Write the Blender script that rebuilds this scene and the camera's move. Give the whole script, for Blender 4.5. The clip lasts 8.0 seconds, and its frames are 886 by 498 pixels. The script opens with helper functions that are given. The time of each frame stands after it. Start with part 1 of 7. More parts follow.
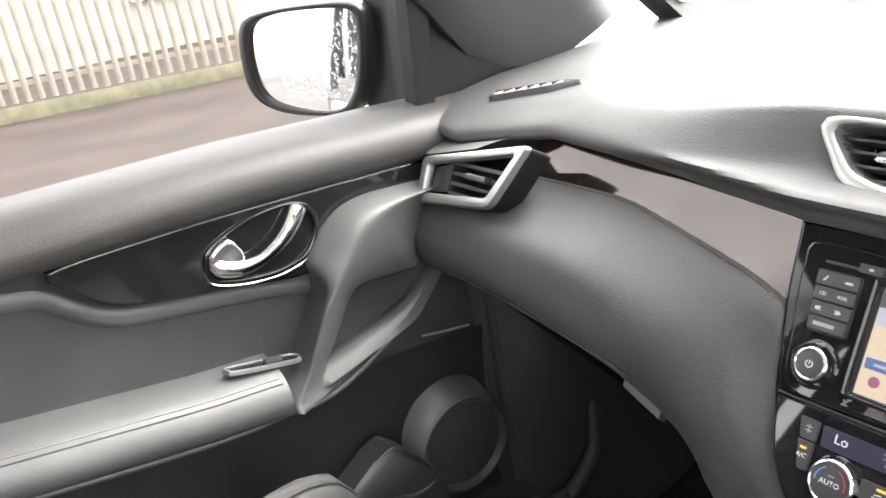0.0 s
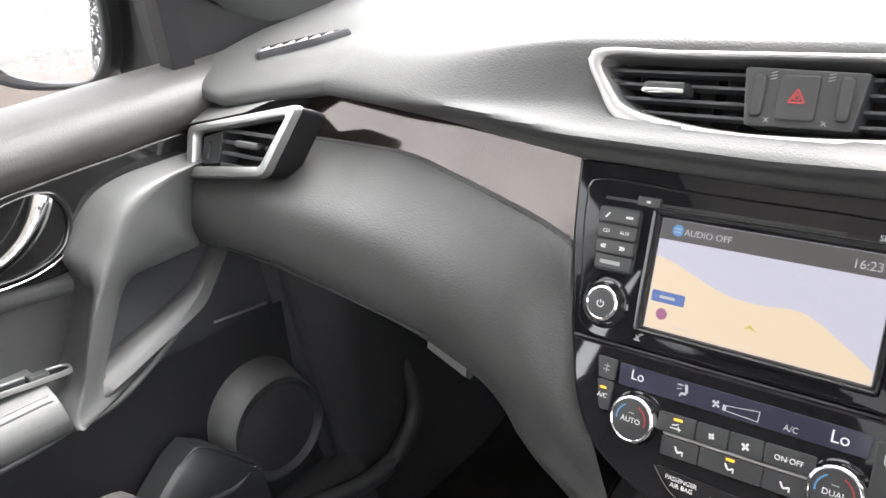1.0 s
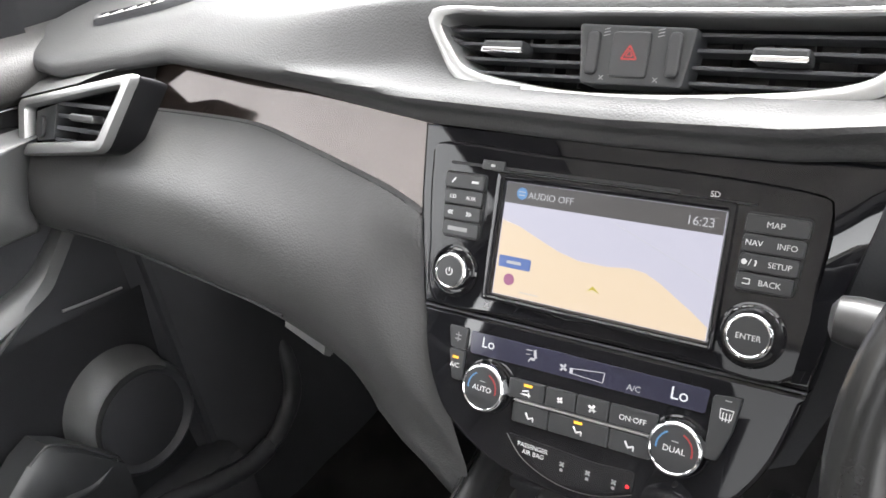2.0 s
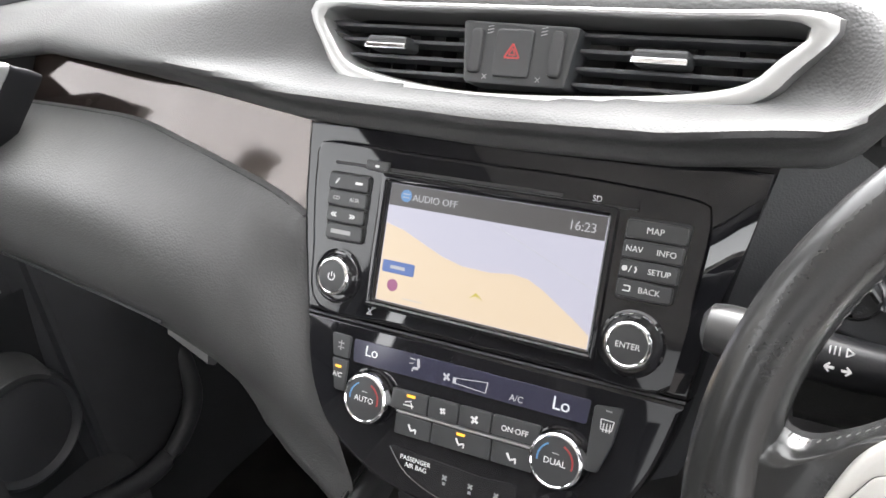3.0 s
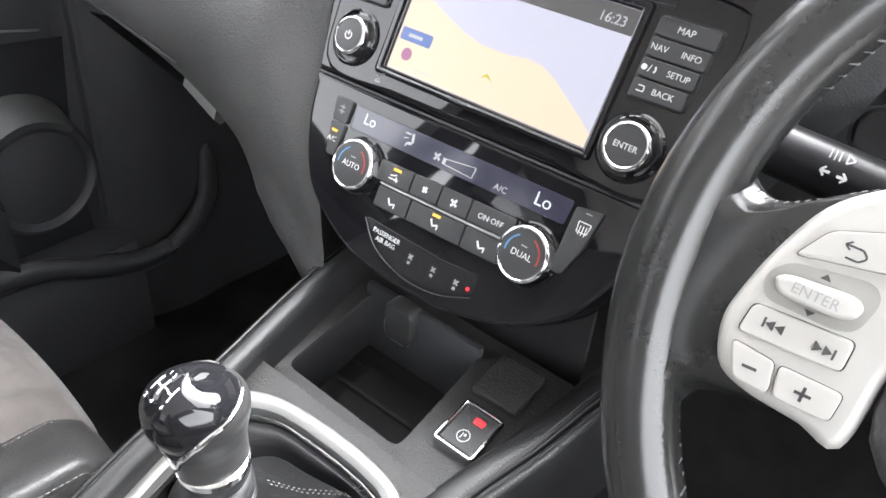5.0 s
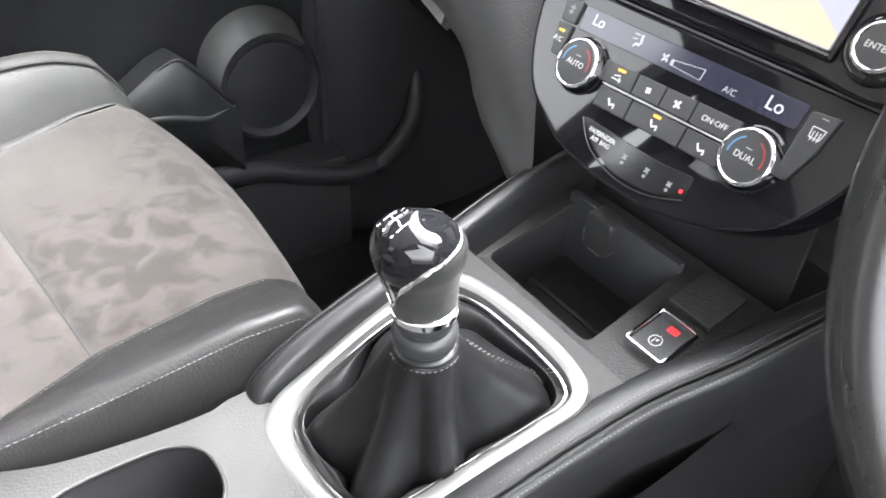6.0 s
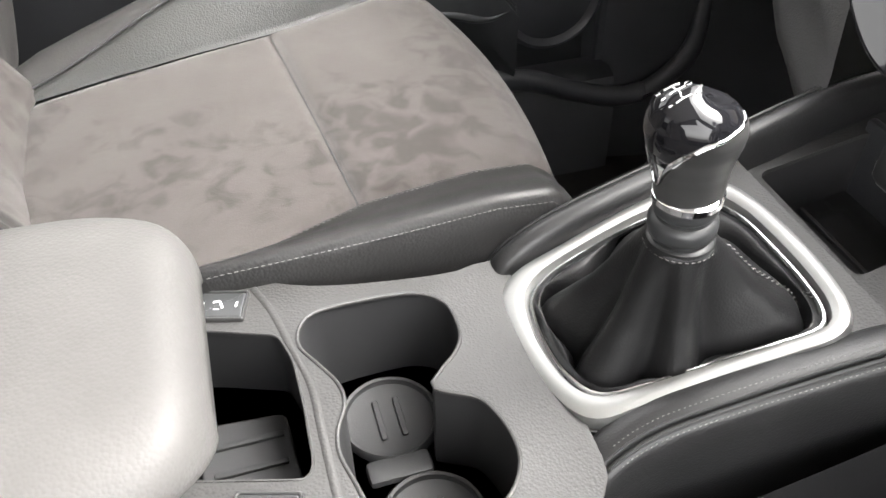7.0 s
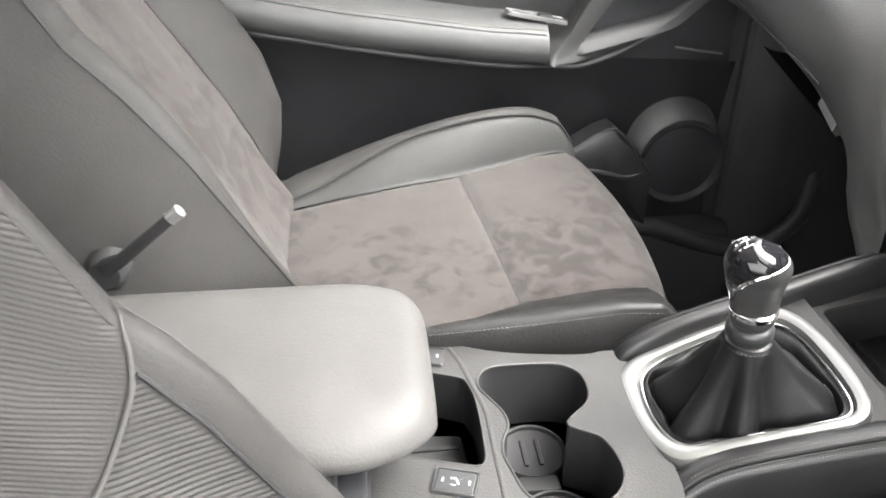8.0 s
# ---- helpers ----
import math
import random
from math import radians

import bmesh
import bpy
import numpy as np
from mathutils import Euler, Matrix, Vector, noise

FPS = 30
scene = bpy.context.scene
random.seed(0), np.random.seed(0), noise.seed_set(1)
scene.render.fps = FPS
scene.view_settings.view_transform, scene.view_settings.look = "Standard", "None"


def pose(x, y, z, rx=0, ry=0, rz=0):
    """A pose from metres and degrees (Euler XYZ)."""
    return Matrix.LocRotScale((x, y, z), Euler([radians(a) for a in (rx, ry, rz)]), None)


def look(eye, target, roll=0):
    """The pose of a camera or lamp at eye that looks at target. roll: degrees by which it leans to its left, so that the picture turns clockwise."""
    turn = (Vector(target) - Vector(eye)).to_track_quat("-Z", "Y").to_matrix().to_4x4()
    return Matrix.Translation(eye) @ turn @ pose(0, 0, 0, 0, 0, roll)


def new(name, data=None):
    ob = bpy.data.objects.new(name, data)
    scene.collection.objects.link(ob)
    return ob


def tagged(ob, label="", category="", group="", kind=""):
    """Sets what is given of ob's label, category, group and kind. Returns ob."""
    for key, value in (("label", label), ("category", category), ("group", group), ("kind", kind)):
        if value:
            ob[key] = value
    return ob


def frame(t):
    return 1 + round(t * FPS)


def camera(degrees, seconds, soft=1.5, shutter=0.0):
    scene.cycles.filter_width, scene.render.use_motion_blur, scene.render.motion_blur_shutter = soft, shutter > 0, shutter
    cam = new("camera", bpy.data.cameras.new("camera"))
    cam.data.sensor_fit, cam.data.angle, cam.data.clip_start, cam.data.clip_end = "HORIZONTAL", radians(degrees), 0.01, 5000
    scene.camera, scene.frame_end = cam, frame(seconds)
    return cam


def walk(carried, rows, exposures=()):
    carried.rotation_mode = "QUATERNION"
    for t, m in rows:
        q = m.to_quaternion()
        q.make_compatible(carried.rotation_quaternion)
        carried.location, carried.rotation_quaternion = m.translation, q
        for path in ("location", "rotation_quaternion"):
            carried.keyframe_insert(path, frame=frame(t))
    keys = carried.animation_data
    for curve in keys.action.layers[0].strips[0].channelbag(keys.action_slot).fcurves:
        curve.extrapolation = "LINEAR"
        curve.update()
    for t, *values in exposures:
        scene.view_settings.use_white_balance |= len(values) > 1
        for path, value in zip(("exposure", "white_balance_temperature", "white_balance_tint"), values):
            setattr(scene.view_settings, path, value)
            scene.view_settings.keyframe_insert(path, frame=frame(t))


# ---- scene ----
cam = camera(58.1, 8.0, shutter=0.12)
PATH = [
    (0, (0.208, -0.536, 1.086), (-1.402, 0.411, 0.371), -9.7),
    (0.5, (0.185, -0.504, 1.072), (-1.234, 0.65, 0.262), -10.7),
    (1, (0.183, -0.479, 1.065), (-1.108, 0.766, 0.181), -11.1),
    (1.5, (0.193, -0.458, 1.053), (-0.991, 0.847, 0.106), -10.7),
    (3, (0.22, -0.405, 1.025), (-0.732, 1.054, 0.044), -6.6),
    (3.5, (0.233, -0.392, 1.012), (-0.669, 1.08, 0.003), -3.3),
    (4, (0.241, -0.398, 0.976), (-0.626, 1.091, -0.039), 2.6),
    (4.2, (0.242, -0.403, 0.968), (-0.614, 1.076, -0.072), 4.2),
    (5.3, (0.272, -0.426, 0.924), (-0.775, 0.824, -0.234), 5.6),
    (5.5, (0.274, -0.438, 0.918), (-0.812, 0.772, -0.247), 5.6),
    (6, (0.282, -0.459, 0.899), (-0.968, 0.514, -0.322), 3.5),
    (6.5, (0.298, -0.459, 0.877), (-1.105, 0.142, -0.416), 0.0),
    (7, (0.302, -0.481, 0.869), (-1.126, -0.07, -0.469), -0.7),
    (7.5, (0.332, -0.492, 0.883), (-1.149, -0.151, -0.417), -0.0),
    (8, (0.5, -0.56, 0.989), (-1.181, -0.393, -0.081), -0.5),
]
walk(cam, [(t, look(eye, target, roll)) for t, eye, target, roll in PATH], [(0, 2.86, 6650, 10), (1.5, 2.97, 6500, 10), (3, 2.93, 6500, 10), (4.2, 2.85, 6450, 10), (5.5, 3.33, 6300, 10), (6.2, 3.27, 6400, 10), (7, 2.72, 6650, 10), (8, 2.8, 6650, 10)])

# ---- world, sun, exposure ----
SUN_HIGH, SUN_TURN = 54.0, 8.0
world = bpy.data.worlds.new("overcast_sky")
scene.world = world
world.use_nodes = True
wn, wl = world.node_tree.nodes, world.node_tree.links
sky = wn.new("ShaderNodeTexSky")
sky.sky_type, sky.sun_disc = "NISHITA", False
sky.sun_elevation, sky.sun_rotation = radians(SUN_HIGH), radians(SUN_TURN)
sky.air_density, sky.dust_density = 1.0, 4.0
grey = wn.new("ShaderNodeHueSaturation")
grey.inputs["Saturation"].default_value = 0.05
grey.inputs["Value"].default_value = 3.0
wl.new(sky.outputs[0], grey.inputs["Color"])
wl.new(grey.outputs[0], wn["Background"].inputs[0])
wn["Background"].inputs[1].default_value = 0.15

sun_data = bpy.data.lights.new("sun", "SUN")
sun_data.energy, sun_data.angle, sun_data.color = 0.65, radians(35), (1.0, 0.96, 0.91)
sun = new("sun", sun_data)
sun.matrix_world = look((0, 0, 0), (-math.sin(radians(SUN_TURN)) * math.cos(radians(SUN_HIGH)),
                                    -math.cos(radians(SUN_TURN)) * math.cos(radians(SUN_HIGH)),
                                    -math.sin(radians(SUN_HIGH))))


# ---- building helpers ----
def thing(name, label, category, base=(0, 0, 0), group="", kind=""):
    """An Empty at a thing's base; its parts are built in world places."""
    ob = new(name)
    ob.empty_display_size = 0.05
    ob.location = base
    return tagged(ob, label, category, group, kind)


def link_mesh(name, me, material, parent=None, label="", angle=40, smooth=True):
    me.materials.append(material)
    if smooth:
        me.shade_smooth()
        me.set_sharp_from_angle(angle=radians(angle))
    ob = new(name, me)
    if parent is not None:
        ob.parent = parent
        if parent.data is None:
            ob.matrix_parent_inverse = Matrix.Translation(-parent.location)
    if label:
        ob["label"] = label
    return ob


def part(name, bm, material, parent=None, label="", angle=40, smooth=True):
    """Links a bmesh as one mesh object under a thing or a part."""
    me = bpy.data.meshes.new(name)
    bmesh.ops.recalc_face_normals(bm, faces=bm.faces)
    bm.to_mesh(me)
    bm.free()
    return link_mesh(name, me, material, parent, label, angle, smooth)


def frame_of(origin, right, down, out):
    return tuple(Vector(v) for v in (origin, right, down, out))


def on(fr, u, v, w=0.0):
    return fr[0] + fr[1] * u + fr[2] * v + fr[3] * w


def moved(fr, u, v, w=0.0):
    return (on(fr, u, v, w), fr[1], fr[2], fr[3])


def spline(pts, n, closed=False):
    """n points evenly along a Catmull-Rom curve through pts."""
    p = [Vector(q) for q in pts]
    dense, count = [], len(p)
    for i in range(count if closed else count - 1):
        if closed:
            a, b, c, d = p[i - 1], p[i], p[(i + 1) % count], p[(i + 2) % count]
        else:
            a, b, c, d = p[max(i - 1, 0)], p[i], p[i + 1], p[min(i + 2, count - 1)]
        for k in range(16):
            t = k / 16
            dense.append(0.5 * (2 * b + (c - a) * t + (2 * a - 5 * b + 4 * c - d) * t * t + (3 * b - a - 3 * c + d) * t ** 3))
    dense.append(p[0].copy() if closed else p[-1].copy())
    return evenly(dense, n, closed)


def evenly(pts, n, closed=False):
    """n points evenly along a polyline; a closed one ends before its start."""
    p = [Vector(q) for q in pts]
    if closed and (p[0] - p[-1]).length > 1e-9:
        p.append(p[0].copy())
    far = [0.0]
    for a, b in zip(p, p[1:]):
        far.append(far[-1] + (b - a).length)
    out, j = [], 0
    for i in range(n):
        want = far[-1] * i / (n if closed else n - 1)
        while j < len(far) - 2 and far[j + 1] < want:
            j += 1
        span = far[j + 1] - far[j]
        out.append(p[j].lerp(p[j + 1], (want - far[j]) / span if span else 0))
    return out


def rounded(pts, r, seg=4):
    """A closed outline with its corners rounded."""
    p, out = [Vector(q) for q in pts], []
    for i in range(len(p)):
        a, b, c = p[i - 1], p[i], p[(i + 1) % len(p)]
        da, dc = (a - b), (c - b)
        ra, rc = min(r, da.length * 0.45), min(r, dc.length * 0.45)
        s, e = b + da.normalized() * ra, b + dc.normalized() * rc
        for k in range(seg + 1):
            t = k / seg
            out.append((1 - t) ** 2 * s + 2 * t * (1 - t) * b + t * t * e)
    return out


def box2(u0, u1, v0, v1):
    return [(u0, v0), (u1, v0), (u1, v1), (u0, v1)]


def circle2(u, v, r, n=32, ry=None):
    return [(u + r * math.cos(2 * math.pi * k / n), v + (ry or r) * math.sin(2 * math.pi * k / n)) for k in range(n)]


def loft(rings, closed=True, cap0=True, cap1=True, bm=None):
    """Quads between rings of equal counts."""
    bm = bm or bmesh.new()
    rows = [[bm.verts.new(p) for p in ring] for ring in rings]
    n = len(rows[0])
    for a, b in zip(rows, rows[1:]):
        for i in range(n if closed else n - 1):
            j = (i + 1) % n
            bm.faces.new((a[i], a[j], b[j], b[i]))
    if closed and cap0:
        bm.faces.new(rows[0])
    if closed and cap1:
        bm.faces.new(rows[-1])
    return bm


def grid(fn, nu, nv, thick=0.0):
    """A sheet from fn(s, t), s and t from 0 to 1, made solid by thick."""
    bm = bmesh.new()
    rows = [[bm.verts.new(fn(i / nu, j / nv)) for i in range(nu + 1)] for j in range(nv + 1)]
    for a, b in zip(rows, rows[1:]):
        for i in range(nu):
            bm.faces.new((a[i], a[i + 1], b[i + 1], b[i]))
    if thick:
        bmesh.ops.solidify(bm, geom=bm.faces[:], thickness=thick)
    return bm


def slab(fr, outline, w0, w1, bevel=0.0, seg=2, bm=None):
    """A plate of an outline in a frame's plane, from height w0 to w1, its top edge eased by bevel."""
    n = len(outline)
    pts = [Vector((q[0], q[1])) for q in outline]
    rings = [[on(fr, q.x, q.y, w0) for q in pts]]
    if bevel:
        area = sum(a.x * b.y - b.x * a.y for a, b in zip(pts, pts[1:] + pts[:1]))
        side = 1 if area > 0 else -1
        inward = []
        for i in range(n):
            d = (pts[(i + 1) % n] - pts[i - 1]).normalized()
            inward.append(Vector((-d.y, d.x)) * side)
        for k in range(seg + 1):
            a = math.pi / 2 * k / seg
            rings.append([on(fr, *(q + m * bevel * (1 - math.cos(a))), w1 - bevel * (1 - math.sin(a))) for q, m in zip(pts, inward)])
        rings.append([on(fr, *(q + m * (bevel + 0.0003)), w1) for q, m in zip(pts, inward)])
    else:
        rings.append([on(fr, q.x, q.y, w1) for q in pts])
    return loft(rings, bm=bm)


def band(fr, outer, inner, w0, w1, bm=None, crown=0.6, w_in=None):
    """A rounded frame between two outlines of equal counts."""
    o, i = [Vector(q) for q in outer], [Vector(q) for q in inner]
    w_in = w0 if w_in is None else w_in
    spec = [(0, w0), (0, w0 + (w1 - w0) * crown), (0.12, w0 + (w1 - w0) * 0.92), (0.35, w1), (0.65, w1), (0.88, w0 + (w1 - w0) * 0.92), (1, w0 + (w1 - w0) * crown), (1, w_in)]
    rings = [[on(fr, *a.lerp(b, f), w) for a, b in zip(o, i)] for f, w in spec]
    return loft(rings, cap0=False, cap1=False, bm=bm)


def turned(fr, profile, n=32, bm=None, caps=True):
    """A turned piece about a frame's normal, from (radius, height) pairs."""
    rings = [[on(fr, r * math.cos(2 * math.pi * k / n), r * math.sin(2 * math.pi * k / n), w) for k in range(n)] for r, w in profile]
    return loft(rings, cap0=caps, cap1=caps, bm=bm)


def tube(path, radius, n=10, closed=False, flat=1.0, up=(0, 0, 1), bm=None):
    """A round bar along a path; radius one number or one for each point; flat squeezes it along up."""
    p = [Vector(q) for q in path]
    rings = []
    for k, q in enumerate(p):
        a = p[k - 1] if (k or closed) else p[0]
        b = p[(k + 1) % len(p)] if (k < len(p) - 1 or closed) else p[-1]
        d = (b - a).normalized()
        side = d.cross(Vector(up))
        side = side.normalized() if side.length > 1e-6 else Vector((1, 0, 0))
        top = side.cross(d).normalized()
        r = radius[k] if isinstance(radius, (list, tuple)) else radius
        rings.append([q + side * r * math.cos(2 * math.pi * j / n) + top * r * flat * math.sin(2 * math.pi * j / n) for j in range(n)])
    if closed:
        rings.append(rings[0])
        bm = loft(rings, cap0=False, cap1=False, bm=bm)
        bmesh.ops.remove_doubles(bm, verts=bm.verts, dist=1e-7)
        return bm
    return loft(rings, bm=bm)


def panel(place, outer, holes, rim=0.01, deep=(), bm=None):
    """A sheet with holes: place(u, v, w) gives points; rim is the drop of the outer edge, deep that of each hole's wall."""
    bm = bm or bmesh.new()
    loops = []
    for k, line in enumerate([outer, *holes]):
        vs = [bm.verts.new(place(q[0], q[1], 0)) for q in line]
        loops.append(vs)
    edges = [bm.edges.new((a, b)) for vs in loops for a, b in zip(vs, vs[1:] + vs[:1])]
    bmesh.ops.triangle_fill(bm, edges=edges, use_beauty=True, use_dissolve=False)
    for line, vs, drop in zip([outer, *holes], loops, [rim, *deep]):
        if drop:
            low = [bm.verts.new(place(q[0], q[1], -drop)) for q in line]
            for i in range(len(vs)):
                j = (i + 1) % len(vs)
                bm.faces.new((vs[i], vs[j], low[j], low[i]))
    return bm


def block(x0, x1, y0, y1, z0, z1, bevel=0.0, seg=2):
    bm = bmesh.new()
    bmesh.ops.create_cube(bm, size=1)
    for v in bm.verts:
        v.co = Vector((x0 + (v.co.x + 0.5) * (x1 - x0), y0 + (v.co.y + 0.5) * (y1 - y0), z0 + (v.co.z + 0.5) * (z1 - z0)))
    if bevel:
        bmesh.ops.bevel(bm, geom=bm.edges[:], offset=bevel, segments=seg, affect="EDGES", profile=0.5)
    return bm


def lettering(text, fr, u, v, size, material, parent, w=0.0004, name="lettering", align="CENTER"):
    """Raised words in the built-in font on a frame's plane."""
    data = bpy.data.curves.new(name, "FONT")
    data.body, data.size, data.align_x, data.align_y = text, size, align, "CENTER"
    data.extrude, data.resolution_u = 0.0001, 3
    temp = bpy.data.objects.new(name, data)
    me = bpy.data.meshes.new_from_object(temp)
    bpy.data.objects.remove(temp)
    bpy.data.curves.remove(data)
    me.transform(Matrix((fr[1], -fr[2], fr[3])).transposed().to_4x4())
    me.transform(Matrix.Translation(on(fr, u, v, w)))
    me.materials.clear()
    return link_mesh(name, me, material, parent, smooth=False)


def marks(bars, fr, w, material, parent, name="icon", h=0.0002):
    """A small printed sign made of strokes (u0, v0, u1, v1, width)."""
    bm = bmesh.new()
    for u0, v0, u1, v1, wide in bars:
        a, b = Vector((u0, v0)), Vector((u1, v1))
        d = (b - a).normalized()
        s = Vector((-d.y, d.x)) * wide / 2
        slab(fr, [a - s, b - s, b + s, a + s], w, w + h, bm=bm)
    return part(name, bm, material, parent, smooth=False)


def mixed(table, x):
    """Straight-line values from a table of (x, value or tuple)."""
    if x <= table[0][0]:
        return table[0][1]
    for (a, va), (b, vb) in zip(table, table[1:]):
        if x <= b:
            t = (x - a) / (b - a)
            if isinstance(va, (int, float)):
                return va + (vb - va) * t
            return tuple(p + (q - p) * t for p, q in zip(va, vb))
    return table[-1][1]


def smoothed(table, x, reach):
    """mixed(), averaged over a reach to both sides."""
    return sum(mixed(table, x + reach * k / 5) for k in range(-5, 6)) / 11


def ease(x):
    x = min(1.0, max(0.0, x))
    return x * x * (3 - 2 * x)


# ---- materials ----
def surface(name, color, rough, metal=0.0, grain="", size=600.0, bump=0.0, vary=0.15, vary_size=9.0, coat=0.0, sheen=0.0,
            specular=0.5, rough_vary=0.1, dark=None, spread=(0.35, 0.65), distort=0.0):
    """A procedural material: colour varied at two scales, roughness varied, fine relief from a grain pattern."""
    m = bpy.data.materials.new(name)
    m.use_nodes = True
    nt = m.node_tree
    bsdf = nt.nodes["Principled BSDF"]
    bsdf.inputs["Metallic"].default_value = metal
    bsdf.inputs["Coat Weight"].default_value = coat
    bsdf.inputs["Coat Roughness"].default_value = 0.04
    bsdf.inputs["Sheen Weight"].default_value = sheen
    bsdf.inputs["Sheen Roughness"].default_value = 0.5
    bsdf.inputs["Specular IOR Level"].default_value = specular
    where = nt.nodes.new("ShaderNodeTexCoord")
    broad = nt.nodes.new("ShaderNodeTexNoise")
    broad.inputs["Scale"].default_value, broad.inputs["Detail"].default_value = vary_size, 6
    broad.inputs["Distortion"].default_value = distort
    nt.links.new(where.outputs["Object"], broad.inputs["Vector"])
    ramp = nt.nodes.new("ShaderNodeValToRGB")
    low = dark or tuple(c * (1 - vary) for c in color)
    high = color if dark else tuple(min(1, c * (1 + vary)) for c in color)
    ramp.color_ramp.elements[0].position, ramp.color_ramp.elements[1].position = spread
    ramp.color_ramp.elements[0].color, ramp.color_ramp.elements[1].color = (*low, 1), (*high, 1)
    nt.links.new(broad.outputs["Fac"], ramp.inputs["Fac"])
    fine = nt.nodes.new("ShaderNodeTexNoise")
    fine.inputs["Scale"].default_value, fine.inputs["Detail"].default_value = size * 0.7, 3
    nt.links.new(where.outputs["Object"], fine.inputs["Vector"])
    mix = nt.nodes.new("ShaderNodeMix")
    mix.data_type, mix.blend_type = "RGBA", "MULTIPLY"
    mix.inputs["Factor"].default_value = vary
    nt.links.new(ramp.outputs["Color"], mix.inputs["A"])
    nt.links.new(fine.outputs["Fac"], mix.inputs["B"])
    nt.links.new(mix.outputs["Result"], bsdf.inputs["Base Color"])
    rr = nt.nodes.new("ShaderNodeMapRange")
    rr.inputs["To Min"].default_value, rr.inputs["To Max"].default_value = max(0.02, rough * (1 - rough_vary)), min(1, rough * (1 + rough_vary))
    nt.links.new(broad.outputs["Fac"], rr.inputs["Value"])
    nt.links.new(rr.outputs[0], bsdf.inputs["Roughness"])
    if bump:
        if grain == "leather":
            pat = nt.nodes.new("ShaderNodeTexVoronoi")
            pat.feature = "SMOOTH_F1"
            pat.inputs["Scale"].default_value, pat.inputs["Smoothness"].default_value = size, 0.35
            out = pat.outputs["Distance"]
        elif grain == "weave":
            pat = nt.nodes.new("ShaderNodeTexWave")
            pat.inputs["Scale"].default_value, pat.inputs["Distortion"].default_value = size, 2.0
            out = pat.outputs["Fac"]
        else:
            pat = nt.nodes.new("ShaderNodeTexNoise")
            pat.inputs["Scale"].default_value, pat.inputs["Detail"].default_value = size, 4
            out = pat.outputs["Fac"]
        nt.links.new(where.outputs["Object"], pat.inputs["Vector"])
        b = nt.nodes.new("ShaderNodeBump")
        b.inputs["Strength"].default_value, b.inputs["Distance"].default_value = bump, 0.0006
        if grain == "leather":
            b.invert = True
        nt.links.new(out, b.inputs["Height"])
        nt.links.new(b.outputs["Normal"], bsdf.inputs["Normal"])
    return m


def glow(name, color, strength=1.0):
    m = bpy.data.materials.new(name)
    m.use_nodes = True
    bsdf = m.node_tree.nodes["Principled BSDF"]
    bsdf.inputs["Base Color"].default_value = (0.01, 0.01, 0.01, 1)
    bsdf.inputs["Roughness"].default_value = 0.38
    bsdf.inputs["Emission Color"].default_value = (*color, 1)
    bsdf.inputs["Emission Strength"].default_value = strength * 0.1
    return m


def window(name, tint=0.72):
    """Thin window glass: light passes straight, and it mirrors a little."""
    m = bpy.data.materials.new(name)
    m.use_nodes = True
    nt = m.node_tree
    nt.nodes.remove(nt.nodes["Principled BSDF"])
    see, gloss, mix, fres = (nt.nodes.new(k) for k in ("ShaderNodeBsdfTransparent", "ShaderNodeBsdfGlossy", "ShaderNodeMixShader", "ShaderNodeFresnel"))
    see.inputs["Color"].default_value = (tint, tint, tint, 1)
    gloss.inputs["Roughness"].default_value = 0.01
    fres.inputs["IOR"].default_value = 1.25
    nt.links.new(fres.outputs[0], mix.inputs["Fac"])
    nt.links.new(see.outputs[0], mix.inputs[1])
    nt.links.new(gloss.outputs[0], mix.inputs[2])
    nt.links.new(mix.outputs[0], nt.nodes["Material Output"].inputs["Surface"])
    return m


def clear(name, color=(1, 1, 1), rough=0.0):
    m = bpy.data.materials.new(name)
    m.use_nodes = True
    bsdf = m.node_tree.nodes["Principled BSDF"]
    bsdf.inputs["Base Color"].default_value = (*color, 1)
    bsdf.inputs["Transmission Weight"].default_value = 1.0
    bsdf.inputs["Roughness"].default_value = rough
    bsdf.inputs["IOR"].default_value = 1.45
    return m


SOFT = surface("soft_dash_plastic", (0.056, 0.056, 0.056), 0.48, grain="leather", size=560, bump=0.38, vary=0.12, specular=0.33)
HARD = surface("hard_black_plastic", (0.032, 0.033, 0.036), 0.48, grain="leather", size=800, bump=0.25, vary=0.15)
CONSOLE = surface("grained_console_plastic", (0.026, 0.0255, 0.025), 0.50, grain="leather", size=520, bump=0.42, vary=0.12)
DOORSKIN = surface("door_panel_plastic", (0.066, 0.067, 0.067), 0.46, grain="leather", size=700, bump=0.25, vary=0.12)
LEATHER = surface("black_leather", (0.020, 0.020, 0.020), 0.38, grain="leather", size=520, bump=0.2, vary=0.18)
GRIP = surface("smooth_worn_leather", (0.017, 0.017, 0.017), 0.25, grain="leather", size=900, bump=0.04, vary=0.2, rough_vary=0.25)
BOLSTER = surface("grey_seat_leather", (0.068, 0.066, 0.064), 0.52, grain="leather", size=480, bump=0.3, vary=0.12, specular=0.25)
SUEDE = surface("brushed_suede", (0.0957, 0.0865, 0.0819), 0.95, size=900, bump=0.5, vary=0.10, vary_size=19, sheen=0.25,
                dark=(0.082, 0.073, 0.069), spread=(0.36, 0.62), distort=0.3, specular=0.15)


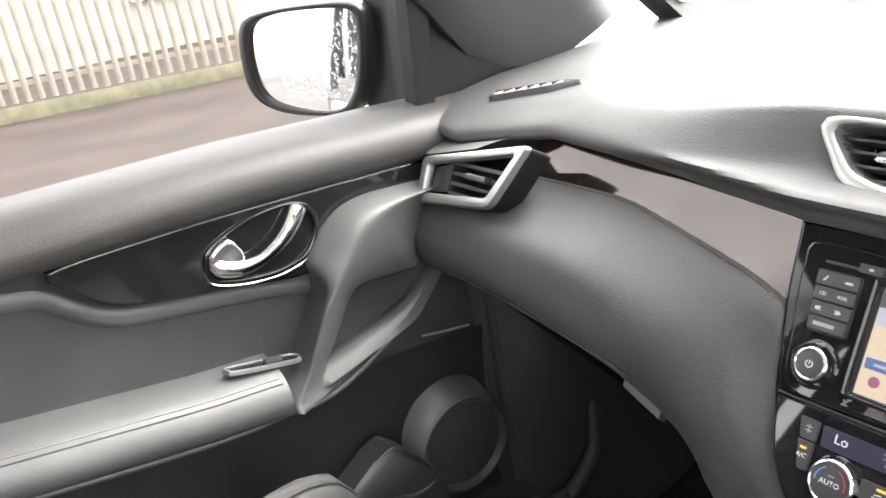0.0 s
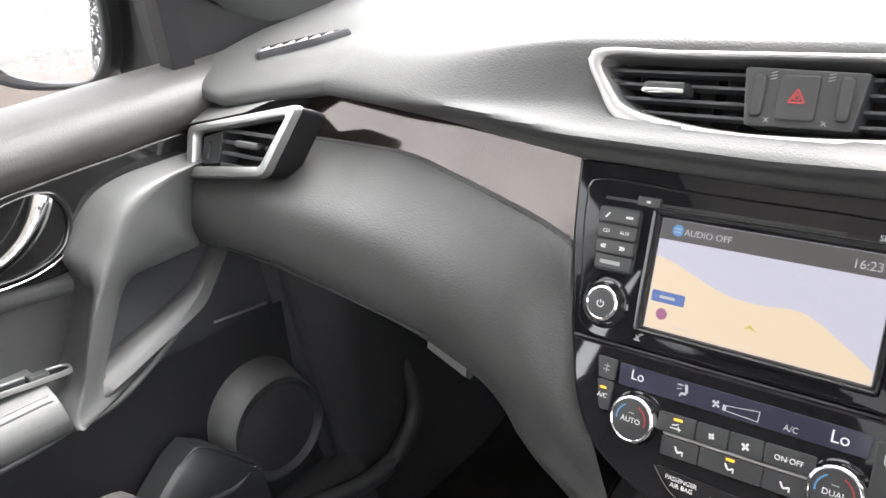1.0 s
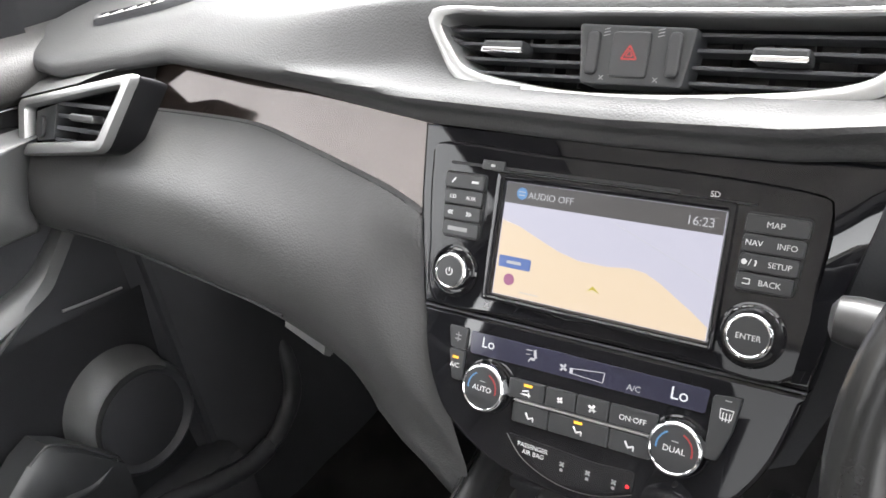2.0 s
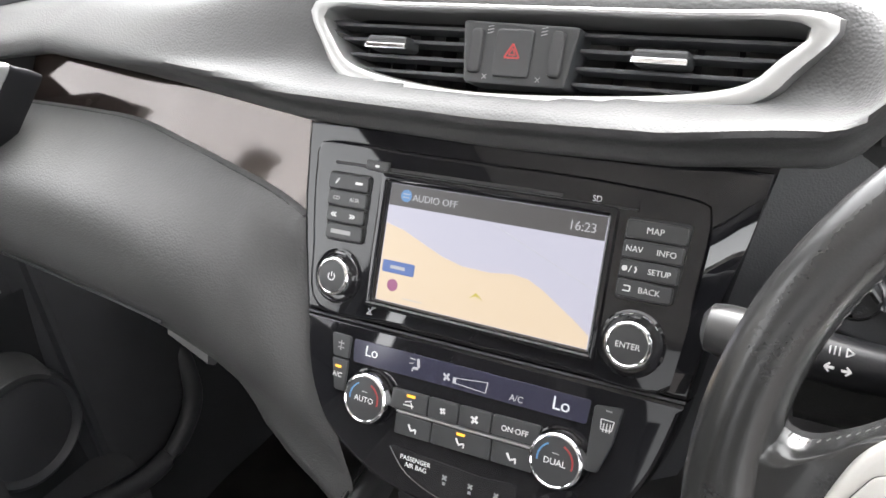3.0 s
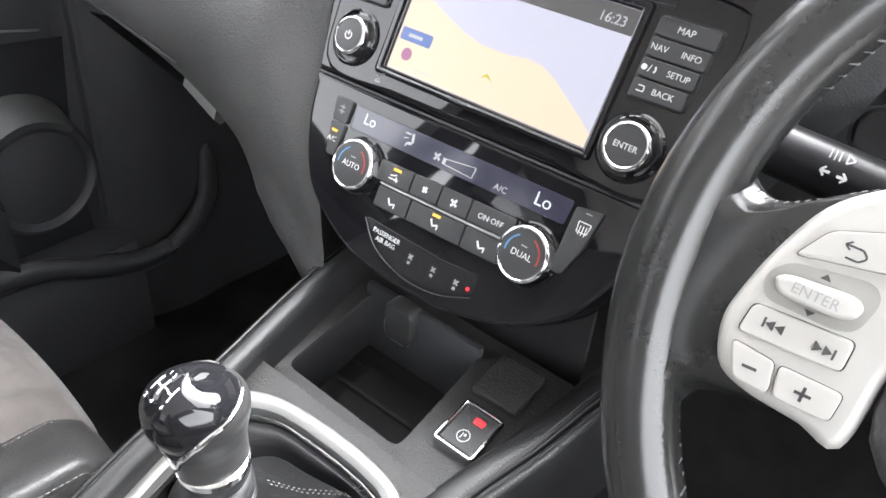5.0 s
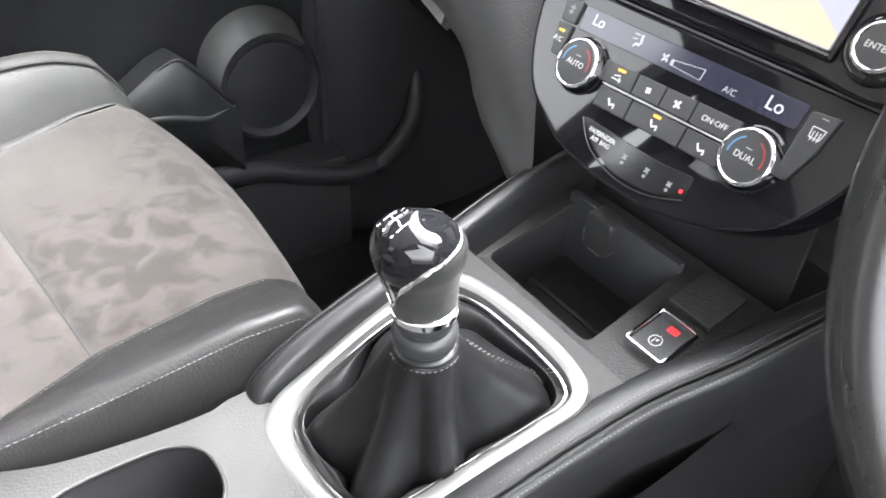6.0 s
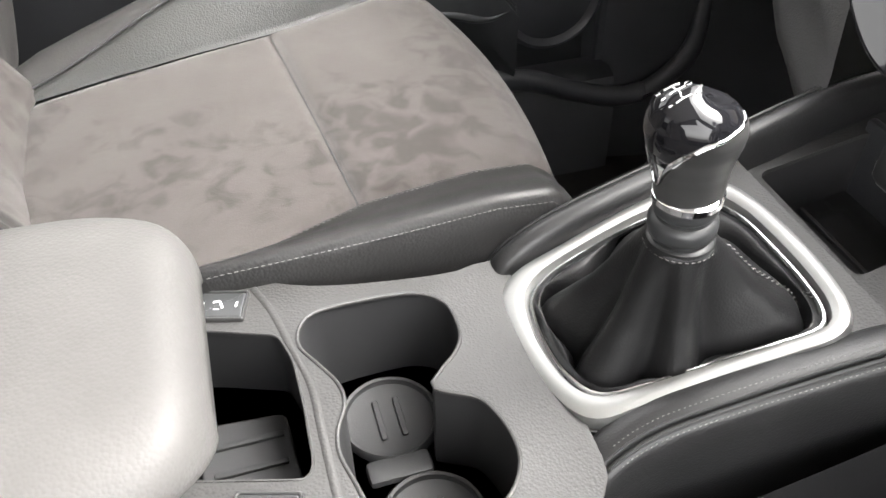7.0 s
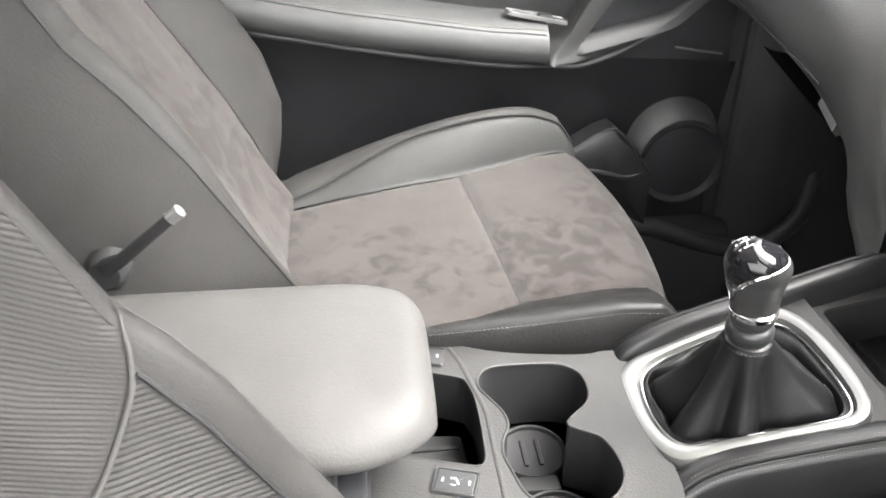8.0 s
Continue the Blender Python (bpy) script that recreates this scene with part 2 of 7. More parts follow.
def blotched(m, size, where_size, depth):
    """Adds brushed darker blotches, thick in some places and thin in others."""
    nt = m.node_tree
    bsdf = nt.nodes["Principled BSDF"]
    old = bsdf.inputs["Base Color"].links[0].from_socket
    spot = nt.nodes.new("ShaderNodeTexCoord")
    a, b = nt.nodes.new("ShaderNodeTexNoise"), nt.nodes.new("ShaderNodeTexNoise")
    a.inputs["Scale"].default_value, a.inputs["Detail"].default_value, a.inputs["Roughness"].default_value = size, 4, 0.5
    a.inputs["Distortion"].default_value = 0.8
    b.inputs["Scale"].default_value, b.inputs["Detail"].default_value = where_size, 2
    add = nt.nodes.new("ShaderNodeMath")
    add.operation = "MULTIPLY_ADD"
    add.inputs[1].default_value = 0.9
    ramp = nt.nodes.new("ShaderNodeMapRange")
    ramp.inputs["From Min"].default_value, ramp.inputs["From Max"].default_value = 0.94, 1.13
    ramp.inputs["To Min"].default_value, ramp.inputs["To Max"].default_value = 0.0, depth
    mix = nt.nodes.new("ShaderNodeMix")
    mix.data_type, mix.blend_type = "RGBA", "MULTIPLY"
    mix.inputs["B"].default_value = (0.30, 0.28, 0.27, 1)
    for n in (a, b):
        nt.links.new(spot.outputs["Object"], n.inputs["Vector"])
    nt.links.new(b.outputs["Fac"], add.inputs[0])
    nt.links.new(a.outputs["Fac"], add.inputs[2])
    nt.links.new(add.outputs[0], ramp.inputs["Value"])
    nt.links.new(ramp.outputs[0], mix.inputs["Factor"])
    nt.links.new(old, mix.inputs["A"])
    nt.links.new(mix.outputs["Result"], bsdf.inputs["Base Color"])


blotched(SUEDE, 34, 5.0, 0.55)
CARPET = surface("dark_carpet", (0.042, 0.041, 0.042), 1.0, size=1200, bump=0.9, vary=0.35, specular=0.1)
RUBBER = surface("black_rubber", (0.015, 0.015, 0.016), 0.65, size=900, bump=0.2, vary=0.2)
LACQUER = surface("trim_lacquer", (0.020, 0.015, 0.013), 0.10, coat=0.5, vary=0.1, specular=1.0, rough_vary=0.4)
LACQUER.node_tree.nodes["Principled BSDF"].inputs["Specular Tint"].default_value = (1.0, 0.86, 0.80, 1)
PIANO = surface("piano_black", (0.006, 0.006, 0.007), 0.03, specular=0.38, vary=0.1, rough_vary=0.4)
BUTTON = surface("button_black", (0.022, 0.023, 0.024), 0.42, size=900, bump=0.08, vary=0.1)
CHROME = surface("polished_chrome", (0.78, 0.78, 0.79), 0.09, metal=1.0, vary=0.03, rough_vary=0.3)
SATIN = surface("satin_silver", (0.33, 0.33, 0.325), 0.38, metal=0.85, size=1500, bump=0.05, vary=0.04)
SILVER = surface("silver_plastic", (0.36, 0.352, 0.332), 0.44, metal=0.25, size=1800, bump=0.08, vary=0.04)
KNOBGREY = surface("satin_knob_grey", (0.055, 0.055, 0.055), 0.30, metal=0.5, vary=0.08)
GLOSSDARK = surface("gloss_door_black", (0.007, 0.007, 0.007), 0.08, coat=0.3, vary=0.1, rough_vary=0.5)
THREAD = surface("grey_thread", (0.12, 0.117, 0.113), 0.8, vary=0.1, size=2000, bump=0.3)
HEADLINER = surface("grey_headliner", (0.32, 0.31, 0.30), 0.95, size=900, bump=0.3, vary=0.08, specular=0.1)
MIRROR = surface("mirror_silver", (0.9, 0.9, 0.9), 0.02, metal=1.0, vary=0.01, rough_vary=0.2)
PRINT = surface("white_print", (0.52, 0.52, 0.515), 0.5, vary=0.03)
INK = surface("black_print", (0.03, 0.03, 0.03), 0.6, vary=0.03)
# darker copy of SILVER: the toggle recess's shade is put into its colour
WELL = surface("shaded_silver_plastic", (0.23, 0.225, 0.212), 0.5, metal=0.2, size=1800, bump=0.08, vary=0.05)
DIMPRINT = surface("grey_print", (0.22, 0.22, 0.22), 0.5, vary=0.03)
WHITEPAINT = surface("white_car_paint", (0.80, 0.80, 0.79), 0.25, coat=0.5, vary=0.02)
ASPHALT = surface("wet_asphalt", (0.024, 0.0165, 0.013), 0.7, specular=0.25, size=140, bump=0.6, vary=0.35, vary_size=1.3, rough_vary=0.35)
FENCE = surface("cream_fence_paint", (0.17, 0.150, 0.122), 0.6, size=90, bump=0.2, vary=0.18, vary_size=3)
MOSS = surface("mossy_kerb", (0.12, 0.105, 0.065), 0.9, size=60, bump=0.6, vary=0.4, vary_size=5, dark=(0.06, 0.062, 0.035))
CONCRETE = surface("pale_render", (0.21, 0.195, 0.17), 0.8, size=60, bump=0.3, vary=0.1, vary_size=1.5)
DARKGLASS = surface("dark_window", (0.02, 0.022, 0.025), 0.06, vary=0.1)
RED = glow("red_glow", (1.0, 0.02, 0.03), 2.0)
REDPLASTIC = surface("red_plastic", (0.55, 0.03, 0.03), 0.4, vary=0.05)
DULLRED = surface("dull_red_print", (0.24, 0.022, 0.022), 0.45, vary=0.05)
BLUEPRINT = surface("blue_print", (0.06, 0.16, 0.30), 0.5, vary=0.03)
AMBER = glow("amber_lamp", (1.0, 0.45, 0.03), 3.0)
LCD = glow("white_lcd", (0.85, 0.88, 0.95), 1.5)
BELT = surface("door_top_plastic", (0.029, 0.028, 0.027), 0.5, grain="leather", size=560, bump=0.3, vary=0.12)
BLACKTRIM = surface("black_window_trim", (0.008, 0.008, 0.009), 0.35, size=900, bump=0.1, vary=0.2, specular=0.25)
BRUSHED = surface("brushed_gear_trim", (0.27, 0.27, 0.265), 0.38, metal=0.85, size=1500, bump=0.05, vary=0.05)
BOLSTER_DARK = surface("dark_seat_leather", (0.027, 0.0265, 0.0265), 0.42, grain="leather", size=480, bump=0.3, vary=0.15)
PERFORATED = surface("perforated_leather", (0.053, 0.054, 0.052), 0.5, grain="leather", size=600, bump=0.5, vary=0.12)
GLASS = window("window_glass")
PRIVACY = window("privacy_glass", 0.22)


# ---- outdoors ----
GROUND = -0.15
g = part("ground", grid(lambda s, t: Vector((-300 + 600 * s, -300 + 600 * t, GROUND)), 40, 40), ASPHALT)
tagged(g, "dark wet tarmac of the yard round the car", "ground", kind="structure")

FENCE_A, FENCE_B = Vector((-14.0, -12.0, GROUND)), Vector((-9.2, 7.5, GROUND))


def palisade():
    """A run of upright pales with rails on a mossy kerb."""
    run = FENCE_B - FENCE_A
    along = run.normalized()
    out = Vector((along.y, -along.x, 0))
    fence = thing("palisade_fence", "cream painted palisade fence on a mossy concrete kerb", "fence", FENCE_A)
    kb = loft([[FENCE_A + along * s + out * o + Vector((0, 0, h)) for o, h in ((-0.12, 0), (-0.12, 0.16), (0.10, 0.18), (0.16, 0.10), (0.18, 0))] for s in (0, run.length)])
    part("kerb", kb, MOSS, fence, "mossy concrete kerb")
    for h in (0.42, 1.75):
        part("rail", loft([[FENCE_A + along * s + out * o + Vector((0, 0, h + d)) for o, d in ((-0.03, -0.03), (-0.03, 0.03), (0.0, 0.03), (0.0, -0.03))] for s in (0, run.length)]), FENCE, fence)
    shape = [(-0.036, 0), (-0.02, 0.012), (0, 0.016), (0.02, 0.012), (0.036, 0), (0, 0.006)]
    me = bpy.data.meshes.new("pale")
    bm = loft([[Vector((u, -w, h)) for u, w in shape] for h in (0.0, 2.0)] + [[Vector((u * 0.15, -w, 2.12)) for u, w in shape]])
    bmesh.ops.recalc_face_normals(bm, faces=bm.faces)
    bm.to_mesh(me)
    bm.free()
    me.materials.append(FENCE)
    n = int(run.length / 0.155)
    turn = Matrix((along, -out, Vector((0, 0, 1)))).transposed().to_4x4()
    for k in range(n):
        ob = new("pale", me)
        ob.parent = fence
        p = along * (0.155 * k + 0.05) + out * 0.002 + Vector((0, 0, 0.20 + 0.006 * math.sin(k * 2.1)))
        ob.matrix_basis = Matrix.Translation(p) @ turn


palisade()


def warehouse():
    b = thing("pale_building", "pale rendered building behind the fence", "building", (-19, 6, GROUND))
    part("wall", block(-24, -18, -14, 22, GROUND, 6.5), CONCRETE, b)
    part("roof", block(-24.3, -17.7, -14.3, 22.3, 6.5, 6.8, 0.05), surface("roof_edge", (0.30, 0.30, 0.31), 0.6), b)
    for y in (-9, -4.5, 0, 4.5, 9, 13.5):
        w = part("window", block(-18.02, -17.96, y - 0.7, y + 0.7, 1.0, 2.6), DARKGLASS, b)
        part("window_sill", block(-18.03, -17.88, y - 0.8, y + 0.8, 0.9, 0.99), WHITEPAINT, w)
        part("window_frame", block(-18.01, -17.93, y - 0.04, y + 0.04, 1.0, 2.6), WHITEPAINT, w)


warehouse()


def van():
    """A white panel van parked across the yard."""
    v = thing("parked_van", "white panel van parked on the tarmac", "van", (-5.2, 3.38, GROUND))
    side = [(1.36, 0.22), (1.36, 1.0), (1.42, 1.55), (1.59, 1.95), (3.6, 2.0), (4.3, 1.75), (4.8, 1.25), (5.5, 1.05), (5.7, 0.7), (5.7, 0.22)]
    out = rounded(side, 0.12)
    rings = []
    for x, k in ((-6.0, 0.985), (-5.95, 1.0), (-4.25, 1.0), (-4.2, 0.99)):
        rings.append([Vector((x, 3.38 + (q.x - 3.2) * k, GROUND + 0.22 + (q.y - 0.22) * k)) for q in out])
    part("body", loft(rings), WHITEPAINT, v)
    part("rear_lamp", block(-4.26, -4.19, 1.58, 1.74, GROUND + 0.75, GROUND + 1.15, 0.02), surface("lamp_red", (0.25, 0.02, 0.02), 0.2), v)
    part("side_window", block(-4.24, -4.19, 3.88, 4.53, GROUND + 1.2, GROUND + 1.62, 0.02), DARKGLASS, v)
    part("side_moulding", block(-4.22, -4.17, 1.64, 1.98, GROUND + 0.25, GROUND + 0.35, 0.01), RUBBER, v)
    for y in (2.68, 4.98):
        w = part("wheel", turned(((Vector((-4.3, y, GROUND + 0.32))), Vector((0, 1, 0)), Vector((0, 0, -1)), Vector((1, 0, 0))), [(0.22, -0.15), (0.32, -0.14), (0.32, 0.08), (0.29, 0.11), (0.20, 0.10)], 28), RUBBER, v)
        part("rim", turned(((Vector((-4.19, y, GROUND + 0.32))), Vector((0, 1, 0)), Vector((0, 0, -1)), Vector((1, 0, 0))), [(0.20, -0.02), (0.20, 0.0), (0.05, 0.02)], 20), SATIN, w)

    v.location.y += 0.12


van()

# ---- cabin shell ----
FLOOR = 0.12


def shell(name, bm, material, label):
    ob = part(name, bm, material)
    return tagged(ob, label, "car interior", kind="structure")


shell("floor", grid(lambda s, t: Vector((-0.72 + 1.44 * s, -2.0 + 2.62 * t, FLOOR + 0.10 * ease((t - 0.88) / 0.12) + 0.004 * noise.noise((s * 30, t * 40, 0)))), 60, 60, -0.03), CARPET, "dark carpet on the car floor")
shell("wall_front", grid(lambda s, t: Vector((-0.72 + 1.44 * s, 0.52 + 0.12 * t, FLOOR + 0.78 * t)), 12, 12, -0.02), CARPET, "dark carpeted bulkhead ahead of the footwells")
shell("wall_rear", block(-0.72, 0.72, -2.04, -2.0, FLOOR, 0.95), HARD, "dark plain panel closing the rear of the cabin")
shell("ceiling", grid(lambda s, t: Vector(((-0.60 + 1.20 * s), -2.0 + 1.82 * t, 1.435 - 0.05 * (2 * s - 1) ** 2 - 0.10 * ease((t - 0.8) / 0.2) * 0.4)), 24, 30, 0.03), HEADLINER, "grey cloth headliner of the car roof")
for sx, nm in ((-1, "left"), (1, "right")):
    # the rear flank; its unseen tinted pane is added to dim gloss reflections
    shell("wall_" + nm, block(sx * 0.72 - 0.02, sx * 0.72 + 0.02, -2.0, -1.08, FLOOR, 0.88), HARD, "dark rear side trim of the cabin")
    rear = part("window_rear_" + nm, grid(lambda s, t: Vector((sx * (0.715 - 0.075 * t), -1.78 + 0.64 * s, 0.88 + 0.42 * t)), 6, 6, 0.004), PRIVACY)
    tagged(rear, "unseen dark tinted rear side pane added to dim reflections", "car window", kind="structure")
    rear.visible_shadow = False
    shell("pillar_rear_" + nm, loft([[Vector((sx * (0.72 - 0.10 * t), -1.96 + 0.12 * t + d, 0.88 + 0.53 * t)) + Vector((o, 0, 0)) for o, d in ((-0.03, 0), (0.03, 0), (0.03, 0.22), (-0.03, 0.22))] for t in (0, 0.5, 1)]), HARD, "dark rear roof pillar")
    shell("pillar_centre_" + nm, loft([[Vector((sx * (0.72 - 0.11 * t), -1.14 - 0.05 * t + d, 0.14 + 1.27 * t)) + Vector((o, 0, 0)) for o, d in ((-0.03, 0), (0.03, 0), (0.03, 0.10), (-0.03, 0.10))] for t in (0, 0.4, 0.6, 1)]), HARD, "dark centre roof pillar")


# unseen block added to keep low daylight out of the driver doorway
shell("light_block_driver_side", block(0.68, 0.75, -1.08, 0.22, FLOOR - 0.02, 0.60, 0.02), HARD, "unseen dark block added across the lower driver doorway to stop low light")
shell("wall_driver_side", block(0.68, 0.75, 0.22, 0.50, FLOOR, 0.90, 0.02), HARD, "dark side panel beside the driver footwell")
# unseen tinted rear screen, added so the fascia mirrors less sky
rear_pane = part("rear_screen", grid(lambda s, t: Vector(((2 * s - 1) * (0.64 - 0.06 * t), -2.02 + 0.14 * t, 0.95 + 0.46 * t)), 8, 6, 0.004), PRIVACY)
tagged(rear_pane, "unseen dark tinted rear screen added to dim reflections", "rear screen", kind="structure")
rear_pane.visible_shadow = False


def front_pillar(sx, nm):
    rings = []
    for k in range(13):
        t = k / 12
        c = Vector((sx * (0.745 - 0.155 * t - 0.02 * math.sin(t * 3)), 0.285 - 0.56 * t, 0.905 + 0.50 * t))
        wide = 0.115 - 0.045 * t
        ring = []
        for j in range(14):
            a = 2 * math.pi * j / 14
            ring.append(c + Vector((sx * -0.030 * math.cos(a) * 1.2, wide * math.sin(a) * 1.1, wide * 0.35 * math.sin(a))))
        rings.append(ring)
    shell("pillar_front_" + nm, loft(rings), surface("pillar_trim_" + nm, (0.026, 0.027, 0.027), 0.6, grain="leather", size=700, bump=0.2), "dark grey windscreen pillar trim")


for sx, nm in ((-1, "left"), (1, "right")):
    # the side of the roof above the door windows, unseen, added to darken reflections
    shell("roof_rail_" + nm, loft([[Vector((sx * x, y, z - 0.03 * ease((y + 0.7) / 0.45))) for x, z in ((0.57, 1.405), (0.70, 1.375), (0.715, 1.27), (0.69, 1.255), (0.645, 1.275), (0.60, 1.345))] for y in [-1.98 + 0.1 * k for k in range(17)]]), HEADLINER, "unseen grey roof side lining added to darken reflections")


front_pillar(-1, "left")
front_pillar(1, "right")


def screen_point(s, t):
    """Windscreen, s across and t up."""
    x = (2 * s - 1) * (0.70 - 0.10 * t)
    bow = 0.10 * (1 - (2 * s - 1) ** 2)
    return Vector((x, 0.47 - 0.67 * t + bow, 0.915 + 0.48 * t))


ws = part("windscreen", grid(screen_point, 24, 16, 0.005), GLASS)
tagged(ws, "clear sloping windscreen glass of the car", "windscreen", kind="structure")
ws.visible_shadow = False
fr_it = grid(lambda s, t: screen_point(0.0 + 0.028 * t + 0.0, s) + Vector((0, -0.004, -0.003)), 20, 2, 0.001)
shell("screen_border", fr_it, RUBBER, "black printed edge of the windscreen")


# ---- dashboard ----
S = radians(28.5)
STACK = frame_of((0, 0, 0.8), (1, 0, 0), (0, -math.sin(S), -math.cos(S)), (0, -math.cos(S), math.sin(S)))
VENT = moved(STACK, 0, 0, 0.014)
dash = thing("dashboard", "dark grained soft dashboard with silver-rimmed vents", "dashboard", (0, 0.25, 0.6))


def dash_section(x):
    """The upper pad's section at x, as (y, z) points from the lip to the windscreen."""
    base = mixed([(-0.70, (0.005, 0.855)), (-0.62, (0.000, 0.846)), (-0.50, (0.050, 0.851)), (-0.30, (0.022, 0.849)), (-0.15, (-0.004, 0.843)), (0.0, (-0.002, 0.838)), (0.11, (-0.007, 0.842)), (0.160, (-0.010, 0.8495)), (0.190, (-0.010, 0.8525)), (0.202, (-0.010, 0.860)), (0.216, (-0.008, 0.877)), (0.230, (-0.006, 0.893)), (0.26, (-0.004, 0.914)), (0.34, (0.0, 0.924)), (0.60, (0.01, 0.912)), (0.72, (0.03, 0.885))], x)
    y, z = base
    mid = ease((x + 0.46) / 0.31) * (1 - ease((x - 0.182) / 0.05))
    lip = 0.35 + 0.65 * ease((x + 0.42) / 0.22) if x < 0 else 1.0
    side = [(y + 0.050, z - 0.002), (y + 0.012, z - 0.007 * lip), (y + 0.003 * lip, z + 0.003 * lip), (y - 0.009 * lip, z + 0.015 * lip), (y + 0.004, z + 0.023 - 0.006 * (1 - lip)), (y + 0.045, z + 0.033), (y + 0.08, z + 0.040), (y + 0.13, z + 0.046)]
    a, b = on(VENT, 0, -0.050), on(VENT, 0, -0.122)
    front = [(y + 0.040, z - 0.007), (y + 0.013, z - 0.009), (y + 0.005, z + 0.004), (y - 0.007, z + 0.0190), (a.y + 0.012, a.z + 0.022), (b.y - 0.004, b.z - 0.006), (b.y + 0.006, b.z + 0.004), (b.y + 0.05, b.z + 0.012)]
    out = [((1 - mid) * p[0] + mid * q[0], (1 - mid) * p[1] + mid * q[1]) for p, q in zip(side, front)]
    hood = ease((x - 0.18) / 0.08)
    out += [(0.24, 0.905 + 0.018 * mid + 0.055 * hood), (0.40, 0.915 + 0.008 * mid), (0.56, 0.917), (0.74, 0.905)]
    return out


def dash_point(x, t):
    pts = spline([(0, *p) for p in dash_section(x)], 41)
    k = t * 40
    i = min(39, int(k))
    p = pts[i].lerp(pts[i + 1], k - i)
    return Vector((x, p.y, p.z))


def upper_pad():
    """The soft top, with the mouth of the middle vents sunk into it."""
    xs = [-0.70 + 1.44 * i / 180 for i in range(181)]
    bm = bmesh.new()
    rows = []
    for x in xs:
        sec = [(x, *p) for p in dash_section(x)]
        pts = spline(sec[:8], 52) + spline(sec[7:], 16)[1:]
        row = []
        for q in pts:
            d = q - VENT[0]
            u, v = d.dot(VENT[1]), d.dot(VENT[2])
            lo = mixed([(-0.140, -0.118), (-0.128, -0.086), (-0.112, -0.070), (-0.05, -0.062), (0.01, -0.061), (0.10, -0.068), (0.145, -0.078), (0.158, -0.09), (0.172, -0.118)], u)
            if -0.140 < u < 0.172 and -0.113 < v < lo and d.dot(VENT[3]) > -0.05:
                q = q - VENT[3] * 0.055
            row.append(bm.verts.new(q))
        rows.append(row)
    for a, b in zip(rows, rows[1:]):
        for i in range(66):
            bm.faces.new((a[i], a[i + 1], b[i + 1], b[i]))
    return part("upper_pad", bm, SOFT, dash, "soft grained upper pad", angle=50)


upper_pad()


# lower pad and glovebox: sections (y, z) from the trim strip down and under
LOWER = [
    (-0.66, [(0.03, 0.804), (-0.035, 0.786), (-0.062, 0.765), (-0.070, 0.735), (-0.067, 0.702), (-0.036, 0.676), (0.03, 0.652), (0.25, 0.64)]),
    (-0.50, [(0.060, 0.815), (0.000, 0.800), (-0.045, 0.775), (-0.066, 0.735), (-0.065, 0.699), (-0.034, 0.672), (0.03, 0.648), (0.25, 0.63)]),
    (-0.36, [(0.040, 0.816), (-0.010, 0.800), (-0.050, 0.770), (-0.066, 0.730), (-0.068, 0.686), (-0.040, 0.657), (0.015, 0.630), (0.25, 0.61)]),
    (-0.26, [(0.024, 0.803), (-0.018, 0.785), (-0.050, 0.755), (-0.068, 0.712), (-0.066, 0.672), (-0.050, 0.636), (0.01, 0.602), (0.25, 0.59)]),
    (-0.20, [(0.012, 0.791), (-0.018, 0.775), (-0.042, 0.745), (-0.062, 0.700), (-0.068, 0.655), (-0.060, 0.615), (0.00, 0.575), (0.25, 0.56)]),
    (-0.165, [(0.006, 0.780), (-0.014, 0.766), (-0.030, 0.735), (-0.050, 0.690), (-0.064, 0.642), (-0.070, 0.595), (-0.060, 0.540), (0.25, 0.53)]),
    (-0.146, [(0.006, 0.775), (-0.012, 0.760), (-0.026, 0.730), (-0.044, 0.685), (-0.060, 0.635), (-0.074, 0.580), (-0.082, 0.520), (0.10, 0.50)]),
]


def lower_row(sec, n=36):
    return spline([(0, *p) for p in sec], n)


STRIP_LOW = [(-0.53, 0.034, 0.808), (-0.437, 0.031, 0.809), (-0.36, 0.026, 0.808), (-0.294, 0.014, 0.800), (-0.222, 0.002, 0.787), (-0.183, -0.005, 0.779), (-0.152, -0.011, 0.768)]


def lower_pad():
    """Sections joined smoothly; the upper edge runs along the foot of the strip."""
    count = len(LOWER[0][1])
    lines = [spline([(x, *sec[m]) for x, sec in LOWER], 150) for m in range(count)]
    foot = spline(STRIP_LOW, 200)
    rows = []
    for k in range(150):
        sec = [(line[k].y, line[k].z) for line in lines]
        x = lines[3][k].x
        if -0.53 <= x <= -0.152:
            f = min(foot, key=lambda q: abs(q.x - x))
            sec[0], sec[1] = (f.y + 0.014, f.z + 0.001), (f.y - 0.010, f.z - 0.0015)
        rows.append((x, sec))
    bm = loft([[Vector((x, q.y, q.z)) for q in lower_row(sec)] for x, sec in rows], closed=False)
    # a soft crease sets off the flank, which narrows towards the console as it drops
    for v in bm.verts:
        v.co.y -= 0.0045 * ease((v.co.x + 0.222 - 0.28 * (0.765 - v.co.z)) / 0.026) * ease((0.79 - v.co.z) / 0.05)
    for v in bm.verts:
        if v.co.x > -0.21:
            v.co.x += 0.062 * ease((v.co.x + 0.21) / 0.06) * ease((0.74 - v.co.z) / 0.24)
    return part("lower_pad", bm, SOFT, dash, "grained glovebox and lower dash panel", angle=60)


lower_pad()

